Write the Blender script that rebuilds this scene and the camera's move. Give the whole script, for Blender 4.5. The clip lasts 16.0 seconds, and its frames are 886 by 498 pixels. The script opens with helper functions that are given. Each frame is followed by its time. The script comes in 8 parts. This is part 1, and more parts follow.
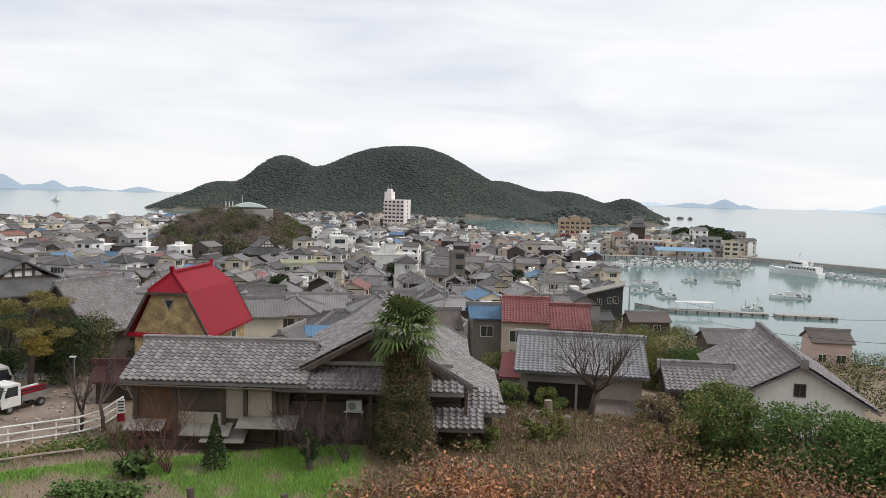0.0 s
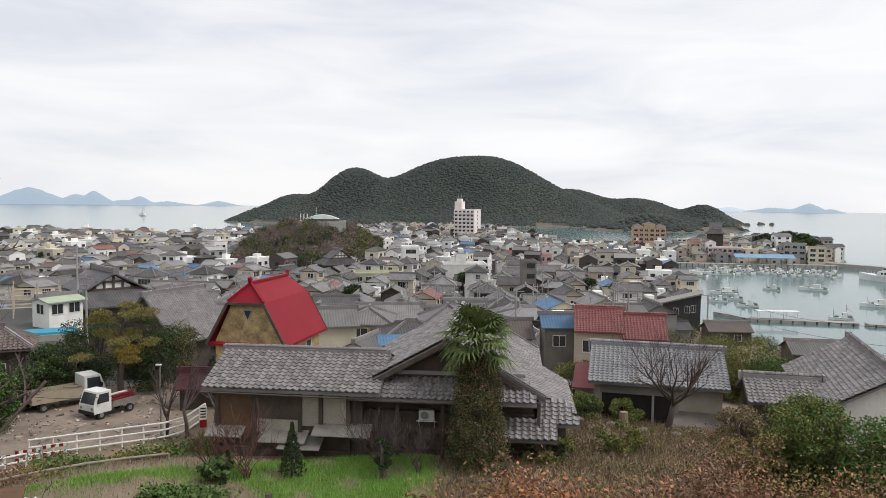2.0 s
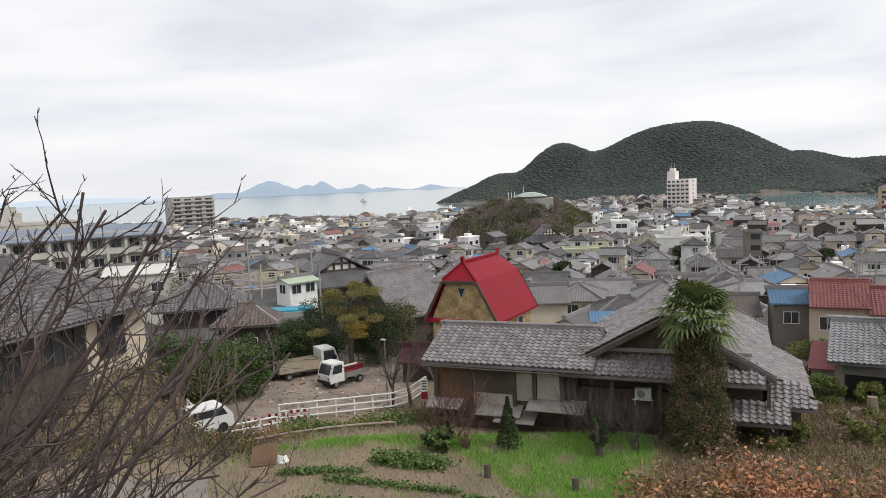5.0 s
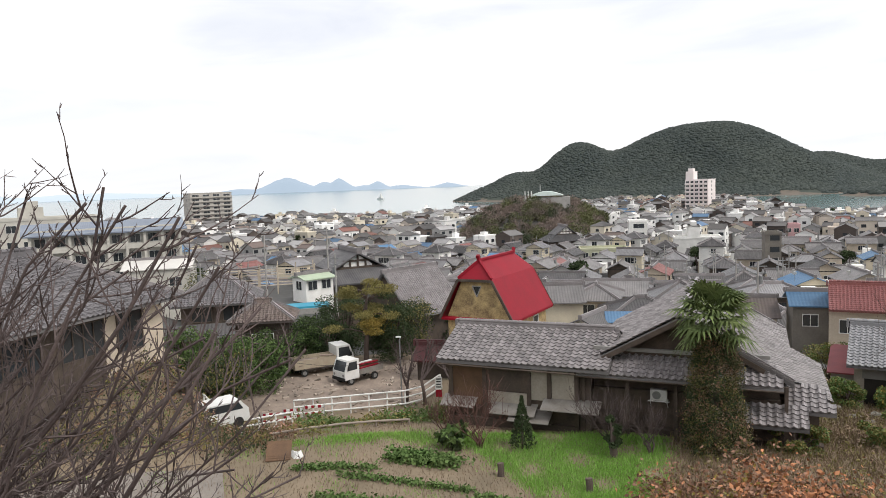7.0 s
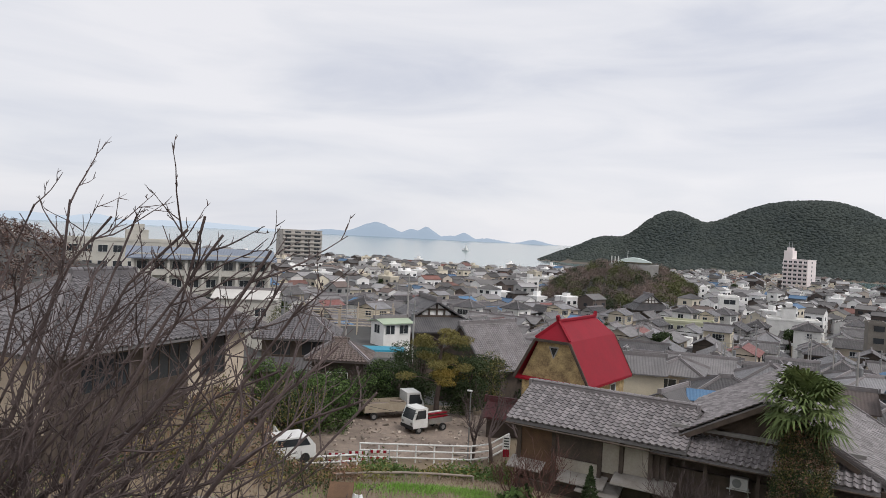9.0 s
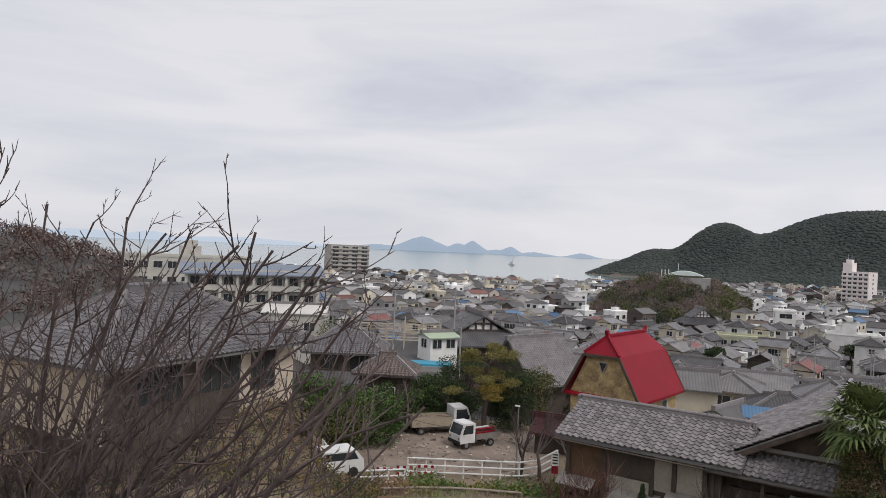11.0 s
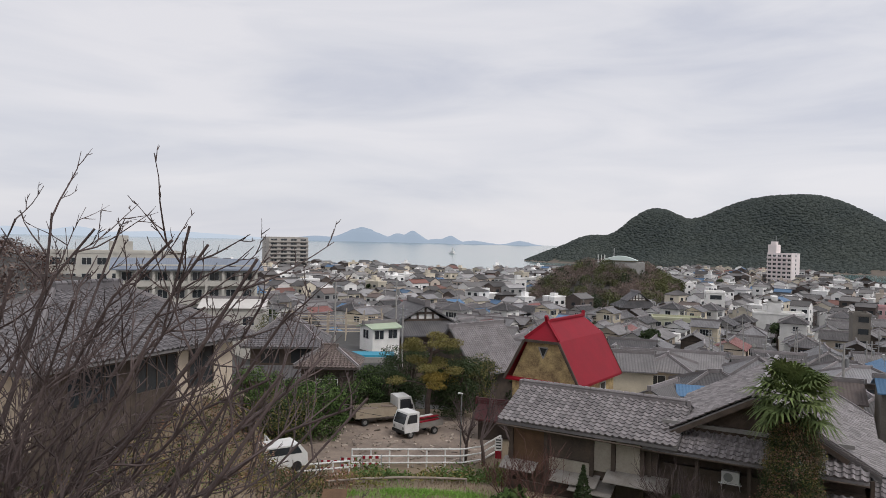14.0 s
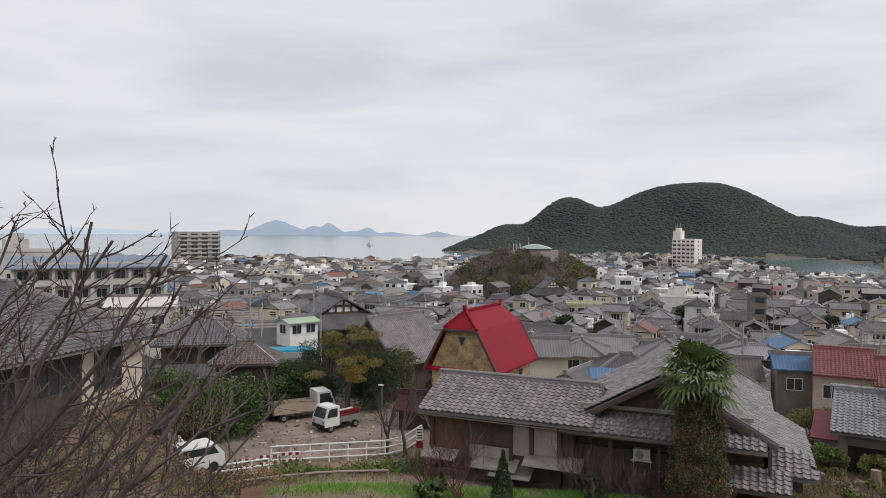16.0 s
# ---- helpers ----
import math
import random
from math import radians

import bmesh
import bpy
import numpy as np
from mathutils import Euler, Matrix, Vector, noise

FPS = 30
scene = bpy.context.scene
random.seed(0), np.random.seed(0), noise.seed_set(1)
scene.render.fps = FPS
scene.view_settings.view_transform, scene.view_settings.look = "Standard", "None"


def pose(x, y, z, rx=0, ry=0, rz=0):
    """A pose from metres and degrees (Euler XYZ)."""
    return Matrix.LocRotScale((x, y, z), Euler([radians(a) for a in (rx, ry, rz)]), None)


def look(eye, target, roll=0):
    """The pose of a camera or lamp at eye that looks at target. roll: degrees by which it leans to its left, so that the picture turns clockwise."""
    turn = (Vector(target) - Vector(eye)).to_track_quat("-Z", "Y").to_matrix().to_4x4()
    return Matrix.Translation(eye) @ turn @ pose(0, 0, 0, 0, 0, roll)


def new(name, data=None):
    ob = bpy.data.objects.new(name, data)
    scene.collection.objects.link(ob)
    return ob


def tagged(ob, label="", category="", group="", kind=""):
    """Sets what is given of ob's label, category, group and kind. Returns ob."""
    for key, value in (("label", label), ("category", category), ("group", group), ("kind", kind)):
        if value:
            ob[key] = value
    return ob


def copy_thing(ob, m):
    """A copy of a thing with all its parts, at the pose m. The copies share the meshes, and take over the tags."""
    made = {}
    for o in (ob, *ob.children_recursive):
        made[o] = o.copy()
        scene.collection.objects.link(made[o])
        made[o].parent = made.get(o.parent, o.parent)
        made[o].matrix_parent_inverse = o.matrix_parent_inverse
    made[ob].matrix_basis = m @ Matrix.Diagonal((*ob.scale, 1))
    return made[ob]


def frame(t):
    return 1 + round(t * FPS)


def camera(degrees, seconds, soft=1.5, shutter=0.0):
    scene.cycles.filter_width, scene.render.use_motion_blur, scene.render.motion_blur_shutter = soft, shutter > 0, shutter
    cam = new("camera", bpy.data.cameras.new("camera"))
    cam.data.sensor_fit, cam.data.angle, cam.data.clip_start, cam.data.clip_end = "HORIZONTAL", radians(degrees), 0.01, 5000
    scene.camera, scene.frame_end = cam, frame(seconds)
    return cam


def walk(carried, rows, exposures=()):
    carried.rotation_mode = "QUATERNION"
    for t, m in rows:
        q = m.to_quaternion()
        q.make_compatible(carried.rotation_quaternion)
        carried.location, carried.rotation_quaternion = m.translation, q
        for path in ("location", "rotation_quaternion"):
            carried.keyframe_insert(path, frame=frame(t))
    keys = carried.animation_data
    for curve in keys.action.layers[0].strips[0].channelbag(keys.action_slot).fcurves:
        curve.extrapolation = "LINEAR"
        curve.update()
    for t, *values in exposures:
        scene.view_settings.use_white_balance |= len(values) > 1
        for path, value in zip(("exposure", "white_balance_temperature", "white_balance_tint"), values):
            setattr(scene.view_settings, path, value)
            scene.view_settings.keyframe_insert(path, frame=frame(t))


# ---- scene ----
# camera: it stands on a hillside and turns
EYE = Vector((0, 0, 32))
TURNS = (  # seconds, heading clockwise from +y, tilt, lean
    (0, -0.00, -4.37, 1.62), (0.5, -1.31, -4.24, 1.38), (1, -2.65, -4.05, 1.10), (1.5, -4.02, -3.93, 0.81),
    (2, -5.69, -3.72, 0.64), (2.5, -7.53, -3.48, 0.71), (3, -9.82, -3.40, 0.74), (3.5, -13.17, -3.53, 0.49),
    (4, -16.41, -3.78, -0.15), (4.5, -19.65, -4.45, -1.27), (5, -22.40, -5.29, -2.56), (5.2, -22.94, -5.52, -2.94),
    (7.3, -24.11, -5.31, -1.57), (7.5, -24.46, -4.80, -1.02), (8, -25.96, -3.45, 0.73), (8.5, -28.23, -2.19, 2.54),
    (9, -30.33, -1.16, 2.88), (9.5, -32.34, -0.84, 2.66), (10, -33.62, -0.38, 2.57), (10.2, -34.00, -0.24, 2.57),
    (12.3, -34.06, -0.15, 2.38), (12.5, -33.55, -0.21, 2.33), (13, -32.25, -0.34, 2.09), (13.5, -30.85, -0.53, 1.70),
    (14, -29.28, -0.86, 1.33), (14.5, -27.51, -1.07, 1.07), (15, -25.57, -1.22, 0.86), (15.5, -23.93, -1.31, 0.65),
    (16, -22.65, -1.47, 0.35))
cam = camera(63.68, 16.0, soft=0.75)


def polar(az, r, z=0.0):
    return Vector((r * math.sin(radians(az)), r * math.cos(radians(az)), z))


def heading(az, el):
    return Vector((math.sin(radians(az)) * math.cos(radians(el)), math.cos(radians(az)) * math.cos(radians(el)), math.sin(radians(el))))


walk(cam, [(t, look(EYE, EYE + heading(a, e) * 10, lean)) for t, a, e, lean in TURNS],
     [(0, 0.14, 6500, 10), (5.2, 0.16, 6500, 10), (7.3, 0.4, 6550, 10), (8.0, 0.36, 6550, 10), (8.5, 0.08, 6450, 11), (9.0, -0.04, 6380, 12),
      (12.3, -0.2, 6380, 13), (14, -0.18, 6380, 13), (16, -0.14, 6400, 12)])

# ---- light: a bright overcast sky and a veiled sun ----
world = bpy.data.worlds.new("overcast")
scene.world = world
world.use_nodes = True
wn, wl = world.node_tree.nodes, world.node_tree.links
wn.clear()
w_out, w_bg, w_mix = wn.new("ShaderNodeOutputWorld"), wn.new("ShaderNodeBackground"), wn.new("ShaderNodeMix")
w_sky, w_co, w_map = wn.new("ShaderNodeTexSky"), wn.new("ShaderNodeTexCoord"), wn.new("ShaderNodeMapping")
w_noise, w_ramp = wn.new("ShaderNodeTexNoise"), wn.new("ShaderNodeValToRGB")
w_sky.sky_type, w_sky.sun_disc = "NISHITA", False
w_sky.sun_elevation, w_sky.sun_rotation = radians(51), radians(105)
w_map.inputs["Scale"].default_value = (1.3, 1.3, 7.0)
w_map.inputs["Rotation"].default_value = (radians(4), radians(3), 0)
w_noise.inputs["Scale"].default_value, w_noise.inputs["Detail"].default_value = 2.2, 6
w_noise.inputs["Roughness"].default_value, w_noise.inputs["Distortion"].default_value = 0.5, 0.5
for i, (p, c) in enumerate(((0.28, (7.1, 7.35, 8.0, 1)), (0.45, (8.4, 8.5, 8.8, 1)), (0.62, (9.3, 9.25, 9.35, 1)))):
    e = w_ramp.color_ramp.elements[i] if i < 2 else w_ramp.color_ramp.elements.new(p)
    e.position, e.color = p, c
w_mix.data_type = "RGBA"
w_mix.inputs["Factor"].default_value = 0.93
w_bg.inputs["Strength"].default_value = 0.1
wl.new(w_co.outputs["Generated"], w_map.inputs["Vector"])
wl.new(w_map.outputs["Vector"], w_noise.inputs["Vector"])
wl.new(w_noise.outputs["Fac"], w_ramp.inputs["Fac"])
wl.new(w_sky.outputs["Color"], w_mix.inputs["A"])
wl.new(w_ramp.outputs["Color"], w_mix.inputs["B"])
w_dot, w_fall, w_scale = wn.new("ShaderNodeVectorMath"), wn.new("ShaderNodeMapRange"), wn.new("ShaderNodeMix")
w_dot.operation, w_dot.inputs[1].default_value = "DOT_PRODUCT", (-0.85, 0.52, 0.0)
for key, value in (("From Min", 0.5), ("From Max", 1.0), ("To Min", 1.0), ("To Max", 0.96)):
    w_fall.inputs[key].default_value = value
w_scale.data_type, w_scale.blend_type = "RGBA", "MULTIPLY"
w_scale.inputs["Factor"].default_value = 1.0
wl.new(w_co.outputs["Generated"], w_dot.inputs[0])
wl.new(w_dot.outputs["Value"], w_fall.inputs["Value"])
wl.new(w_mix.outputs["Result"], w_scale.inputs["A"])
wl.new(w_fall.outputs["Result"], w_scale.inputs["B"])
wl.new(w_scale.outputs["Result"], w_bg.inputs["Color"])
wl.new(w_bg.outputs["Background"], w_out.inputs["Surface"])
sun = new("sun", bpy.data.lights.new("sun", "SUN"))
sun.data.energy, sun.data.angle, sun.data.color = 1.6, radians(16), (1.0, 0.96, 0.9)
sun.matrix_world = look(polar(105, 60, 75), (0, 0, 0))

# ---- materials ----
MATS = {}


def mat(name, a, b=None, scale=1.0, rough=0.8, metal=0.0, bump=0.2, fine=12.0, vary=0.0, per="object", tile=False, spec=0.3, coords="Object", stain=None):
    """A surface that runs from colour a to b over two scales of noise, with fine relief."""
    if name in MATS:
        return MATS[name]
    m = bpy.data.materials.new(name)
    m.use_nodes = True
    n, l = m.node_tree.nodes, m.node_tree.links
    p = n["Principled BSDF"]
    p.inputs["Roughness"].default_value, p.inputs["Metallic"].default_value = rough, metal
    p.inputs["Specular IOR Level"].default_value = spec
    b = b or tuple(c * 0.7 for c in a)
    co = n.new("ShaderNodeTexCoord")
    n1, n2, mx = n.new("ShaderNodeTexNoise"), n.new("ShaderNodeTexNoise"), n.new("ShaderNodeMix")
    n1.inputs["Scale"].default_value, n1.inputs["Detail"].default_value = scale, 5
    n2.inputs["Scale"].default_value, n2.inputs["Detail"].default_value = scale * fine, 3
    add = n.new("ShaderNodeMath")
    add.operation = "MULTIPLY_ADD"
    add.inputs[1].default_value = 0.5
    sub = n.new("ShaderNodeMapRange")
    sub.inputs["From Min"].default_value, sub.inputs["From Max"].default_value = 0.5, 1.0
    mx.data_type = "RGBA"
    mx.inputs["A"].default_value, mx.inputs["B"].default_value = (*a, 1), (*b, 1)
    l.new(co.outputs[coords], n1.inputs["Vector"])
    l.new(co.outputs[coords], n2.inputs["Vector"])
    l.new(n2.outputs["Fac"], add.inputs[0])
    l.new(n1.outputs["Fac"], add.inputs[2])
    l.new(add.outputs[0], sub.inputs["Value"])
    l.new(sub.outputs["Result"], mx.inputs["Factor"])
    colour = mx.outputs["Result"]
    height = n2.outputs["Fac"]
    if tile:  # rows and columns of roof tiles, in metres along the eave and up the slope
        sep = n.new("ShaderNodeSeparateXYZ")
        l.new(co.outputs["UV"], sep.inputs[0])
        waves = []
        for axis, pitch, kind in (("X", 0.30, "SINE"), ("Y", 0.28, "FRACT")):
            k = n.new("ShaderNodeMath")
            k.operation, k.inputs[1].default_value = "MULTIPLY", (2 * math.pi / pitch if kind == "SINE" else 1 / pitch)
            f = n.new("ShaderNodeMath")
            f.operation = kind
            l.new(sep.outputs[axis], k.inputs[0])
            l.new(k.outputs[0], f.inputs[0])
            waves.append(f.outputs[0])
        hs = n.new("ShaderNodeMath")
        hs.operation, hs.inputs[1].default_value = "MULTIPLY_ADD", 0.5
        l.new(waves[0], hs.inputs[0])
        l.new(waves[1], hs.inputs[2])
        height = hs.outputs[0]
    if vary:
        src = n.new("ShaderNodeObjectInfo").outputs["Random"] if per == "object" else n.new("ShaderNodeNewGeometry").outputs["Random Per Island"]
        mr, hsv = n.new("ShaderNodeMapRange"), n.new("ShaderNodeHueSaturation")
        mr.inputs["To Min"].default_value, mr.inputs["To Max"].default_value = 1 - vary, 1 + vary
        l.new(src, mr.inputs["Value"])
        l.new(mr.outputs["Result"], hsv.inputs["Value"])
        l.new(colour, hsv.inputs["Color"])
        colour = hsv.outputs["Color"]
    l.new(colour, p.inputs["Base Color"])
    if bump:
        bp = n.new("ShaderNodeBump")
        bp.inputs["Strength"].default_value = bump
        bp.inputs["Distance"].default_value = 0.05 if tile else 0.03
        l.new(height, bp.inputs["Height"])
        l.new(bp.outputs["Normal"], p.inputs["Normal"])
    MATS[name] = m
    return m


# a surface that gives off its own colour; used for the hazy backdrop
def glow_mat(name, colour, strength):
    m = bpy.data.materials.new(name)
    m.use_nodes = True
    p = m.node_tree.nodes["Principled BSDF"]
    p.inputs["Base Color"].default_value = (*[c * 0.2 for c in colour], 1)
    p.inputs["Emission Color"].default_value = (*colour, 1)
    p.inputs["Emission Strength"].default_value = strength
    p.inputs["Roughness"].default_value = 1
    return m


TILE = mat("grey_tile", (0.17, 0.155, 0.155), (0.265, 0.245, 0.245), 0.8, 0.5, vary=0.3, per="island", bump=0.1, spec=0.5)
TILE_OLD = mat("weathered_dark_tile", (0.125, 0.118, 0.122), (0.185, 0.175, 0.18), 0.8, 0.55, vary=0.3, per="island", bump=0.1, spec=0.25)
TILE_PIECE = mat("grey_tile_piece", (0.17, 0.155, 0.155), (0.265, 0.245, 0.245), 0.8, 0.5, vary=0.3, bump=0.1, spec=0.5)
ROOF = [mat("roof_grey", (0.128, 0.123, 0.123), (0.21, 0.20, 0.198), 0.5, 0.65, vary=0.45, tile=True, bump=0.9, spec=0.2),
        mat("roof_dark", (0.06, 0.06, 0.063), (0.12, 0.113, 0.113), 0.5, 0.5, vary=0.35, tile=True, bump=0.9, spec=0.2),
        mat("roof_brown", (0.145, 0.115, 0.105), (0.095, 0.083, 0.08), 0.6, 0.7, vary=0.25, tile=True, bump=0.7),
        mat("roof_pale", (0.26, 0.255, 0.26), (0.17, 0.166, 0.17), 0.5, 0.6, vary=0.25, tile=True, bump=0.9, spec=0.25),
        mat("roof_blue", (0.07, 0.15, 0.27), (0.10, 0.20, 0.32), 0.4, 0.5, vary=0.25, tile=True, bump=0.6),
        mat("roof_redbrown", (0.17, 0.068, 0.06), (0.23, 0.10, 0.09), 0.6, 0.55, vary=0.2, tile=True, bump=0.7)]
WALL = [mat("wall_white", (0.80, 0.79, 0.76), (0.62, 0.61, 0.58), 0.6, 0.9, vary=0.2),
        mat("wall_cream", (0.68, 0.60, 0.46), (0.52, 0.46, 0.35), 0.6, 0.9, vary=0.2),
        mat("wall_grey", (0.34, 0.33, 0.31), (0.24, 0.23, 0.22), 0.5, 0.9, vary=0.25),
        mat("wall_timber", (0.11, 0.085, 0.065), (0.055, 0.045, 0.04), 1.2, 0.85, vary=0.3),
        mat("wall_beige", (0.55, 0.47, 0.37), (0.40, 0.34, 0.27), 0.6, 0.9, vary=0.2)]
TIMBER = mat("old_timber", (0.115, 0.088, 0.07), (0.055, 0.044, 0.037), 2.0, 0.85, bump=0.4)
BROWNWOOD = mat("brown_boards", (0.16, 0.095, 0.055), (0.09, 0.055, 0.035), 2.0, 0.8, bump=0.4)
PLASTER = mat("grey_plaster", (0.42, 0.38, 0.32), (0.28, 0.25, 0.21), 1.0, 0.95, bump=0.3)
WHITE = mat("white_paint", (0.78, 0.78, 0.76), (0.62, 0.62, 0.6), 1.5, 0.5, bump=0.08)
TRIMWHITE = mat("white_trim", (0.72, 0.72, 0.7), (0.55, 0.55, 0.53), 1.5, 0.6)
CONCRETE = mat("concrete", (0.40, 0.385, 0.36), (0.27, 0.26, 0.245), 0.4, 0.95, bump=0.3)
DULLRED = mat("dull_red_sheet", (0.115, 0.034, 0.038), (0.075, 0.028, 0.03), 1.2, 0.7)
DARKGLASS = mat("dark_glass", (0.025, 0.03, 0.035), (0.045, 0.05, 0.055), 0.7, 0.12, bump=0.0, spec=0.6)
TIN = mat("weathered_tin", (0.31, 0.295, 0.275), (0.19, 0.17, 0.15), 2.0, 0.5, metal=0.3, bump=0.25)
REDPAINT = mat("red_metal_roof", (0.285, 0.009, 0.022), (0.215, 0.009, 0.019), 0.8, 0.55, bump=0.06, spec=0.2)
REDTILE = mat("red_tile", (0.19, 0.068, 0.064), (0.27, 0.115, 0.11), 0.9, 0.42, vary=0.22, per="island", bump=0.1, spec=0.45)
OCHRE = mat("stained_ochre_render", (0.58, 0.44, 0.22), (0.17, 0.12, 0.07), 2.0, 0.95, bump=0.5, fine=6)
STEEL = mat("steel", (0.35, 0.36, 0.36), (0.25, 0.25, 0.25), 3.0, 0.45, metal=0.6)
RUBBER = mat("rubber", (0.02, 0.02, 0.02), (0.035, 0.035, 0.035), 4, 0.8)
BARK = mat("bark", (0.13, 0.10, 0.085), (0.065, 0.05, 0.045), 3.0, 0.95, bump=0.5)
TWIG = mat("bare_twig", (0.135, 0.104, 0.098), (0.068, 0.052, 0.05), 4.0, 0.85, bump=0.3)
LEAF = {"dark": mat("leaf_dark", (0.036, 0.056, 0.027), (0.06, 0.078, 0.036), 0.6, 0.9, vary=0.26, per="island", bump=0, spec=0.12),
        "bush": mat("leaf_bush", (0.08, 0.14, 0.042), (0.12, 0.175, 0.055), 0.6, 0.9, vary=0.26, per="island", bump=0, spec=0.12),
        "green": mat("leaf_green", (0.085, 0.15, 0.045), (0.13, 0.18, 0.065), 0.6, 0.9, vary=0.26, per="island", bump=0, spec=0.12),
        "olive": mat("leaf_olive", (0.16, 0.16, 0.06), (0.23, 0.19, 0.07), 0.5, 0.9, vary=0.26, per="island", bump=0, spec=0.12),
        "yellow": mat("leaf_yellow", (0.25, 0.18, 0.045), (0.17, 0.14, 0.04), 0.7, 0.9, vary=0.35, per="island", bump=0, spec=0.12),
        "rust": mat("leaf_rust", (0.29, 0.15, 0.10), (0.20, 0.135, 0.095), 0.7, 0.9, vary=0.45, per="island", bump=0, spec=0.12),
        "orange": mat("leaf_orange", (0.46, 0.21, 0.105), (0.33, 0.155, 0.085), 0.8, 0.9, vary=0.4, per="island", bump=0, spec=0.12),
        "dry": mat("leaf_dry", (0.27, 0.20, 0.14), (0.17, 0.125, 0.09), 0.7, 0.9, vary=0.4, per="island", bump=0, spec=0.12),
        "lawn": mat("leaf_lawn", (0.18, 0.36, 0.06), (0.25, 0.42, 0.10), 0.4, 0.9, vary=0.35, per="island", bump=0, spec=0.12),
        "palm": mat("leaf_palm", (0.085, 0.125, 0.045), (0.15, 0.185, 0.07), 1.0, 0.9, vary=0.4, per="island", bump=0, spec=0.12)}


# ---- mesh helpers ----
class Mesh:
    """Vertices and faces that become one mesh; uv is given only for roofs."""

    def __init__(self):
        self.v, self.f, self.uv, self.mi = [], [], [], []

    def face(self, pts, uv=None, mi=0):
        i = len(self.v)
        self.v.extend(tuple(p) for p in pts)
        self.f.append(tuple(range(i, i + len(pts))))
        self.uv.append(uv or [(0.0, 0.0)] * len(pts))
        self.mi.append(mi)

    def solid(self, bottom, top, mi=0):
        """A prism between two loops of the same length, counter-clockwise from above."""
        n, i = len(bottom), len(self.v)
        self.v.extend(tuple(p) for p in bottom)
        self.v.extend(tuple(p) for p in top)
        fs = [tuple(range(i + n - 1, i - 1, -1)), tuple(range(i + n, i + 2 * n))]
        fs += [(i + k, i + (k + 1) % n, i + n + (k + 1) % n, i + n + k) for k in range(n)]
        for f in fs:
            self.f.append(f)
            self.uv.append([(0.0, 0.0)] * len(f))
            self.mi.append(mi)

    def box(self, x0, x1, y0, y1, z0, z1, m=None, mi=0):
        q = [(x0, y0), (x1, y0), (x1, y1), (x0, y1)]
        lo, hi = [Vector((*p, z0)) for p in q], [Vector((*p, z1)) for p in q]
        if m is not None:
            lo, hi = [m @ p for p in lo], [m @ p for p in hi]
        self.solid(lo, hi, mi)

    def beam(self, a, b, w, h=None, mi=0):
        """A bar of rectangular section from a to b."""
        a, b, h = Vector(a), Vector(b), h or w
        d = (b - a).normalized()
        s = d.cross(Vector((0, 0, 1)) if abs(d.z) < 0.95 else Vector((1, 0, 0))).normalized()
        u = s.cross(d)
        ring = [s * w / 2 * i + u * h / 2 * j for i, j in ((-1, -1), (1, -1), (1, 1), (-1, 1))]
        self.solid([b + r for r in ring], [a + r for r in ring], mi)

    def tube(self, pts, radii, sides=6, mi=0):
        """A tapered tube along points."""
        base, n = len(self.v), len(pts)
        for k, p in enumerate(pts):
            d = (pts[min(k + 1, n - 1)] - pts[max(k - 1, 0)]).normalized()
            s = d.cross(Vector((0.31, 0.11, 0.94)) if abs(d.z) < 0.9 else Vector((1, 0.2, 0))).normalized()
            u = d.cross(s)
            for j in range(sides):
                a = 2 * math.pi * j / sides
                self.v.append(tuple(p + (s * math.cos(a) + u * math.sin(a)) * radii[k]))
        fs = [(base + k * sides + j, base + k * sides + (j + 1) % sides, base + (k + 1) * sides + (j + 1) % sides, base + (k + 1) * sides + j)
              for k in range(n - 1) for j in range(sides)]
        fs += [tuple(base + sides - 1 - j for j in range(sides)), tuple(base + (n - 1) * sides + j for j in range(sides))]
        for f in fs:
            self.f.append(f)
            self.uv.append([(0.0, 0.0)] * len(f))
            self.mi.append(mi)

    def slab(self, pts, thick, mi=0):
        """A roof plane: pts counter-clockwise from above, first two along the eave."""
        pts = [Vector(p) for p in pts]
        u = (pts[1] - pts[0]).normalized()
        nrm = u.cross(pts[2] - pts[0]).normalized()
        v = nrm.cross(u)
        o = pts[0]
        uv = [((p - o).dot(u), (p - o).dot(v)) for p in pts]
        low = [p - Vector((0, 0, thick)) for p in pts]
        self.face(pts, uv, mi)
        self.face(low[::-1], None, mi)
        for k in range(len(pts)):
            j = (k + 1) % len(pts)
            self.face([low[k], low[j], pts[j], pts[k]], None, mi)

    def weld(self):
        """Joins corners that meet."""
        at, index, v = {}, [], []
        for p in self.v:
            k = tuple(round(c, 4) for c in p)
            if k not in at:
                at[k] = len(v)
                v.append(p)
            index.append(at[k])
        self.v, self.f = v, [tuple(index[i] for i in f) for f in self.f]
        return self

    def data(self, name, mats, smooth=False):
        me = bpy.data.meshes.new(name)
        me.from_pydata(self.v, [], self.f)
        if any(q != (0.0, 0.0) for u in self.uv for q in u):
            lay = me.uv_layers.new(name="roof")
            lay.data.foreach_set("uv", [c for u in self.uv for q in u for c in q])
        for m in mats:
            me.materials.append(m)
        if len(mats) > 1:
            me.polygons.foreach_set("material_index", self.mi)
        if smooth:
            me.polygons.foreach_set("use_smooth", [True] * len(me.polygons))
        me.update()
        return me


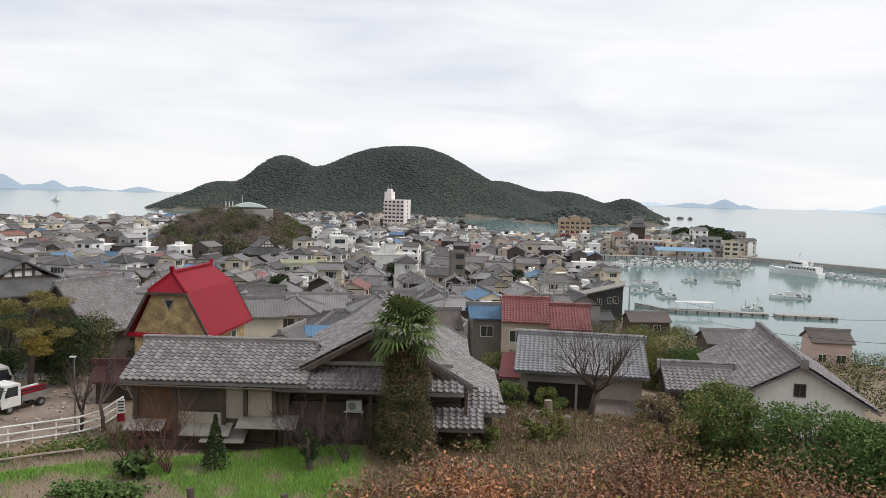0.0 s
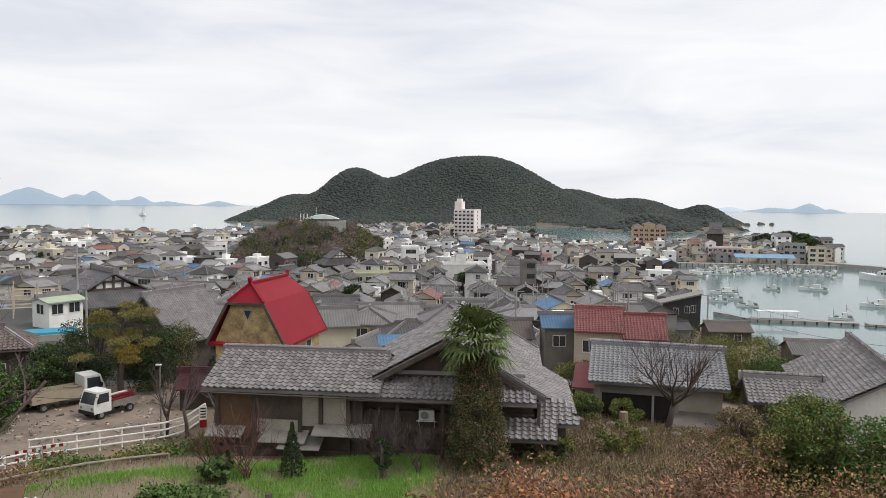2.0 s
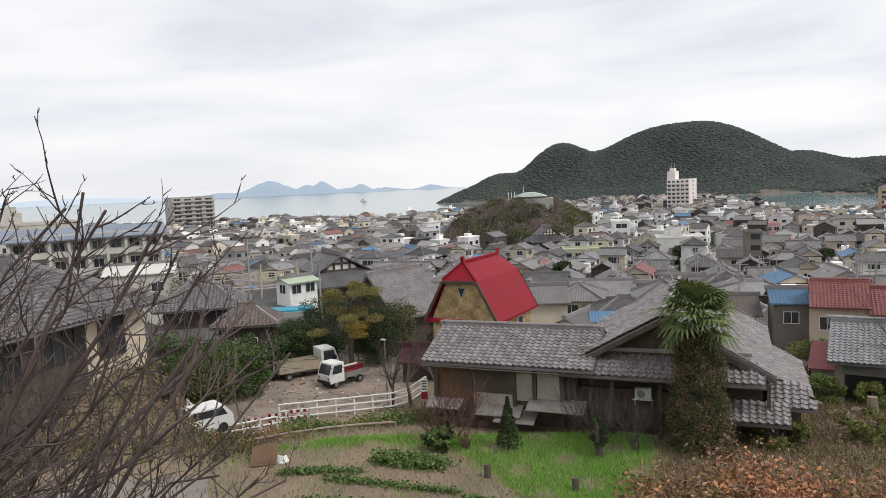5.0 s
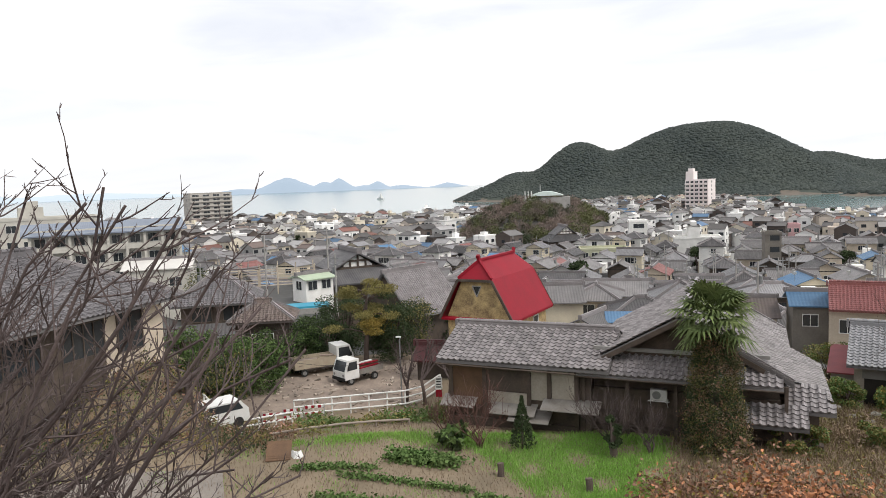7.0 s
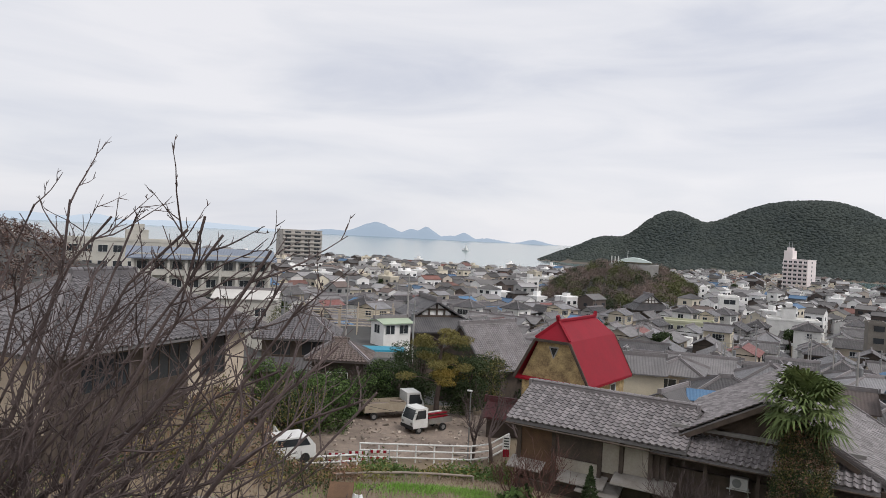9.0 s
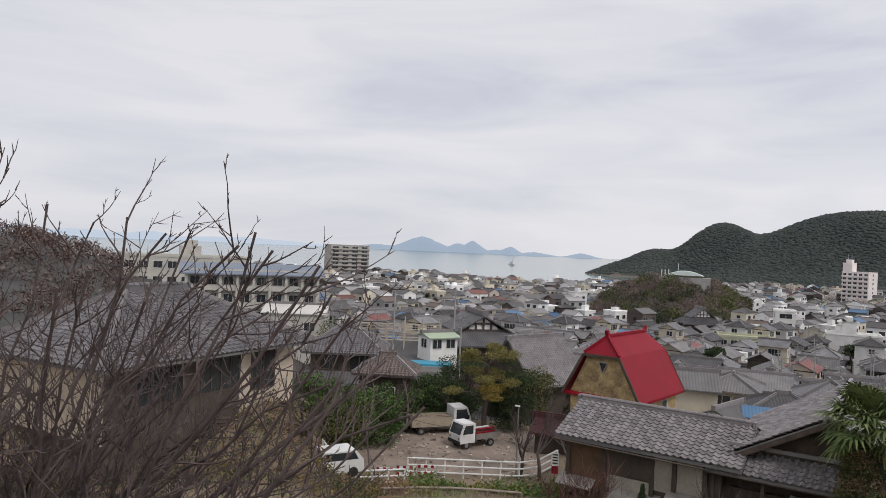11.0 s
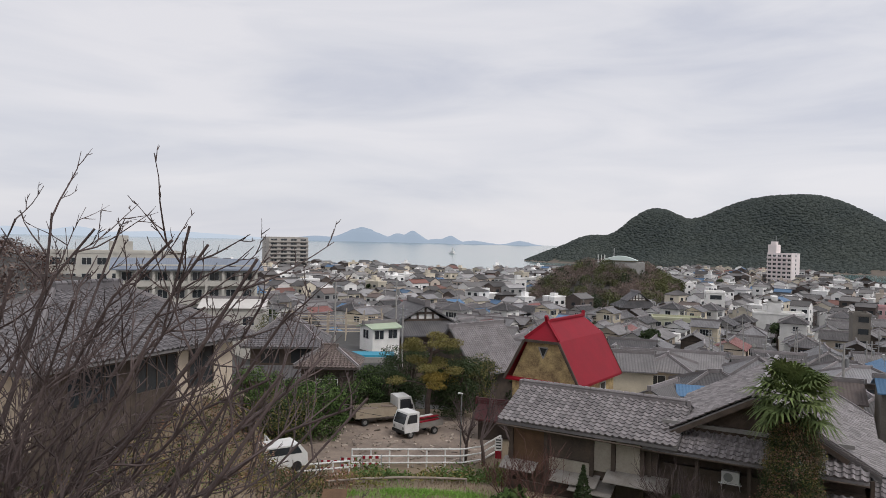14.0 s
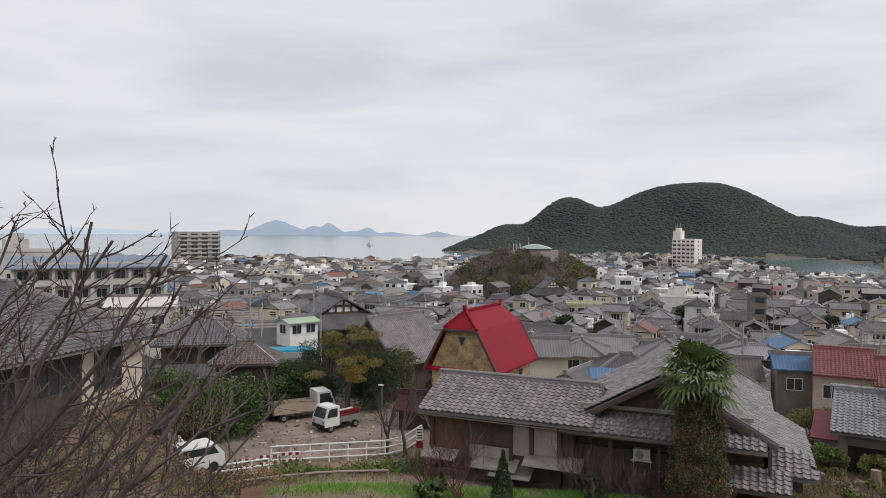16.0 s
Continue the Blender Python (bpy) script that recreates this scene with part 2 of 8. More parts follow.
def part(name, mesh, material, parent=None, label="", smooth=False, kind=""):
    """Links a Mesh as one object, under parent if one is given."""
    mats = material if isinstance(material, (list, tuple)) else [material]
    ob = new(name, mesh if isinstance(mesh, bpy.types.Mesh) else mesh.data(name, mats, smooth))
    if parent is not None:
        ob.parent = parent
    return tagged(ob, label=label, kind=kind)


def thing(name, m, label, category, group="", kind=""):
    ob = new(name)
    ob.empty_display_size = 0.5
    ob.matrix_basis = m
    return tagged(ob, label=label, category=category, group=group, kind=kind)


# ---- ground, sea and hills ----
COAST = ((-1500, 200), (-800, 350), (-480, 440), (-400, 482), (-330, 497), (-262, 522), (-215, 565), (-150, 700), (-60, 745), (-5, 700), (12, 600),
         (45, 540), (105, 518), (150, 540), (200, 555), (219, 505), (196, 430), (170, 392), (115, 398), (79, 391), (74, 333), (68, 273), (58, 224), (50, 196),
         (54, 172), (57, 160), (62, 141), (95, 105), (170, 70), (400, 40), (1500, 0), (1500, -1500), (-1500, -1500))


def coast_distance(x, y):
    """Metres inland of the shoreline (negative: out at sea)."""
    inside, best = np.zeros(np.shape(x), bool), np.full(np.shape(x), 1e9)
    for (ax, ay), (bx, by) in zip(COAST, COAST[1:] + COAST[:1]):
        hit = (ay > y) != (by > y)
        inside ^= hit & (x < (bx - ax) * (y - ay) / ((by - ay) or 1e-9) + ax)
        k = np.clip(((x - ax) * (bx - ax) + (y - ay) * (by - ay)) / ((bx - ax) ** 2 + (by - ay) ** 2), 0, 1)
        best = np.minimum(best, np.hypot(x - ax - k * (bx - ax), y - ay - k * (by - ay)))
    return np.where(inside, best, -best)


FALL_R = (0, 2.5, 6, 12, 18, 23, 31, 36, 46, 54, 72, 100, 135, 185, 260, 350, 3000)
FALL_Z = (30.3, 30.2, 27.6, 24.4, 22.2, 21.2, 20.7, 20.1, 18.5, 17.6, 14.6, 10.6, 7.8, 5.2, 3.4, 2.8, 2.8)
RISE_R = (0, 20, 30, 34, 38, 60, 80, 110, 150, 195, 250, 330)
RISE_Z = (0, 0.2, 0.7, 1.6, 4.4, 4.2, 5.5, 6.0, 8.4, 9.5, 3.0, 0.0)


def smooth(a, b, t):
    k = np.clip((t - a) / (b - a), 0, 1)
    return k * k * (3 - 2 * k)


def ground_z(x, y):
    x, y = np.asarray(x, float), np.asarray(y, float)
    r, az = np.hypot(x, y), np.degrees(np.arctan2(x, y))
    z = np.interp(r, FALL_R, FALL_Z)
    z = np.where(np.abs(az) > 75, np.maximum(z, 22 + 8 * smooth(75, 110, np.abs(az))), z)
    z = z + np.interp(r, RISE_R, RISE_Z) * smooth(39, 49, -az) * (1 - smooth(70, 90, -az))
    z = z + 16.5 * np.exp(-(((x + 97) / 31) ** 2 + ((y - 338) / 42) ** 2) ** 1.5)  # the wooded hill in the town
    z = z + 21.0 * np.exp(-((x + 215) / 62) ** 2 - ((y - 78) / 60) ** 2)  # the wooded slope beside the school
    z = z + 8.5 * np.exp(-((x - 166) / 24) ** 2 - ((y - 455) / 26) ** 2) + 4.0 * np.exp(-((x - 200) / 16) ** 2 - ((y - 500) / 50) ** 2)  # the cape beyond the harbour
    z = z + 0.25 * np.sin(x * 0.35 + 1) * np.sin(y * 0.31) * smooth(10, 30, r) * (1 - smooth(60, 90, r))
    yard = smooth(24, 26.5, -az) * (1 - smooth(40, 45, -az)) * smooth(34.5, 38.5, r) * (1 - smooth(57, 66, r))
    z = z * (1 - yard) + 17.9 * yard
    terrace = smooth(31.8, 33.2, -az) * (1 - smooth(41, 43, -az)) * smooth(70, 74, r) * (1 - smooth(104, 112, r))
    z = z * (1 - terrace) + 18.3 * terrace  # the school's terrace with pool and playground
    s = coast_distance(x, y)
    shore = np.where(x > 0, smooth(-4, 26, s) * 1.0, smooth(-4, 10, s))
    return np.where(s > -4, z * shore - 1.2 * (1 - shore), -1.2 - 0.05 * (-s - 4)).clip(-12, 60)


def gz(x, y):
    return float(ground_z(x, y))


def sheet(xs, ys, zs):
    """Faces over a grid of points."""
    n, m = xs.shape
    i = np.arange(n * m).reshape(n, m)
    q = np.stack([i[:-1, :-1], i[:-1, 1:], i[1:, 1:], i[1:, :-1]], -1).reshape(-1, 4)
    return np.stack([xs, ys, zs], -1).reshape(-1, 3), q


def sheet_object(name, v, q, material, smooth_faces=True):
    me = bpy.data.meshes.new(name)
    me.from_pydata(v.tolist(), [], q.tolist())
    me.materials.append(material)
    me.polygons.foreach_set("use_smooth", [smooth_faces] * len(me.polygons))
    me.update()
    return new(name, me)


SOIL = mat("earth_and_dry_grass", (0.25, 0.195, 0.135), (0.155, 0.125, 0.085), 0.35, 0.95, bump=0.5, fine=20)
rad = np.concatenate([np.linspace(0.001, 60, 76), np.geomspace(61, 1500, 110)])
ang = np.radians(np.concatenate([np.linspace(-180, -76, 18), np.linspace(-75, 45, 190), np.linspace(46, 180, 24)]))
R, A = np.meshgrid(rad, ang[::-1], indexing="ij")
X, Y = R * np.sin(A), R * np.cos(A)
v, q = sheet(X, Y, ground_z(X, Y))
ground = sheet_object("ground", v, q, SOIL)
# asphalt of the lanes, kept dark to paint in the shade between houses
STREET_SHADE = mat("shaded_asphalt", (0.10, 0.098, 0.095), (0.06, 0.06, 0.058), 0.1, 0.95, bump=0.3)
ground.data.materials.append(STREET_SHADE)
mid = np.array([p.center[:2] for p in ground.data.polygons])
ground.data.polygons.foreach_set("material_index", ((np.hypot(mid[:, 0], mid[:, 1]) > 62) & (np.degrees(np.arctan2(mid[:, 0], mid[:, 1])) < 11) & (mid[:, 1] > 0)).astype(int).tolist())
tagged(ground, "earth slope with dry grass falling to the town and shore", "ground", kind="structure")

water = bpy.data.materials.new("sea_water")
water.use_nodes = True
n, l = water.node_tree.nodes, water.node_tree.links
p = n["Principled BSDF"]
p.inputs["Base Color"].default_value = (0.10, 0.17, 0.17, 1)
p.inputs["Roughness"].default_value = 0.12
p.inputs["IOR"].default_value = 1.33
co, nz, nz2, bp = n.new("ShaderNodeTexCoord"), n.new("ShaderNodeTexNoise"), n.new("ShaderNodeTexNoise"), n.new("ShaderNodeBump")
nz.inputs["Scale"].default_value, nz.inputs["Detail"].default_value = 0.5, 4
nz2.inputs["Scale"].default_value, nz2.inputs["Detail"].default_value = 0.012, 3
ma = n.new("ShaderNodeMath")
ma.operation, ma.inputs[1].default_value = "MULTIPLY", 1.0
bp.inputs["Strength"].default_value, bp.inputs["Distance"].default_value = 0.25, 0.12
for k in (nz, nz2):
    l.new(co.outputs["Object"], k.inputs["Vector"])
l.new(nz.outputs["Fac"], ma.inputs[0])
l.new(nz2.outputs["Fac"], ma.inputs[1])
l.new(ma.outputs[0], bp.inputs["Height"])
l.new(bp.outputs["Normal"], p.inputs["Normal"])
w = Mesh()
w.face([(4700 * math.cos(2 * math.pi * k / 96), 4700 * math.sin(2 * math.pi * k / 96), 0) for k in range(96)])
tagged(part("water", w, water), "calm pale grey-green sea and harbour water", "sea", kind="structure")

# woodland greens, greyed and blued to carry the haze over the strait
FOREST = mat("hazed_far_woodland", (0.045, 0.056, 0.054), (0.064, 0.075, 0.065), 0.015, 0.95, vary=0.16, per="island", bump=0)
FORESTFLOOR = mat("woodland_floor", (0.04, 0.052, 0.046), (0.055, 0.064, 0.05), 0.03, 0.95, bump=0)
ROCK = mat("shore_rock", (0.17, 0.14, 0.11), (0.09, 0.08, 0.07), 0.08, 0.95, bump=0.5)


def hills_z(x, y, hills, sink):
    z = np.zeros(np.shape(x))
    for hx, hy, h, sl, sr, sy in hills:
        sx = np.where(x < hx, sl, sr)
        z = z + (h * np.exp(-0.5 * ((x - hx) / sx) ** 2 - 0.5 * ((y - hy) / sy) ** 2)) ** 4
    z = z ** 0.25
    z = z + np.sin(x * 0.047 + 2) * np.sin(y * 0.043) * 1.6 * smooth(8, 30, z)
    return z - sink


def clump(rng, big):
    """A rough crown of 20 faces."""
    g = (1 + 5 ** 0.5) / 2
    p = np.array([(-1, g, 0), (1, g, 0), (-1, -g, 0), (1, -g, 0), (0, -1, g), (0, 1, g), (0, -1, -g), (0, 1, -g), (g, 0, -1), (g, 0, 1), (-g, 0, -1), (-g, 0, 1)]) / 1.9
    return p * rng.uniform(0.75, 1.25, (12, 1)) * big


ICO = np.array([(0, 11, 5), (0, 5, 1), (0, 1, 7), (0, 7, 10), (0, 10, 11), (1, 5, 9), (5, 11, 4), (11, 10, 2), (10, 7, 6), (7, 1, 8),
                (3, 9, 4), (3, 4, 2), (3, 2, 6), (3, 6, 8), (3, 8, 9), (4, 9, 5), (2, 4, 11), (6, 2, 10), (8, 6, 7), (9, 8, 1)])


def woodland(name, spots, size, material, seed, label):
    rng = np.random.default_rng(seed)
    vs, fs = [], []
    for k, (x, y, z) in enumerate(spots):
        s = rng.uniform(*size)
        vs.append(clump(rng, (s, s, s * rng.uniform(0.6, 0.9))) + (x, y, z - 0.3))
        fs.append(ICO + 12 * k)
    ob = sheet_object(name, np.vstack(vs), np.vstack(fs), material, True)
    return tagged(ob, label, "woods", kind="stuff")


def wooded_island(name, hills, sink, box, step, tree, seed, label):
    gx, gy = np.meshgrid(np.arange(box[0], box[1], 8.0), np.arange(box[2], box[3], 8.0))
    zz = np.maximum(hills_z(gx, gy, hills, sink), -4)
    v, q = sheet(gx, gy, zz)
    ob = sheet_object(name, v, q, FORESTFLOOR)
    ob.data.materials.append(ROCK)  # bare rock along the waterline
    for p in ob.data.polygons:
        p.material_index = 1 if p.center.z < 3.6 + 2.2 * math.sin(p.center.x * 0.06) else 0
    isle = tagged(ob, label, "island", kind="structure")
    rng = np.random.default_rng(seed)
    tx, ty = np.meshgrid(np.arange(box[0], box[1], step), np.arange(box[2], box[3], step))
    tx, ty = tx + rng.uniform(-0.5, 0.5, tx.shape) * step, ty + rng.uniform(-0.5, 0.5, ty.shape) * step
    tz = hills_z(tx, ty, hills, sink)
    ok = (tz > rng.uniform(0.5, 3.5, tz.shape) + 4 * (np.sin(tx * 0.031) > 0.75)) & (ty < np.where(tx < 20, 1232, 1390))
    woodland("island_woods", np.stack([tx, ty, tz], -1)[ok], tree, FOREST, seed, "dark evergreen woods over the island's slopes")
    return isle


BIG_ISLE = ((-66, 1198, 116, 152, 127, 95), (-259, 1140, 91, 52, 53, 70), (-350, 1105, 46, 42, 55, 60), (-398, 1075, 20, 30, 30, 40),
            (92, 1345, 64, 80, 85, 95), (215, 1335, 48, 75, 75, 80), (330, 1300, 37, 36, 36, 50))
wooded_island("wooded_island", BIG_ISLE, 6, (-500, 480, 930, 1420), 3.3, (2.2, 3.8), 3, "steep dark green wooded island across the strait")
KNOB = ((172, 930, 24, 32, 40, 40), (120, 925, 11, 22, 30, 25), (250, 950, 15, 40, 30, 35))
wooded_island("wooded_headland", KNOB, 4, (60, 340, 840, 1040), 5.5, (3.4, 5.2), 4, "low dark wooded headland by the strait")

# distance haze is put into the far ridges as pale blue, faintly emitting colour
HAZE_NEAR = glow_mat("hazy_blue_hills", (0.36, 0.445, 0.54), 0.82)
HAZE_FAR = glow_mat("pale_haze_hills", (0.50, 0.58, 0.66), 0.92)


def far_isle(az0, az1, dist, humps, material, seed, sharp=1.0):
    """A far range as a long ridge: humps are (share of its length, height, width share)."""
    rng = np.random.default_rng(seed)
    a = np.linspace(az0, az1, 70)
    k = np.linspace(0, 1, 70)
    z = np.zeros(70)
    for c, h, wd in humps:
        z = np.maximum(z, h * np.exp(-np.abs((k - c) / wd) ** (1.6 * sharp)))
    z = z + 1.2 * rng.standard_normal(70) * (z > 4)
    z = z * np.sin(np.pi * np.clip(k, 0, 1)) ** 0.25
    rows = []
    for f, dr in ((0, -60), (0.6, -30), (1, 0), (0, 80)):
        rows.append(np.stack([(dist + dr) * np.sin(np.radians(a)), (dist + dr) * np.cos(np.radians(a)), z * f - (1 if f == 0 else 0)], -1))
    g = np.stack(rows)
    v, q = sheet(g[..., 0], g[..., 1], g[..., 2])
    ob = sheet_object("backdrop_island", v, q, material)
    return tagged(ob, "far island backdrop with haze painted in as a pale blue glow", "island", kind="structure")


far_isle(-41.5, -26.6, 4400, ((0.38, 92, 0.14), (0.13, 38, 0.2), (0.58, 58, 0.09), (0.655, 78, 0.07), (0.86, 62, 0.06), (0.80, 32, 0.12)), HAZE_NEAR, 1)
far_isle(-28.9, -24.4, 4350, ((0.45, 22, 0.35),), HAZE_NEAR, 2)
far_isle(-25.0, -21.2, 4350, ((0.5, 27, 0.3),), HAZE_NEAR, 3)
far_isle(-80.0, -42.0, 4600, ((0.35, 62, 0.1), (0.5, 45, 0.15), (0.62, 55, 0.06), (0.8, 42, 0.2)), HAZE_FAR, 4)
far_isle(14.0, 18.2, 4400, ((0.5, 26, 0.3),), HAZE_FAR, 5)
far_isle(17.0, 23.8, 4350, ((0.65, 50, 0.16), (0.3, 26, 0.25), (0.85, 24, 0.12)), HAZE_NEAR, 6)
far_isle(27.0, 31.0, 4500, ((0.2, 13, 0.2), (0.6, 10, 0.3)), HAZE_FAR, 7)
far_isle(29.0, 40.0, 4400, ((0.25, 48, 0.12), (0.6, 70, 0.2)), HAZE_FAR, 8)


# ---- houses ----
def roof_planes(kind, w, d, h, rise, over, gable_over=0.35):
    """Roof faces over a body w along the ridge, d across, walls h high: each counter-clockwise, eave first."""
    k = rise / (d / 2)
    D, W = d / 2 + over, w / 2 + (gable_over if kind == "gable" else over)
    he, hr = h - over * k, h + rise
    if kind == "gable":
        return [[(-W, -D, he), (W, -D, he), (W, 0, hr), (-W, 0, hr)], [(W, D, he), (-W, D, he), (-W, 0, hr), (W, 0, hr)]], [(-W, 0, hr), (W, 0, hr)]
    L = max(W - D, 0.25)
    return [[(-W, -D, he), (W, -D, he), (L, 0, hr), (-L, 0, hr)], [(W, D, he), (-W, D, he), (-L, 0, hr), (L, 0, hr)],
            [(W, -D, he), (W, D, he), (L, 0, hr)], [(-W, D, he), (-W, -D, he), (-L, 0, hr)]], [(-L, 0, hr), (L, 0, hr)]


def body_mesh(kind, w, d, h, rise, deep=1.5):
    b = Mesh()
    b.box(-w / 2, w / 2, -d / 2, d / 2, -deep, h)
    if kind == "gable":
        tri = lambda x: [Vector((x, -d / 2, h)), Vector((x, d / 2, h)), Vector((x, 0, h + rise - 0.12))]
        b.solid(tri(w / 2), tri(-w / 2))
    return b


def window_mesh(wd, ht, bars=1):
    """A window facing -y with its sill at z = 0: a proud frame with mullions round recessed panes, in one piece."""
    m, t, y0, y1, back = Mesh(), 0.06, -0.07, -0.02, 0.03
    cell = wd / (bars + 1)
    xs = [-wd / 2 - t]
    for k in range(bars + 1):
        xs += [-wd / 2 + cell * k + (0.025 if k else 0), -wd / 2 + cell * (k + 1) - (0.025 if k < bars else 0)]
    xs.append(wd / 2 + t)
    zs = [-t, 0, ht, ht + t]
    for i in range(len(xs) - 1):
        for j in range(3):
            a, b, c, d = xs[i], xs[i + 1], zs[j], zs[j + 1]
            if i % 2 and j == 1:
                m.face([(a, y1, c), (b, y1, c), (b, y1, d), (a, y1, d)], None, 1)
                for p, q in (((a, c), (b, c)), ((b, c), (b, d)), ((b, d), (a, d)), ((a, d), (a, c))):
                    m.face([(p[0], y0, p[1]), (q[0], y0, q[1]), (q[0], y1, q[1]), (p[0], y1, p[1])])
            else:
                m.face([(a, y0, c), (b, y0, c), (b, y0, d), (a, y0, d)])
    for i in range(len(xs) - 1):
        for z in (zs[0], zs[-1]):
            m.face([(xs[i], y0, z), (xs[i + 1], y0, z), (xs[i + 1], back, z), (xs[i], back, z)])
    for j in range(3):
        for x in (xs[0], xs[-1]):
            m.face([(x, y0, zs[j]), (x, y0, zs[j + 1]), (x, back, zs[j + 1]), (x, back, zs[j])])
    return m.weld()


WINDOWS = {}


def window(parent, x, y, z, turn, wd=1.6, ht=1.1, bars=1, frame_mat=None):
    frame_mat = frame_mat or TRIMWHITE
    key = (wd, ht, bars, frame_mat.name)
    if key not in WINDOWS:
        WINDOWS[key] = window_mesh(wd, ht, bars).data("window", [frame_mat, DARKGLASS])
    ob = part("window", WINDOWS[key], frame_mat, parent)
    ob.matrix_basis = pose(x, y, z, 0, 0, turn)
    return ob


def ridge_mesh(a, b, w=0.3, h=0.28, knobs=True, beads=False):
    r = Mesh()
    a, b = Vector(a), Vector(b)
    if beads:  # the rounded cover tiles along the top
        n = int((b - a).length / 0.3)
        for k in range(n):
            p, q = a.lerp(b, (k + 0.05) / n), a.lerp(b, (k + 0.9) / n)
            up = Vector((0, 0, h + 0.03))
            r.tube([p + up, q + up], [w * 0.42, w * 0.36], 8)
    r.beam(a + Vector((0, 0, h / 2 - 0.05)), b + Vector((0, 0, h / 2 - 0.05)), w, h)
    r.beam(a + Vector((0, 0, h)), b + Vector((0, 0, h)), w * 0.55, 0.14)
    if knobs:
        d = (b - a).normalized() * 0.12
        for p, s in ((a, -1), (b, 1)):
            r.beam(p + d * s - d * 0.5 + Vector((0, 0, h / 2)), p + d * s + d * 0.5 + Vector((0, 0, h / 2)), w * 1.35, h * 1.7)
    return r


TILE_ACROSS = ((0.0, 0.072), (0.17, 0.08), (0.36, 0.028), (0.6, 0.0), (0.84, 0.016), (1.0, 0.066))


def tile_piece(pu, pv):
    """One pan tile, lying along u and v, its lower lip proud."""
    m = Mesh()
    low = [Vector((c * pu, -0.02, hh + 0.062)) for c, hh in TILE_ACROSS]
    top = [Vector((c * pu, pv * 1.06, hh + 0.008)) for c, hh in TILE_ACROSS]
    for k in range(len(low) - 1):
        m.face([low[k], low[k + 1], top[k + 1], top[k]])
        m.face([low[k] - Vector((0, 0, 0.06)), low[k + 1] - Vector((0, 0, 0.06)), low[k + 1], low[k]])
    return m


def lay_tiles(parent, roof, plane, single=0, material=None, piece_material=None, pu=0.30, pv=0.265):
    """Tiles over a roof plane (in the roof's own space): the first `single` as pieces, the rest as one mesh."""
    pts = [Vector(p) for p in plane]
    u = (pts[1] - pts[0]).normalized()
    nrm = u.cross(pts[2] - pts[0]).normalized()
    vv = nrm.cross(u)
    flat = [((p - pts[0]).dot(u), (p - pts[0]).dot(vv)) for p in pts]
    top = max(f[1] for f in flat)
    x0, x1 = min(f[0] for f in flat), max(f[0] for f in flat)
    cols, rows = max(1, round((x1 - x0) / pu)), max(1, round(top / pv))
    pu, pv = (x1 - x0) / cols, top / rows
    one = tile_piece(pu, pv)
    piece = one.data("tile", [piece_material or TILE_PIECE])
    ov, of = np.array(one.v), np.array(one.f)
    basis = np.array([u, vv, nrm])
    rng = np.random.default_rng(len(pts) + cols)
    spots = []
    for j in range(rows):
        for i in range(cols):
            cx, cy = x0 + (i + 0.5) * pu, (j + 0.5) * pv
            odd = False
            for (ax, ay), (bx, by) in zip(flat, flat[1:] + flat[:1]):
                if (ay > cy) != (by > cy) and cx < (bx - ax) * (cy - ay) / (by - ay) + ax:
                    odd = not odd
            if odd:
                spots.append((x0 + i * pu, j * pv))
    vs, fs = [], []
    for k, (a, b) in enumerate(spots):
        o = pts[0] + u * a + vv * b + nrm * (0.012 + rng.uniform(0, 0.008))
        if k < single:
            ob = part("tile", piece, TILE_PIECE, roof)
            ob.matrix_basis = Matrix.Translation(o) @ Matrix((u, vv, nrm)).transposed().to_4x4() @ pose(0, 0, 0, 0, 0, rng.uniform(-0.7, 0.7))
        else:
            fs.append(of + len(ov) * len(vs))
            vs.append(ov @ basis + np.array(o) + rng.normal(0, 0.003, 3))
    if vs:
        ob = sheet_object("tile_field", np.vstack(vs), np.vstack(fs), material or TILE, False)
        ob.parent = roof
        tagged(ob, kind="stuff")


def house(name, m, w, d, h, rise, kind="gable", over=0.6, wall=0, roof=0, label="", wins=(), tiles=None, group="", deep=1.5, ridge_mat=None, gable_over=0.35, single=0, category="house", win_mat=None):
    """A house with its walls, roof, ridge and windows; wins are (side, along, sill, width, height)."""
    wall_m = WALL[wall] if isinstance(wall, int) else wall
    roof_m = ROOF[roof] if isinstance(roof, int) else roof
    ob = thing(name, m, label, category, group)
    part("wall", body_mesh(kind, w, d, h, rise, deep), wall_m, ob)
    planes, line = roof_planes(kind, w, d, h, rise, over, gable_over)
    rm = Mesh()
    for pl in planes:
        rm.slab(pl, 0.12)
    rf = part("roof", rm, roof_m, ob)
    part("ridge", ridge_mesh(*line, beads=bool(tiles)), ridge_mat or (TILE_PIECE if not tiles else tiles), rf)
    if kind == "hip":
        for pl in planes[2:]:
            for a, b in ((pl[0], pl[2]), (pl[1], pl[2])):
                part("hip_ridge", ridge_mesh(a, b, 0.22, 0.18, False), ridge_mat or TILE_PIECE, rf)
    if tiles:
        for k, pl in enumerate(planes):
            lay_tiles(ob, rf, pl, single if k == 0 else 0, tiles)
    for side, along, sill, wd, ht in wins:
        x, y, turn = {"f": (along, -d / 2, 0), "b": (-along, d / 2, 180), "r": (w / 2, along, 90), "l": (-w / 2, -along, -90)}[side]
        window(ob, x, y, sill, turn, wd, ht, 1 if wd < 2 else 3, win_mat)
    return ob


# ---- the town ----
rng_town = random.Random(7)
ZONES = []  # (x, y, radius) kept free of scattered houses


def clear(x, y, r):
    ZONES.append((x, y, r))


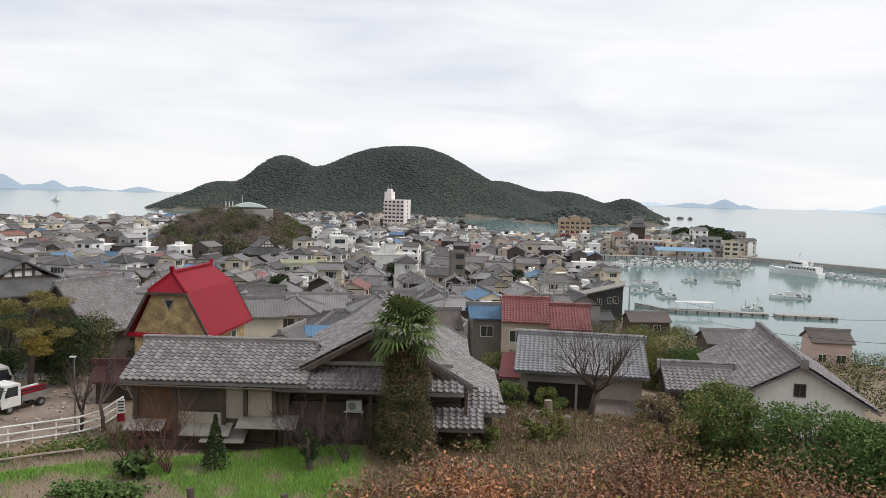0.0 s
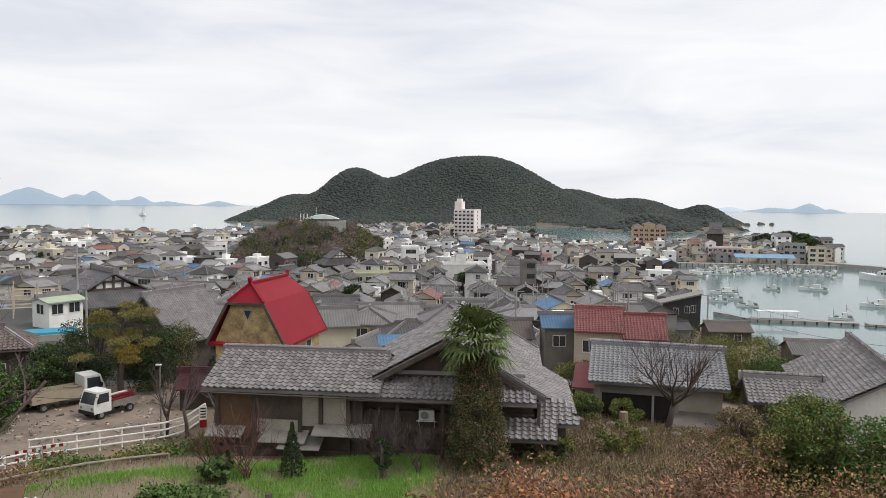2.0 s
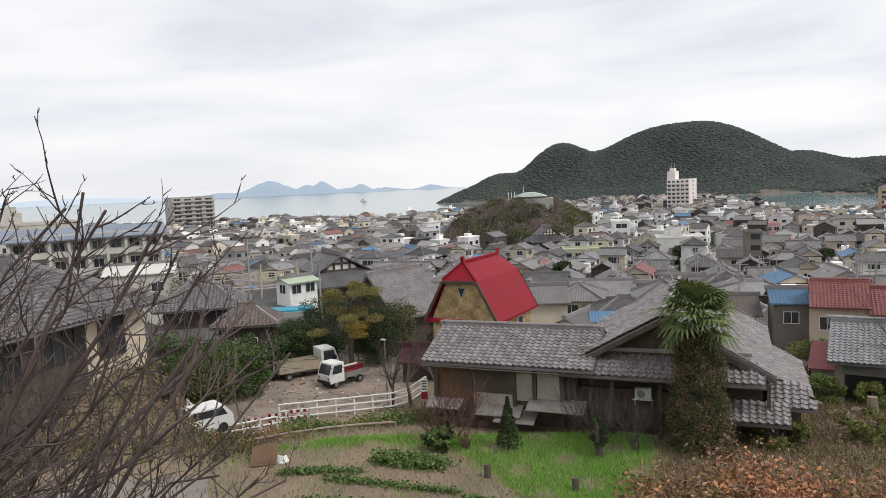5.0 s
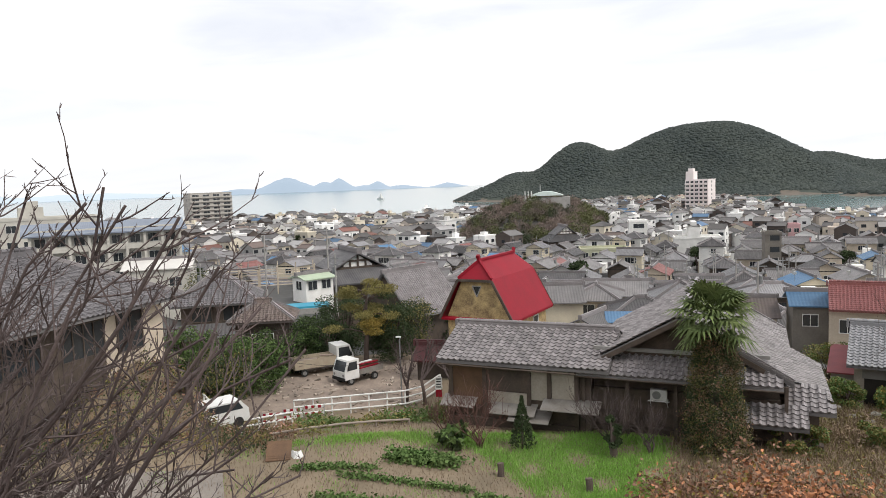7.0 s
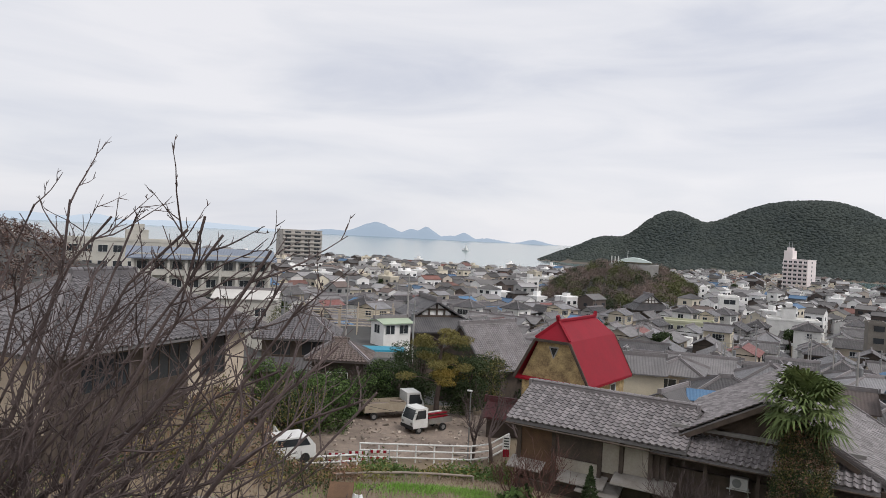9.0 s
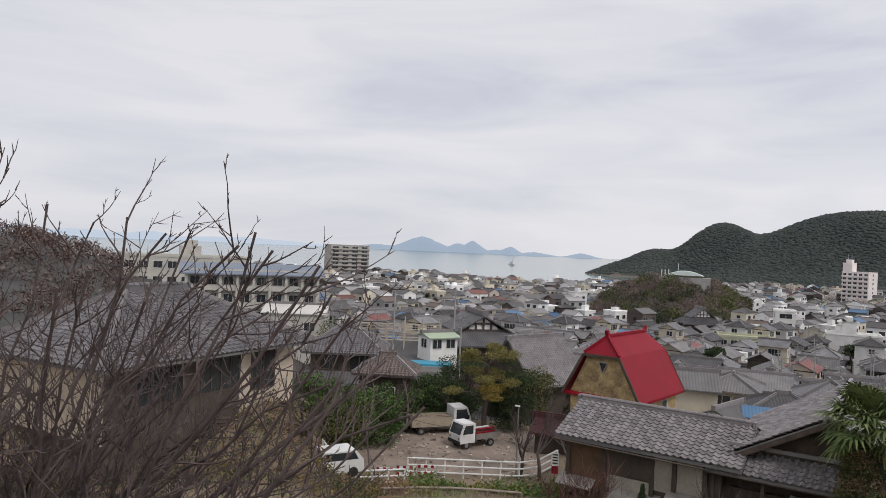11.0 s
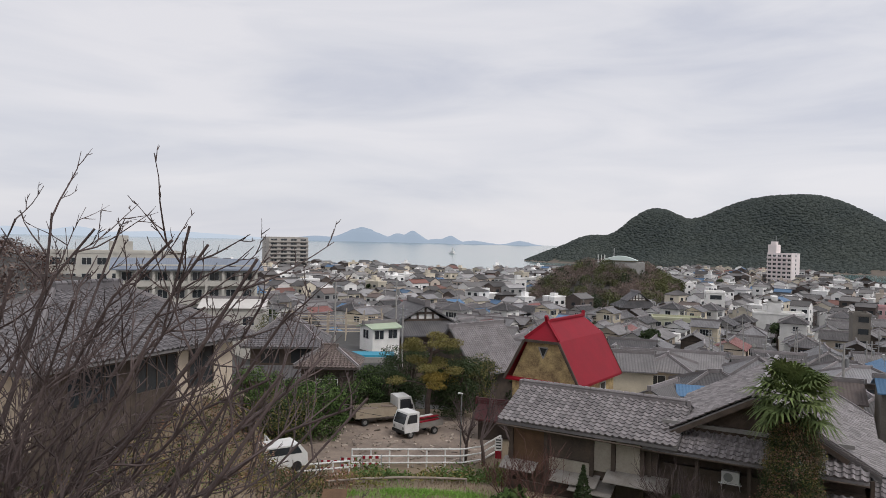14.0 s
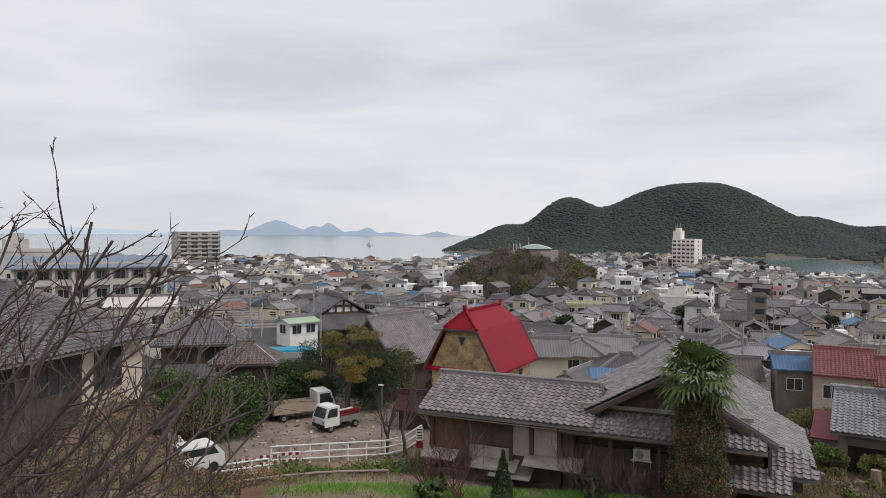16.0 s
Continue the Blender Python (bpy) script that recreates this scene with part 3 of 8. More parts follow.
for az, r, size in ((-4, 560, 20), (-14.25, 270, 17), (-8.3, 250, 13), (-4, 255, 15), (1.9, 300, 11), (1.1, 180, 6), (11.6, 480, 22), (-11, 215, 11), (1.3, 520, 14),
                    (9.5, 400, 5), (12.4, 182, 13), (-23.4, 420, 20), (-32, 552, 18), (-41.7, 560, 26), (-27.6, 555, 18), (-30.2, 98, 15), (-25.5, 71, 10), (-34, 82, 13),
                    (-36.5, 98, 14), (-40, 60, 11), (-36.5, 55, 8), (-49, 150, 26), (-54, 190, 28), (8.5, 70, 12), (-49, 36, 18), (-17.5, 47, 9), (-28, 48, 16), (-40, 40, 18),
                    (-35, 36, 12), (11, 47, 14), (25, 44, 16), (0, 36, 14), (-12, 36, 12), (14, 150, 18), (19, 100, 22), (18, 60, 14), (26, 70, 20), (-10.5, 69, 10), (-5.5, 70, 8), (11.2, 164, 11), (-26, 78, 10), (-41.4, 66, 8), (-45.4, 112, 12), (-42.2, 100, 6), (10.35, 480, 16), (15.2, 470, 12), (-22.8, 80, 4)):
    c = polar(az, r)
    clear(c.x, c.y, size)

WALL_PICK = (0, 3, 0, 1, 4, 0, 2, 0, 3, 0, 1, 4, 0)
ROOF_PICK = (0, 3, 0, 1, 0, 2, 1, 0, 1, 3, 0, 0, 3, 1, 0, 2, 4, 0, 3, 1, 0, 1, 0, 3, 5, 0)
EAVE_DARK = mat("dark_eave_band", (0.055, 0.045, 0.038), (0.035, 0.03, 0.026), 1.0, 0.9)


def town_prototype(k):
    """One pattern of town house, built at the origin: a main body, often a gabled wing, lean-to roofs, a balcony or an aerial."""
    rng = random.Random(100 + k)
    storeys = 3 if k in (13, 23) else (1, 2, 2, 1, 2)[k % 5]
    w, d = rng.uniform(5.4, 8.2), rng.uniform(4.6, 6.2)
    h = 2.6 * storeys + rng.uniform(0.1, 0.6)
    kind = "hip" if k % 4 == 1 else "gable"
    wall, roof = WALL_PICK[k % len(WALL_PICK)], ROOF_PICK[k % len(ROOF_PICK)]
    wins = []
    for s in range(storeys):
        wins.append(("f", rng.uniform(-0.6, 0.6), 0.8 + 2.6 * s, rng.choice((2.4, 3.2)), 1.3))
        wins.append(("b", rng.uniform(-0.6, 0.6), 0.8 + 2.6 * s, 2.4, 1.3))
        wins.append(("r", rng.uniform(-0.8, 0.8), 0.9 + 2.6 * s, 1.6, 1.2))
        wins.append(("l", rng.uniform(-0.8, 0.8), 0.9 + 2.6 * s, 1.2, 1.1))
    colour = ("white", "cream", "grey", "dark timber", "beige")[wall]
    top = ("grey tile", "dark tile", "brown tile", "pale tile", "blue sheet", "red-brown tile")
    label = f"{('one', 'two', 'three')[storeys - 1]}-storey town house with {colour} walls and {kind} {top[roof]} roof"
    if k in (5, 10, 15, 20):  # a flat-roofed concrete house with a parapet and roof tank
        label = f"{('one', 'two', 'three')[storeys - 1]}-storey flat-roofed white concrete town house"
        ob = thing("town_house", pose(0, 0, 0), label, "house", "town houses")
        m = Mesh()
        m.box(-w / 2, w / 2, -d / 2, d / 2, -2.5, h)
        part("wall", m, WALL[(0, 1, 0, 4)[k // 5 - 1]], ob)
        m = Mesh()
        for x0, x1, y0, y1 in ((-w / 2 - 0.1, w / 2 + 0.1, -d / 2 - 0.1, -d / 2 + 0.15), (-w / 2 - 0.1, w / 2 + 0.1, d / 2 - 0.15, d / 2 + 0.1), (-w / 2 - 0.1, -w / 2 + 0.15, -d / 2 + 0.15, d / 2 - 0.15), (w / 2 - 0.15, w / 2 + 0.1, -d / 2 + 0.15, d / 2 - 0.15)):
            m.box(x0, x1, y0, y1, h, h + 0.55)
        part("parapet", m, TRIMWHITE, ob)
        m = Mesh()
        m.box(-w / 4, w / 8, -0.9, 1.1, h, h + 2.1)
        part("stair_head", m, WALL[0], ob)
        m = Mesh()
        m.tube([Vector((w / 3, 0.6, h)), Vector((w / 3, 0.6, h + 1.3))], [0.55, 0.55], 10)
        part("water_tank", m, CONCRETE, ob)
        for side, along, sill, wd, ht in wins:
            x, y, turn = {"f": (along, -d / 2, 0), "b": (-along, d / 2, 180), "r": (w / 2, along, 90), "l": (-w / 2, -along, -90)}[side]
            window(ob, x, y, sill, turn, wd, ht, 1 if wd < 2 else 3)
        return ob
    rise = d / 2 * rng.uniform(0.42, 0.54)
    ob = house("town_house", pose(0, 0, 0), w, d, h, rise, kind, 0.55, wall, roof, label, wins, group="town houses", deep=2.5, win_mat=TIMBER if wall == 3 or k % 3 == 0 else TRIMWHITE)
    # a dark band round the top of the walls, just below the eaves
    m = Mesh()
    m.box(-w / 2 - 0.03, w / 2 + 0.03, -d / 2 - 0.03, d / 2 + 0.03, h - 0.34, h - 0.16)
    part("eave_beam", m, EAVE_DARK, ob)
    if k % 2 == 0:  # a lower gabled wing across the front
        ww, wd, wh, wr = rng.uniform(3.0, 3.8), rng.uniform(2.2, 3.2), 2.7 if storeys < 3 else 5.2, rng.uniform(0.8, 1.05)
        x0, y0 = rng.choice((-1, 1)) * (w / 2 - ww / 2), -d / 2
        m = Mesh()
        m.box(x0 - ww / 2, x0 + ww / 2, y0 - wd, y0, -2.5, wh)
        m.solid([(x0 - ww / 2, y0 - wd, wh), (x0 + ww / 2, y0 - wd, wh), (x0, y0 - wd, wh + wr - 0.1)], [(x0 - ww / 2, y0, wh), (x0 + ww / 2, y0, wh), (x0, y0, wh + wr - 0.1)])
        part("wing_wall", m, WALL[(wall, 3, 0)[k % 3]], ob)
        m = Mesh()
        e, b = ww / 2 + 0.45, wr * 0.45 / (ww / 2)
        m.slab([(x0 - e, y0 + 0.2, wh - b), (x0 - e, y0 - wd - 0.35, wh - b), (x0, y0 - wd - 0.35, wh + wr), (x0, y0 + 0.2, wh + wr)], 0.12)
        m.slab([(x0 + e, y0 - wd - 0.35, wh - b), (x0 + e, y0 + 0.2, wh - b), (x0, y0 + 0.2, wh + wr), (x0, y0 - wd - 0.35, wh + wr)], 0.12)
        m.beam((x0, y0 - wd - 0.4, wh + wr + 0.08), (x0, y0 + 0.2, wh + wr + 0.08), 0.26, 0.22)
        part("wing_roof", m, ROOF[roof], ob)
        window(ob, x0, y0 - wd, 0.9, 0, 1.6, 1.2, 1)
    elif storeys == 2:  # a lean-to roof along the front, and a balcony above it
        m = Mesh()
        m.slab([(-w / 2 - 0.3, -d / 2 - 1.6, 2.3), (w / 2 + 0.3, -d / 2 - 1.6, 2.3), (w / 2 + 0.3, -d / 2, 2.95), (-w / 2 - 0.3, -d / 2, 2.95)], 0.1)
        part("lean_to_roof", m, ROOF[roof], ob)
        m = Mesh()
        m.box(-w / 2, w / 2, -d / 2 - 1.2, -d / 2, -2.5, 2.35)
        part("lean_to_wall", m, WALL[3 if k % 3 else wall], ob)
    if storeys > 1 and k % 3 == 2:
        m = Mesh()
        y0 = d / 2
        m.box(-w / 3, w / 3, y0, y0 + 1.0, 2.65, 2.75)
        for j in range(12):
            x = -w / 3 + 2 * w / 3 * j / 11
            m.box(x - 0.03, x + 0.03, y0 + 0.95, y0 + 1.0, 2.75, 3.6)
        m.box(-w / 3, w / 3, y0 + 0.92, y0 + 1.03, 3.6, 3.68)
        part("balcony", m, TRIMWHITE, ob)
    if k % 4 == 3:
        m = Mesh()
        x, zt = rng.uniform(-1.5, 1.5), h + rise
        m.beam((x, 0, zt - 0.1), (x, 0, zt + 2.2), 0.05)
        for j in range(4):
            m.beam((x - 0.5, 0, zt + 1.3 + 0.25 * j), (x + 0.5, 0, zt + 1.3 + 0.25 * j), 0.035)
        part("aerial", m, STEEL, ob)
    return ob


def town_spots():
    """Plots along crooked lanes, nearest first."""
    spots = []
    for i in range(-68, 46):
        for j in range(4, 90):
            x = i * 9.3 + 2.5 * math.sin(j * 0.7) + rng_town.uniform(-1.3, 1.3)
            y = j * 8.4 + 2.5 * math.sin(i * 0.6) + rng_town.uniform(-1.2, 1.2)
            r, az = math.hypot(x, y), math.degrees(math.atan2(x, y))
            turn = 12 * math.sin(x * 0.013) + 14 * math.sin(y * 0.011 + 1) + rng_town.choice((0, 90, 90, 270, 270, 90, 180)) + rng_town.uniform(-5, 5)
            keep = rng_town.random()
            if r < 64 or az < -66 or az > 40 or keep < 0.13 or (az < -53 and r < 330) or (az < -43 and r < 145) or (az > 11.5 and r < 165) or (az > 16 and r < 330):
                continue
            if float(coast_distance(np.array(x), np.array(y))) < (7 if x < 0 or y > 380 else 4):
                continue
            if any((x - a) ** 2 + (y - b) ** 2 < c * c for a, b, c in ZONES):
                continue
            if ((x + 96) / 35) ** 2 + ((y - 322) / 60) ** 2 < 1 or (abs(x - 205) < 16 and 455 < y < 545) or ((x - 166) / 20) ** 2 + ((y - 455) / 22) ** 2 < 1:
                continue
            spots.append((r, x, y, turn + (90 if r < 130 and keep > 0.55 else 0)))
    return sorted(spots)


SPOTS = town_spots()
PROTOS = [town_prototype(k) for k in range(26)]
for k, (r, x, y, turn) in enumerate(SPOTS[:300]):
    m = pose(x, y, gz(x, y), 0, 0, turn)
    pick = rng_town.randrange(len(PROTOS))
    if k % 11 == 6 and k // 11 < len(PROTOS):
        PROTOS[k // 11].matrix_basis = m
    else:
        copy_thing(PROTOS[pick - 1 if r < 150 and pick in (13, 23) else pick], m)


def far_town():
    """The far streets, too small to tell house from house: walls, roofs and windows as joined meshes."""
    walls, roofs, panes = {}, {}, Mesh()
    rng = random.Random(5)
    for r, x, y, turn in SPOTS[300:]:
        m = pose(x, y, gz(x, y), 0, 0, turn)
        az = math.degrees(math.atan2(x, y))
        w, d = rng.uniform(5.2, 9.6), rng.uniform(4.6, 6.6)
        storeys = rng.choice((1, 2, 2, 2, 1, 3)) if not (3 < az < 10 and r > 400) else 1
        h = 2.6 * storeys + rng.uniform(0.2, 1.0)
        flat = rng.random() < 0.16
        tone = rng.choice((0, 0, 0, 1, 4)) if flat else rng.choice(WALL_PICK)
        kind = "gable" if rng.random() < 0.85 else "hip"
        rise = d / 2 * rng.uniform(0.4, 0.52)
        b = walls.setdefault(tone, Mesh())
        b.box(-w / 2, w / 2, -d / 2, d / 2, -1, h, m)
        t = roofs.setdefault(rng.choice(ROOF_PICK), Mesh())
        if flat:
            b.box(-w / 2 - 0.1, w / 2 + 0.1, -d / 2 - 0.1, d / 2 + 0.1, h, h + 0.5, m)
            b.box(-1.2, 1.0, -1.0, 1.0, h + 0.5, h + rng.uniform(1.4, 2.6), m)
        else:
            if kind == "gable":
                for s in (1, -1):
                    b.face([m @ Vector(q) for q in ((s * w / 2, -d / 2 * s, h), (s * w / 2, d / 2 * s, h), (s * w / 2, 0, h + rise - 0.1))])
            planes, line = roof_planes(kind, w, d, h, rise, 0.35, 0.2)
            for pl in planes:
                t.slab([m @ Vector(q) for q in pl], 0.12)
            t.beam(m @ Vector(line[0]), m @ Vector(line[1]), 0.3, 0.3)
            if rng.random() < 0.5:  # a lower gabled wing
                sd, ww, wh = rng.choice((-1, 1)), 3.2, h - rng.uniform(0.6, 2.4)
                x0, y0, y1 = rng.uniform(-w / 4, w / 4), 0.0, sd * (d / 2 + 2.2)
                b.box(x0 - ww / 2, x0 + ww / 2, min(y0, y1), max(y0, y1), -1, wh, m)
                e0 = y1 + 0.3 * sd
                sides = ([(x0 - 2.0, y0, wh - 0.2), (x0 - 2.0, e0, wh - 0.2), (x0, e0, wh + 0.9), (x0, y0, wh + 0.9)], [(x0 + 2.0, e0, wh - 0.2), (x0 + 2.0, y0, wh - 0.2), (x0, y0, wh + 0.9), (x0, e0, wh + 0.9)])
                for pl in sides:
                    t.slab([m @ Vector(q) for q in (pl if sd < 0 else pl[::-1][2:] + pl[::-1][:2])], 0.12)
                b.face([m @ Vector(q) for q in ((x0 - ww / 2, y1, wh), (x0 + ww / 2, y1, wh), (x0, y1, wh + 0.75))])
        for s in range(storeys):
            for side in (-1, 1):
                for a in (-w / 4, w / 4):
                    c = a + rng.uniform(-0.5, 0.5)
                    panes.box(c - 0.85, c + 0.85, side * d / 2 - 0.04, side * d / 2 + 0.04, 0.8 + 2.6 * s, 2.0 + 2.6 * s, m)
            for side in (-1, 1):
                panes.box(side * w / 2 - 0.04, side * w / 2 + 0.04, -0.7, 0.7, 0.8 + 2.6 * s, 1.9 + 2.6 * s, m)
    town = thing("far_town", pose(0, 0, 0), "dense far streets of tile-roofed low houses down to the shore", "houses", kind="stuff")
    for k, b in walls.items():
        tagged(part("walls", b, FARWALL[k], town), kind="stuff")
    for k, b in roofs.items():
        tagged(part("roofs", b, FARROOF[k], town), kind="stuff")
    tagged(part("windows", panes, DARKGLASS, town), kind="stuff")


FARWALL = [mat("far_wall_white", (0.84, 0.83, 0.81), (0.68, 0.67, 0.65), 0.1, 0.9, vary=0.25, per="island"),
           mat("far_wall_cream", (0.68, 0.62, 0.5), (0.54, 0.49, 0.4), 0.1, 0.9, vary=0.25, per="island"),
           mat("far_wall_grey", (0.33, 0.33, 0.32), (0.24, 0.235, 0.23), 0.1, 0.9, vary=0.25, per="island"),
           mat("far_wall_timber", (0.13, 0.105, 0.09), (0.08, 0.065, 0.06), 0.1, 0.9, vary=0.3, per="island"),
           mat("far_wall_beige", (0.54, 0.47, 0.40), (0.42, 0.37, 0.32), 0.1, 0.9, vary=0.25, per="island")]
FARROOF = [mat("far_roof_grey", (0.135, 0.13, 0.128), (0.205, 0.196, 0.19), 0.08, 0.7, vary=0.5, per="island", spec=0.15),
           mat("far_roof_dark", (0.07, 0.068, 0.068), (0.118, 0.112, 0.11), 0.08, 0.7, vary=0.35, per="island", spec=0.15),
           mat("far_roof_brown", (0.18, 0.132, 0.115), (0.12, 0.10, 0.09), 0.08, 0.7, vary=0.3, per="island"),
           mat("far_roof_pale", (0.31, 0.30, 0.30), (0.22, 0.213, 0.21), 0.08, 0.65, vary=0.25, per="island"),
           mat("far_roof_blue", (0.060, 0.112, 0.198), (0.086, 0.155, 0.241), 0.08, 0.55, vary=0.3, per="island"),
           mat("far_roof_redbrown", (0.163, 0.073, 0.060), (0.198, 0.103, 0.082), 0.08, 0.6, vary=0.3, per="island")]
far_town()


# ---- larger buildings of the town ----
def block(name, az, r, w, d, z0, z1, turn, material, floors, bays, label, category="building", parapet=0.6, balcony=False, roof_mat=None, wh=1.4, win=0.62, sides=True):
    """A flat-roofed concrete building: body, parapet, windows bay by bay; turn: degrees its front turns from facing the hillside."""
    c = polar(az, r)
    ob = thing(name, Matrix.Translation((c.x, c.y, z0)) @ pose(0, 0, 0, 0, 0, -az + turn), label, category)
    h = z1 - z0
    b = Mesh()
    b.box(-w / 2, w / 2, -d / 2, d / 2, -3, h)
    part("wall", b, material, ob)
    t = Mesh()
    for x0, x1, y0, y1 in ((-w / 2 - 0.12, w / 2 + 0.12, -d / 2 - 0.12, -d / 2 + 0.2), (-w / 2 - 0.12, w / 2 + 0.12, d / 2 - 0.2, d / 2 + 0.12),
                           (-w / 2 - 0.12, -w / 2 + 0.2, -d / 2 + 0.2, d / 2 - 0.2), (w / 2 - 0.2, w / 2 + 0.12, -d / 2 + 0.2, d / 2 - 0.2)):
        t.box(x0, x1, y0, y1, h, h + parapet)
    part("parapet", t, roof_mat or material, ob)
    fh = h / max(floors, 1)
    for s in range(floors):
        for k in range(bays):
            x = -w / 2 + w * (k + 0.5) / bays
            window(ob, x, -d / 2, s * fh + fh * 0.3, 0, round(w / bays * win, 1), min(wh, fh * 0.55), 1)
        if balcony:
            m = Mesh()
            m.box(-w / 2, w / 2, -d / 2 - 1.1, -d / 2, s * fh - 0.1, s * fh + 0.08)
            m.box(-w / 2, w / 2, -d / 2 - 1.1, -d / 2 - 1.0, s * fh + 0.08, s * fh + 0.95)
            part("balcony", m, roof_mat or material, ob)
        if sides:
            for sx, turn2 in ((w / 2, 90), (-w / 2, -90)):
                window(ob, sx, 0, s * fh + fh * 0.3, turn2, 1.4, min(wh, fh * 0.55), 1)
    return ob


PINKWHITE = mat("pinkish_white_render", (0.86, 0.78, 0.76), (0.75, 0.68, 0.66), 0.2, 0.85, bump=0.1)
PINK = mat("pink_render", (0.58, 0.36, 0.36), (0.48, 0.3, 0.3), 0.3, 0.9)
TAN = mat("tan_brick_render", (0.46, 0.34, 0.23), (0.37, 0.27, 0.18), 0.3, 0.9)
APART = mat("grey_beige_concrete", (0.48, 0.45, 0.41), (0.37, 0.35, 0.32), 0.2, 0.9)
GREENGREY = mat("mossy_concrete", (0.21, 0.19, 0.165), (0.13, 0.12, 0.105), 0.5, 0.95)
CREAMGREEN = mat("cream_green_render", (0.47, 0.47, 0.33), (0.36, 0.36, 0.27), 0.4, 0.9)

hotel = block("hotel", -3.75, 560, 17, 13, 3, 26.5, -24, PINKWHITE, 8, 5, "white pink-tinged hotel tower of eight storeys", "hotel", balcony=True)
m = Mesh()
m.box(-8.5, -2.5, -6, 0.5, 23.5, 30)
m.box(-7.2, -3.6, -4.5, -1, 30, 32.2)
part("roof_tower", m, PINKWHITE, hotel)
m = Mesh()
for x in (-6.5, -4.2):
    m.beam((x, -3, 32), (x, -3, 36), 0.25)
part("antenna", m, STEEL, hotel)
brown = block("hotel", 10.35, 480, 20, 14, 3, 17.0, 6, TAN, 5, 6, "tan brown seaside hotel with hipped tower roofs", "hotel")
m = Mesh()
for x, wd, hz in ((-7, 5.6, 1.2), (0, 6.6, 2.6), (7, 5.6, 1.2)):
    m.box(x - wd / 2, x + wd / 2, -6.9, 5, 14.0, 14.0 + hz)
part("roof_block", m, TAN, brown)
m = Mesh()
for x, wd, hz in ((-7, 6.2, 1.2), (0, 7.2, 2.6), (7, 6.2, 1.2)):
    pl, _ = roof_planes("hip", wd, 10, 14.1 + hz, 1.6, 0.4)
    for q in pl:
        m.slab([Vector(a) + Vector((x, -1, 0)) for a in q], 0.15)
part("roof", m, ROOF[2], brown)
block("apartment_block", -41.75, 560, 31, 15, 2, 29.6, 20, APART, 9, 4, "weathered grey-beige apartment block by the sea", "apartment", balcony=True)
tower = block("stair_tower", 1.15, 180, 3.4, 4.5, 6, 17.4, 10, GREENGREY, 0, 0, "stained grey-green concrete stair tower", "tower", sides=False)
for s in range(4):
    window(tower, 0.3, -2.25, 2.2 + s * 2.6, 0, 2.0, 1.2, 0, GREENGREY)
white = block("white_building", -8.35, 250, 5.6, 6, 4.5, 16.3, 8, WALL[0], 4, 1, "tall narrow white building with small windows")
block("white_building", -10.0, 246, 8.5, 7, 4.5, 11.0, 8, WALL[0], 2, 4, "low white building with a row of tall windows")
steps = block("white_building", -4.0, 255, 15, 9, 4, 10.2, 4, WALL[0], 0, 0, "plain white stepped building with a tall gable tower", sides=False)
m = Mesh()
m.solid([(-4.5, -4.6, 10.0), (1.5, -4.6, 10.0), (1.5, 3, 10.0), (-4.5, 3, 10.0)][::1], [(-3.2, -4.6, 14.6 - 4), (0.6, -4.6, 14.6 - 4), (0.6, 3, 14.6 - 4), (-3.2, 3, 14.6 - 4)])
m.box(-3.2, 0.6, -4.6, 3, 6.2, 10.6)
m.box(-2.2, -0.4, -4.6, 3, 10.6, 11.8)
part("gable_tower", m, WALL[0], steps)
block("pink_building", 1.95, 300, 10.5, 8, 4, 11.0, 6, PINK, 2, 4, "pink rendered three-storey building")
block("yellow_building", -11.0, 215, 13.5, 8, 4.5, 10.6, 5, CREAMGREEN, 2, 5, "cream-green building with a flat roof")
block("office_block", -23.3, 420, 27, 11, 2.8, 9.4, 10, WALL[0], 3, 9, "long white three-storey office block")
block("warehouse", -32.2, 552, 27, 12, 2.8, 8.0, 12, WALL[0], 1, 4, "long pale warehouse near the shore")
block("warehouse", -27.0, 560, 22, 12, 2.8, 7.6, 2, WALL[2], 1, 5, "grey warehouse near the shore")
block("white_house", -28.8, 545, 12, 8, 2.8, 10.0, 2, WALL[0], 3, 3, "white three-storey house near the shore")
block("harbour_building", 20.6, 435, 11, 9, 2.2, 11.5, 0, WALL[2], 3, 3, "grey concrete building beside the harbour", roof_mat=CONCRETE)
block("harbour_building", 22.0, 430, 8, 8, 2.2, 10.0, 4, WALL[1], 3, 2, "cream rendered building beside the harbour")
block("white_house", 13.3, 500, 14, 8, 3, 9.5, 4, WALL[0], 3, 5, "white three-storey building with balconies", balcony=True)
block("pink_building", 15.9, 430, 18, 8, 2.5, 8.5, 2, mat("pale_pink_band", (0.62, 0.48, 0.48), (0.5, 0.38, 0.38), 0.3, 0.9), 2, 7, "white and pale pink quayside shop building", balcony=False, roof_mat=WHITE)

# school on the rise
SCHOOLWALL = mat("weathered_school_render", (0.56, 0.54, 0.48), (0.42, 0.40, 0.36), 0.4, 0.9, bump=0.15)
school = block("school", -48.95, 150, 25, 9, 15.0, 25.2, 3, SCHOOLWALL, 3, 8, "weathered white three-storey school with blue-grey low roof", "school", balcony=True, roof_mat=SCHOOLWALL, wh=1.5, win=0.55)
m = Mesh()
for q in roof_planes("gable", 27, 10, 10.4, 1.5, 1.3)[0]:
    m.slab(q, 0.25)
part("roof", m, mat("blue_grey_metal_roof", (0.17, 0.20, 0.25), (0.23, 0.26, 0.31), 0.3, 0.5, tile=True, bump=0.5), school)
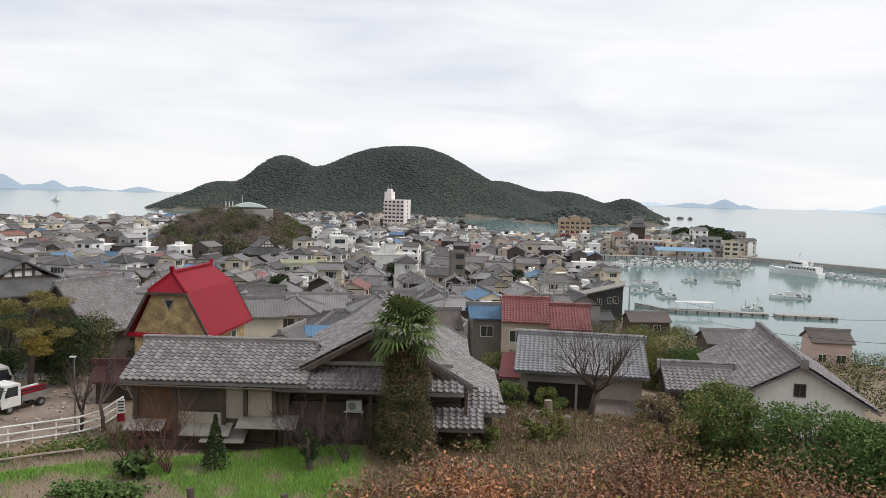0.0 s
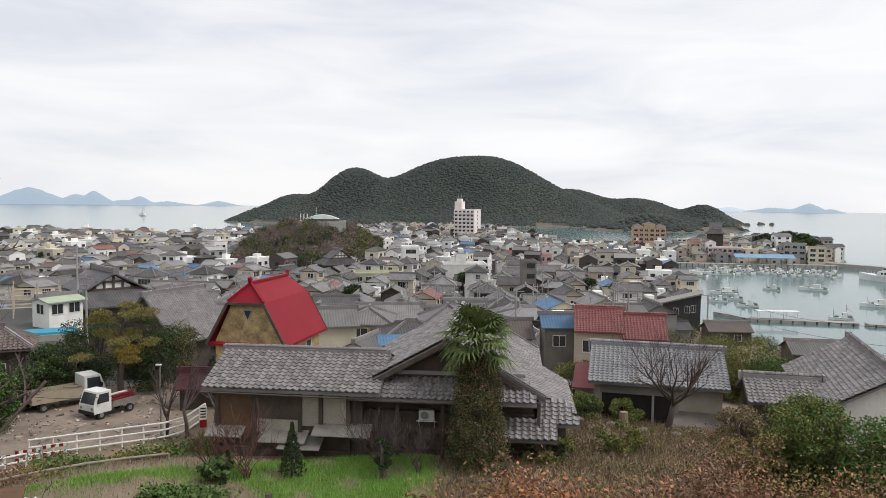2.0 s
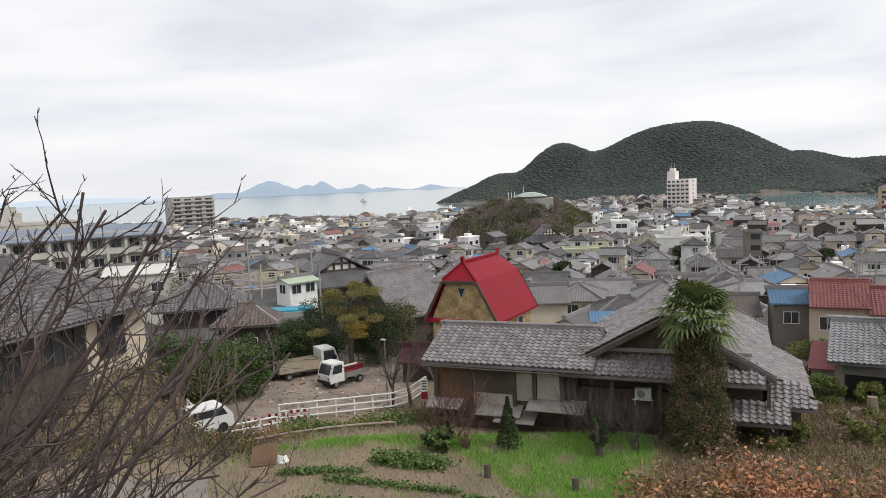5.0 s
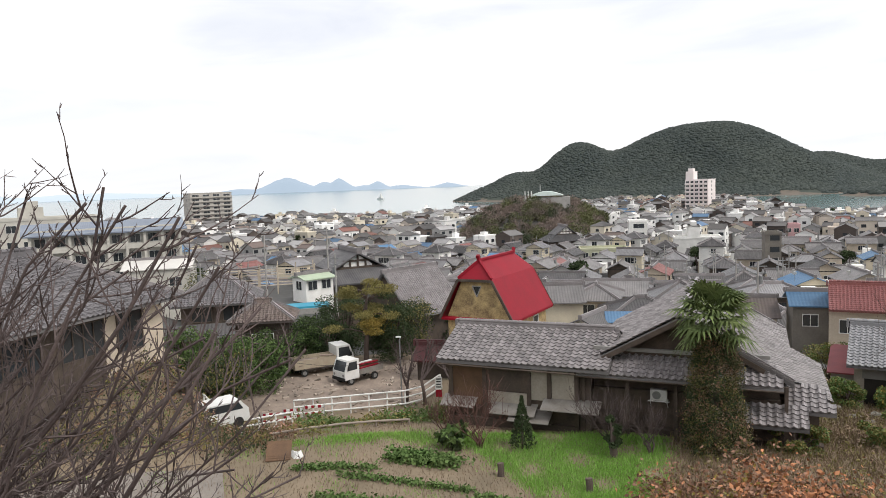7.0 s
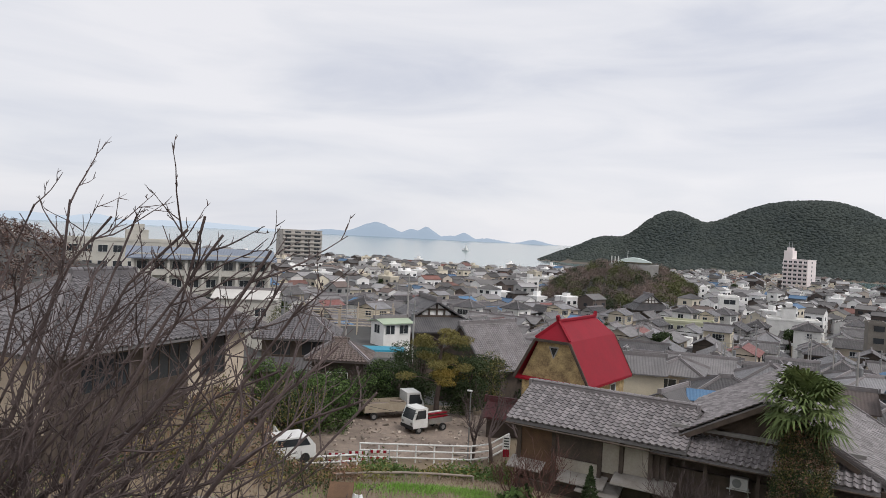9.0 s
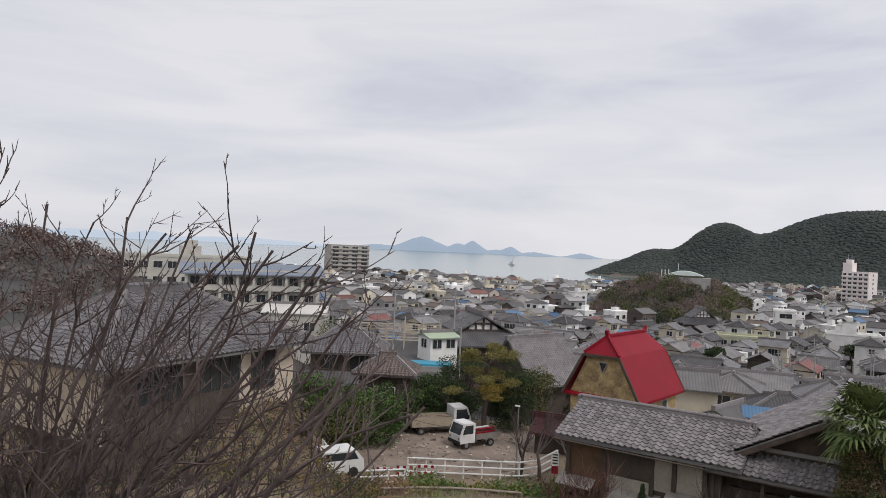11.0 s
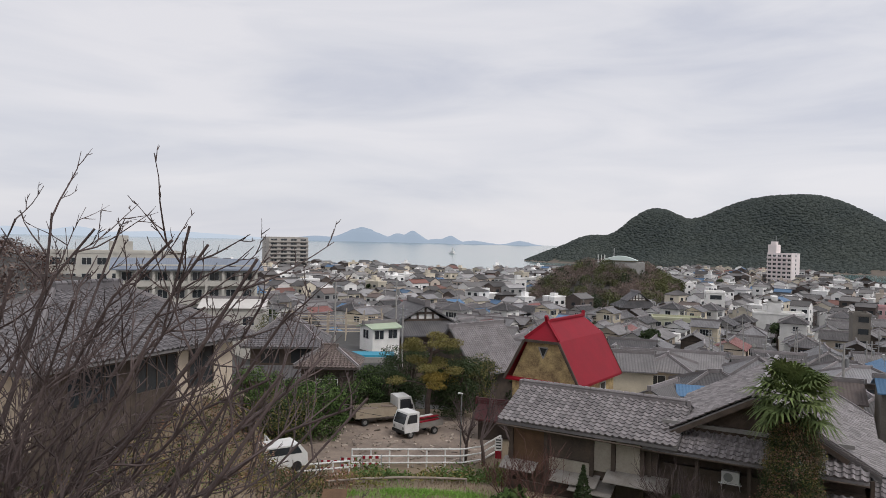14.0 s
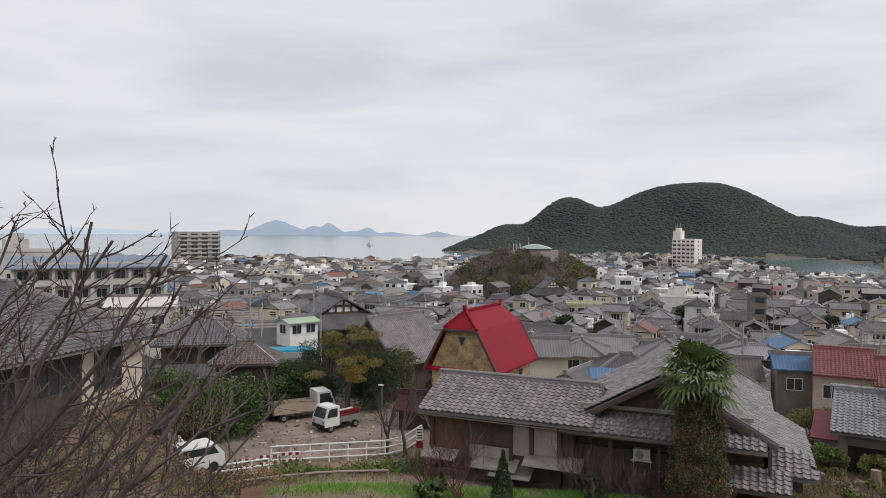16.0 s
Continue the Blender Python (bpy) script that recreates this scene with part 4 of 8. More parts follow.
for k in range(9):
    x = -12.5 + 25 * k / 8
    m = Mesh()
    m.box(x - 0.25, x + 0.25, -5.75, -5.62, -3, 10.2)
    part("pillar", m, SCHOOLWALL, school)
school2 = block("school", -53.9, 190, 29, 10, 15.5, 26.6, 3, SCHOOLWALL, 3, 9, "older white school building with a roof tank tower", "school", roof_mat=SCHOOLWALL, wh=1.6)
m = Mesh()
m.box(-1.5, 3.5, -3, 2, 11, 14)
m.box(0, 2.6, -2, 1, 14, 15.4)
part("roof_tower", m, SCHOOLWALL, school2)


def temple(az, r, w, d, z0, z1, rise, turn, label, gable_white=False):
    """A temple hall: walls, a wide hipped skirt roof and a gabled upper roof with ridge and gable board."""
    c = polar(az, r)
    ob = thing("temple", Matrix.Translation((c.x, c.y, z0)) @ pose(0, 0, 0, 0, 0, -az + turn), label, "temple")
    h = z1 - z0
    b = Mesh()
    b.box(-w / 2 + 1.4, w / 2 - 1.4, -d / 2 + 1.4, d / 2 - 1.4, -3, h + 0.6)
    part("wall", b, WALL[3], ob)
    sk = Mesh()
    W, D, s = w / 2, d / 2, 0.52
    iw, idp = W * s, D * s
    up = rise * 0.42
    for q in ([(-W, -D, h), (W, -D, h), (iw, -idp, h + up), (-iw, -idp, h + up)], [(W, D, h), (-W, D, h), (-iw, idp, h + up), (iw, idp, h + up)],
              [(W, -D, h), (W, D, h), (iw, idp, h + up), (iw, -idp, h + up)], [(-W, D, h), (-W, -D, h), (-iw, -idp, h + up), (-iw, idp, h + up)]):
        sk.slab(q, 0.2)
    lower = part("skirt_roof", sk, ROOF[1], ob)
    tp = Mesh()
    for q in ([(-iw - 0.5, -idp, h + up), (-iw - 0.5, idp, h + up), (0, idp, h + rise), (0, -idp, h + rise)][::-1],
              [(iw + 0.5, idp, h + up), (iw + 0.5, -idp, h + up), (0, -idp, h + rise), (0, idp, h + rise)][::-1]):
        q = [q[2], q[3], q[0], q[1]]
        tp.slab([Vector(a) + Vector((0, -0.5 if a[1] < 0 else 0.5, 0)) for a in q], 0.2)
    part("roof", tp, ROOF[1], ob)
    part("ridge", ridge_mesh((0, -idp - 0.6, h + rise), (0, idp + 0.6, h + rise), 0.5, 0.5), TILE_PIECE, ob)
    g = Mesh()
    g.solid([(-iw + 0.3, -idp + 0.15, h + up - 0.3), (iw - 0.3, -idp + 0.15, h + up - 0.3), (iw - 0.3, idp - 0.15, h + up - 0.3), (-iw + 0.3, idp - 0.15, h + up - 0.3)],
            [(-0.05, -idp + 0.15, h + rise - 0.3), (0.05, -idp + 0.15, h + rise - 0.3), (0.05, idp - 0.15, h + rise - 0.3), (-0.05, idp - 0.15, h + rise - 0.3)])
    part("gable_wall", g, WALL[0] if gable_white else WALL[3], ob)
    if gable_white:
        z = h + up
        for k in range(-2, 3):
            x = k * iw / 3.2
            gb = Mesh()
            gb.beam((x, -idp + 0.05, z - 0.2), (x, -idp + 0.05, z + (rise - up) * (1 - abs(k) / 3.2) - 0.3), 0.22)
            part("gable_timber", gb, TIMBER, ob)
        for s, dz, th in ((1.0, 0.1, 0.3), (0.6, 1.0, 0.25)):
            gb = Mesh()
            gb.beam((-iw * s, -idp + 0.04, z + dz), (iw * s, -idp + 0.04, z + dz), 0.16, th)
            part("gable_timber", gb, TIMBER, ob)
    return ob


temple(-31.2, 97, 13, 13, 14.6, 19.6, 3.6, 18, "large temple hall with dark tiled roof and white gable", True)
temple(-14.1, 272, 15, 13, 5, 8.6, 5.4, 22, "temple hall with half-timbered white gable", True)
temple(1.35, 520, 12, 12, 3.5, 10, 4.0, 8, "tall temple with sweeping dark roof")
temple(15.2, 470, 14, 12, 9, 15.0, 6.0, 90, "temple with a steep dark roof by the harbour")

# museum with a pale dome on the wooded hill
c = polar(-15.3, 343)
museum = thing("museum", Matrix.Translation((c.x, c.y, gz(c.x, c.y) + 0.6)) @ pose(0, 0, 0, 0, 0, 14), "low museum with a pale green vaulted roof", "museum")
m = Mesh()
m.box(-11, 11, -5, 5, -4, 3.2)
part("wall", m, WALL[2], museum)
m = Mesh()
pts = [(-8 + 16 * k / 10, 3.2 + 2.9 * math.sin(math.pi * (0.1 + 0.8 * k / 10))) for k in range(11)]
m.solid([(x, -5.4, z) for x, z in pts][::-1] + [], [(x, 5.4, z) for x, z in pts][::-1])
part("roof", m, mat("pale_green_copper", (0.70, 0.79, 0.75), (0.58, 0.66, 0.63), 0.3, 0.5), museum)
m = Mesh()
for x in (-10, -8.5, -7):
    m.beam((x, -3, 3), (x, -3, 6.5), 0.4)
m.beam((-3, 2, 4), (-3, 2, 9.5), 0.2)
part("antenna", m, TRIMWHITE, museum)


# ---- the houses on the slope ----
def dark_shed():
    """A long black boat shed with one pale sloping roof."""
    c = polar(12.45, 182)
    ob = thing("boat_shed", Matrix.Translation((c.x, c.y, gz(c.x, c.y) - 0.5)) @ pose(0, 0, 0, 0, 0, -14), "black boarded boat shed with a pale lean-to roof", "shed")
    b = Mesh()
    b.solid([(-6, -3.5, -2), (6, -3.5, -2), (6, 3.5, -2), (-6, 3.5, -2)], [(-6, -3.5, 5.0), (6, -3.5, 8.5), (6, 3.5, 8.5), (-6, 3.5, 5.0)])
    part("wall", b, mat("black_boards", (0.03, 0.032, 0.035), (0.05, 0.052, 0.055), 0.6, 0.8), ob)
    b = Mesh()
    b.solid([(-6.6, -4.2, 4.85), (6.5, -4.2, 8.6), (6.5, 4.2, 8.6), (-6.6, 4.2, 4.85)], [(-6.6, -4.2, 5.15), (6.5, -4.2, 8.95), (6.5, 4.2, 8.95), (-6.6, 4.2, 5.15)])
    part("roof", b, TIN, ob)
    for x, z in ((4.4, 4.2), (3.0, 4.0), (0.5, 3.4)):
        window(ob, x, -3.5, z, 0, 1.0, 1.6, 1)


dark_shed()

for az, r, w, d, h, kind, rf, wl, turn, lab in ((-11.8, 70, 5.2, 4.4, 2.7, "gable", 0, 0, 66, "low white house with grey tiles below the farmhouse"), (-8.2, 75, 6.6, 5.6, 4.0, "hip", 1, 2, 12, "house with a dark hipped roof below the farmhouse"),
                                                (-5.2, 72, 6.0, 5.0, 4.0, "gable", 0, 4, 90, "beige house with grey tiles below the farmhouse"), (-15.2, 78, 6.5, 5.5, 5.4, "gable", 0, 1, 4, "two-storey cream house with grey tiles"), (-1.2, 75, 6.5, 5.5, 4.4, "gable", 2, 4, 5, "house with brown tiles below the farmhouse")):
    c = polar(az, r)
    house("house", pose(c.x, c.y, gz(c.x, c.y), 0, 0, turn - az), w, d, h, d * 0.22, kind, 0.5, wl, rf, lab, (("f", -1.2, 1.0, 1.6, 1.1), ("f", 1.5, 1.0, 1.2, 1.1)), deep=2)
c = polar(-8.0, 70.6)
ob = thing("blue_awning", pose(c.x, c.y, gz(c.x, c.y), 0, 0, 14), "long blue sheet lean-to roof on posts", "awning")
m = Mesh()
m.slab([(-3.6, -1.2, 3.2), (3.6, -1.2, 3.2), (3.6, 0.9, 3.9), (-3.6, 0.9, 3.9)], 0.06)
part("roof", m, ROOF[4], ob)
for x in (-3.4, 0, 3.4):
    m = Mesh()
    m.beam((x, -1.0, -0.3), (x, -1.0, 3.25), 0.1)
    part("post", m, TIMBER, ob)

# foreground farmhouse: a wing, a deep gabled hall and a lean-to veranda
farm = thing("farmhouse", pose(0, 0, 0), "old grey-tiled farmhouse with timber walls and a long wing", "house")
base_z = 20.3


def farm_roof(name, plane, single=0, thick=0.14):
    m = Mesh()
    m.slab(plane, thick)
    rf = part(name, m, ROOF[0], farm)
    lay_tiles(farm, rf, plane, single)
    return rf


wing_f = farm_roof("wing_roof", [(-13.75, 30.1, 23.66), (-5.7, 30.1, 23.66), (-5.7, 33.0, 24.78), (-13.75, 33.0, 24.78)], 300)
wing_b = farm_roof("wing_back_roof", [(-5.7, 35.9, 23.66), (-13.75, 35.9, 23.66), (-13.75, 33.0, 24.78), (-5.7, 33.0, 24.78)])
part("ridge", ridge_mesh((-13.7, 33.0, 24.78), (-5.9, 33.0, 24.78), 0.24, 0.2, True, True), TILE_PIECE, wing_f)
hall_l = farm_roof("hall_roof", [(-7.3, 41.8, 23.5), (-7.3, 31.0, 23.5), (-2.9, 31.0, 25.95), (-2.9, 41.8, 25.95)])
hall_r = farm_roof("hall_roof", [(1.5, 31.0, 23.4), (1.5, 41.8, 23.4), (-2.9, 41.8, 25.95), (-2.9, 31.0, 25.95)])
part("ridge", ridge_mesh((-2.9, 31.0, 25.95), (-2.9, 41.8, 25.95), 0.26, 0.2, False), TILE_PIECE, hall_r)
for rf, a, b in ((hall_l, (-2.9, 30.96, 25.78), (-7.3, 30.96, 23.33)), (hall_r, (-2.9, 30.96, 25.78), (0.4, 30.96, 23.87))):
    m = Mesh()
    m.beam(a, b, 0.06, 0.2)
    part("bargeboard", m, TIMBER, rf)
for rf, a, b in ((hall_r, (-2.9, 31.1, 25.98), (1.5, 31.1, 23.43)), (hall_r, (-2.9, 41.7, 25.98), (1.5, 41.7, 23.43))):
    part("verge", ridge_mesh(a, b, 0.2, 0.12, False), TILE_PIECE, rf)
porch = farm_roof("veranda_roof", [(-7.15, 30.3, 23.42), (1.1, 30.3, 23.42), (0.55, 31.8, 24.12), (-7.15, 31.8, 24.12)])
side = farm_roof("side_roof", [(2.9, 32.2, 22.4), (2.9, 38.5, 22.4), (1.3, 38.5, 23.3), (1.3, 32.2, 23.3)])
side2 = farm_roof("side_roof", [(1.2, 31.0, 22.35), (3.0, 31.0, 22.35), (2.4, 32.3, 23.1), (1.2, 32.3, 23.1)])
low = farm_roof("low_roof", [(-1.0, 30.0, 21.95), (2.0, 30.0, 21.95), (2.0, 31.1, 22.5), (-1.0, 31.1, 22.5)])
m = Mesh()
m.box(-13.2, -6.6, 30.7, 35.6, base_z - 1, 23.55)
m.solid([(-13.2, 30.7, 23.55), (-13.2, 35.6, 23.55), (-13.2, 33.0, 24.55)], [(-6.6, 30.7, 23.55), (-6.6, 35.6, 23.55), (-6.6, 33.0, 24.55)])
part("wing_wall", m, TIMBER, farm)
for x0, x1, z0 in ((-9.3, -8.56, 21.95), (-8.34, -7.3, 21.95), (-11.4, -9.5, 21.6)):
    m = Mesh()
    m.box(x0, x1, 30.62, 30.69, z0, 23.35 if z0 > 21.7 else 22.2)
    part("plaster_panel", m, PLASTER, farm)
m = Mesh()
m.box(-6.6, 1.0, 31.6, 41.3, base_z - 1, 23.45)
m.solid([(-6.8, 31.6, 23.4), (1.0, 31.6, 23.4), (-2.9, 31.6, 25.7)], [(-6.8, 41.3, 23.4), (1.0, 41.3, 23.4), (-2.9, 41.3, 25.7)])
part("hall_wall", m, TIMBER, farm)
m = Mesh()
m.box(1.0, 2.5, 32.4, 38.2, base_z - 1, 22.5)
part("side_wall", m, TIMBER, farm)
m = Mesh()
m.box(-13.15, -11.6, 30.62, 30.69, 21.5, 23.4)
part("board_wall", m, BROWNWOOD, farm)
# thin dark board on the wall, standing for the opening's unlit inside
m = Mesh()
m.box(-11.5, -9.5, 30.6, 30.67, 22.25, 23.3)
part("dark_opening", m, WALL[3], farm)
for x in (-13.25, -11.55, -9.4, -8.45, -7.2):
    m = Mesh()
    m.box(x - 0.09, x + 0.09, 30.55, 30.72, base_z - 0.6, 23.6)
    part("post", m, TIMBER, farm)
m = Mesh()
m.beam((-6.6, 31.5, 24.35), (0.6, 31.5, 24.35), 0.12, 0.16)
part("gable_beam", m, WALL[2], farm)
m = Mesh()
m.box(-7.0, 1.0, 31.35, 31.58, 21.6, 22.6)
part("veranda_wall", m, mat("weathered_boards", (0.13, 0.10, 0.08), (0.07, 0.055, 0.045), 2.5, 0.9, bump=0.5), farm)
for x in (-6.9, -5.0, -3.0, -1.0, 1.2):
    m = Mesh()
    m.box(x - 0.07, x + 0.07, 30.6, 30.74, base_z - 0.6, 23.4)
    part("post", m, TIMBER, farm)
for x0, x1, y0, z in ((-13.6, -11.9, 29.95, 21.5), (-11.2, -9.0, 29.9, 21.35), (-10.2, -8.3, 29.7, 21.15), (-8.7, -6.1, 29.85, 21.75)):
    m = Mesh()
    m.solid([(x0, y0, z), (x1, y0, z), (x1, 30.7, z + 0.35), (x0, 30.7, z + 0.35)], [(x0, y0, z + 0.03), (x1, y0, z + 0.03), (x1, 30.7, z + 0.38), (x0, 30.7, z + 0.38)])
    part("tin_awning", m, TIN, farm, "rust-stained tin awning")
m = Mesh()
m.box(-7.3, 2.6, 31.3, 31.7, base_z - 0.6, 20.9)
m.box(-13.3, -7.2, 30.5, 30.75, base_z - 0.6, 20.9)
part("foundation", m, TIMBER, farm)
m = Mesh()
m.tube([Vector((-13.75, 29.97, 23.5)), Vector((-7.1, 29.97, 23.46))], [0.04, 0.04], 6)
part("gutter", m, TIMBER, farm)
m = Mesh()
m.tube([Vector((-7.15, 30.2, 23.33)), Vector((1.1, 30.2, 23.3))], [0.04, 0.04], 6)
part("gutter", m, TIMBER, farm)
ac = thing("air_conditioner", pose(-3.75, 31.15, 22.3), "white air conditioner unit on a wall bracket", "air conditioner")
m = Mesh()
m.box(-0.34, 0.34, -0.13, 0.15, 0, 0.46)
part("casing", m, TRIMWHITE, ac)
m = Mesh()
m.tube([Vector((-0.08, -0.15, 0.23)), Vector((-0.08, -0.13, 0.23))], [0.18, 0.18], 14)
part("fan_grille", m, STEEL, ac)
m = Mesh()
for x in (-0.35, 0.35):
    m.beam((x, -0.15, -0.03), (x, 0.2, -0.03), 0.04)
    m.beam((x, -0.15, -0.03), (x, 0.2, -0.4), 0.03)
m.beam((-0.45, -0.15, -0.03), (0.45, -0.15, -0.03), 0.04)
part("bracket", m, WHITE, ac)


def red_house():
    """A gambrel roof with clipped gables in red metal over stained ochre walls."""
    ob = thing("red_roofed_house", pose(-16.6, 47.2, 16.85, 0, 0, -6.0), "house with a bright red gambrel roof and stained ochre walls", "house")
    L, e, k, ze, zk, zr = 3.55, 2.75, 1.25, 5.95, 8.65, 9.8
    b = Mesh()
    b.box(-2.3, 2.3, -3.2, 3.2, -2, 6.0)
    prof = [(-2.3, 6.0), (2.3, 6.0), (1.15, 8.5), (-1.15, 8.5)]
    b.solid([(x, -3.2, z) for x, z in prof][::-1], [(x, 3.2, z) for x, z in prof][::-1])
    part("wall", b, OCHRE, ob)
    r = Mesh()
    c = L - 0.75
    for s in (1, -1):
        low = [(s * e, -L * s, ze), (s * e, L * s, ze), (s * k, L * s, zk), (s * k, -L * s, zk)]
        up = [(s * k, -L * s, zk), (s * k, L * s, zk), (0, c * s, zr), (0, -c * s, zr)]
        r.slab(low, 0.16)
        r.slab(up, 0.16)
        r.slab([(-k * s, -L * s, zk), (k * s, -L * s, zk), (0, -c * s, zr)], 0.16)
    rf = part("roof", r, REDPAINT, ob)
    r = Mesh()
    r.beam((0, -c - 0.1, zr + 0.06), (0, c + 0.1, zr + 0.06), 0.22, 0.16)
    r.beam((0, -c, zr), (0, -c - 0.15, zr + 0.4), 0.2)
    r.beam((0, c, zr), (0, c + 0.15, zr + 0.35), 0.2)
    for s in (1, -1):
        r.beam((0, -c, zr + 0.05), (s * k, -L, zk + 0.05), 0.16)
    part("ridge", r, REDPAINT, rf)
    for y in (-L - 0.03, L + 0.03):
        for a, b2 in (((e, y, ze - 0.12), (k, y, zk - 0.1)), ((-e, y, ze - 0.12), (-k, y, zk - 0.1)), ((-k, y, zk - 0.1), (k, y, zk - 0.1))):
            r = Mesh()
            r.beam(a, b2, 0.1, 0.17)
            part("fascia", r, TIMBER, rf)
    r = Mesh()
    r.solid([(-e + 0.1, -L + 0.02, 5.78), (e - 0.1, -L + 0.02, 5.78), (e - 0.1, -3.2, 5.82), (-e + 0.1, -3.2, 5.82)], [(-e + 0.1, -L + 0.02, 5.9), (e - 0.1, -L + 0.02, 5.9), (e - 0.1, -3.2, 5.99), (-e + 0.1, -3.2, 5.99)])
    part("skirt", r, REDPAINT, ob, "red metal ledge under the gable")
    g = Mesh()
    g.solid([(-0.26, -3.26, 8.1), (0.26, -3.26, 8.1), (0.26, -3.2, 8.1), (-0.26, -3.2, 8.1)][::-1], [(-0.02, -3.26, 7.5), (0.02, -3.26, 7.5), (0.02, -3.2, 7.5), (-0.02, -3.2, 7.5)][::-1])
    win = part("window", g, DARKGLASS, ob, "small triangular attic window")
    g = Mesh()
    g.beam((-0.33, -3.28, 8.14), (0.33, -3.28, 8.14), 0.05, 0.08)
    g.beam((-0.33, -3.28, 8.14), (0, -3.28, 7.42), 0.05, 0.06)
    g.beam((0.33, -3.28, 8.14), (0, -3.28, 7.42), 0.05, 0.06)
    part("frame", g, WALL[2], win)
    window(ob, 2.3, 1.2, 4.1, 90, 0.8, 1.4, 0)
    window(ob, -2.3, 0.0, 3.8, -90, 0.8, 1.4, 0)


red_house()

# garage house with a pale tiled roof
house("garage_house", pose(9.35, 47.3, 18.3, 0, 0, -8.5), 7.6, 6.0, 3.1, 1.25, "gable", 0.75, PLASTER, 3, "low plastered house with pale grey tiles and a dark panel for the bay's shade",
      tiles=mat("pale_tile", (0.29, 0.29, 0.30), (0.2, 0.2, 0.205), 0.9, 0.42, vary=0.18, per="island", bump=0.1, spec=0.5))
gar = bpy.data.objects["garage_house"]
# flat near-black panel on the wall, painting the shade inside the open bay
m = Mesh()
m.box(-3.3, 1.0, -3.06, -2.98, 0.0, 2.0)
part("open_bay", m, mat("bay_shade_black", (0.02, 0.018, 0.016), (0.035, 0.03, 0.026), 1, 0.95), gar)
m = Mesh()
m.box(-3.4, 1.2, -3.14, -3.0, 2.0, 2.55)
part("lintel", m, WALL[2], gar)
m = Mesh()
m.box(1.1, 1.25, -3.2, -3.05, -0.5, 2.4)
m.box(-0.3, -0.15, -3.2, -3.05, -0.5, 2.1)
part("post", m, WALL[2], gar)
m = Mesh()
m.slab([(0.8, -4.6, 0.5), (4.0, -4.6, 0.5), (4.0, -3.0, 1.15), (0.8, -3.0, 1.15)], 0.06)
part("shed_roof", m, mat("brown_tin", (0.13, 0.11, 0.10), (0.2, 0.17, 0.15), 1.5, 0.7), gar)
m = Mesh()
m.slab([(-5.2, -2.4, 2.0), (-3.8, -2.4, 2.0), (-3.8, 1.0, 2.9), (-5.2, 1.0, 2.9)], 0.08)
part("red_lean_to", m, mat("faded_red_tin", (0.25, 0.07, 0.075), (0.18, 0.055, 0.06), 1.2, 0.6), gar)
m = Mesh()
m.box(-5.0, -3.8, -2.0, 1.0, -1, 2.0)
part("annex_wall", m, WALL[2], gar)

# two red-tiled houses
for x, y, w, hh in ((8.4, 71.0, 4.6, 5.9), (12.6, 70.5, 4.1, 5.4)):
    house("red_tiled_house", pose(x, y, 14.3, 0, 0, -4), w, 5.0, hh, 1.5, "gable", 0.5, 4, 5, "two-storey house with weathered red tiles and tan walls", (("f", -0.9, 3.6, 1.2, 1.1), ("f", 1.1, 1.0, 1.6, 1.2)),
          tiles=REDTILE, ridge_mat=REDTILE, gable_over=0.05)
c = polar(3.5, 73.5)
house("blue_roofed_house", pose(c.x, c.y, 14.3, 0, 0, 4), 2.9, 4.6, 5.6, 0.8, "gable", 0.4, GREENGREY, 4, "narrow grey house with a blue sheet roof", (("f", 0, 3.6, 1.2, 1.0),))
for az, r, w, d, h, rf, lab in ((22.5, 104, 8, 5, 3.2, 0, "grey-roofed shed above the shore"), (16.2, 132, 7, 4.5, 2.8, 2, "brown-roofed shed by the beach"), (28.7, 112, 5, 4.4, 3.9, 2, "pale pink house with a brown roof")):
    c = polar(az, r)
    house("shed" if "shed" in lab else "pink_house", pose(c.x, c.y, gz(c.x, c.y), 0, 0, 20 - az), w, d, h, 1.1, "gable", 0.4, WALL[3] if "shed" in lab else mat("pink_plaster", (0.62, 0.47, 0.42), (0.52, 0.40, 0.36), 0.6, 0.9), rf, lab, (("f", 1.2, 1.0, 1.2, 1.0), ("f", -1.2, 1.0, 1.0, 1.0)))

# farmhouse by the harbour slope
house("farmhouse", pose(20.9, 43.6, 19.1, 0, 0, 77), 11.0, 6.6, 2.3, 1.95, "gable", 0.6, WALL[0], 0, "farmhouse with steep grey tiled roof and white plaster gable",
      (("l", 0.0, 2.5, 0.5, 0.6),), tiles=TILE, gable_over=0.5, win_mat=TIMBER)
house("outhouse", pose(15.7, 43.0, 18.6, 0, 0, -6), 3.6, 3.0, 2.5, 0.8, "gable", 0.4, 3, 0, "small timber outhouse with grey tiles", tiles=TILE)

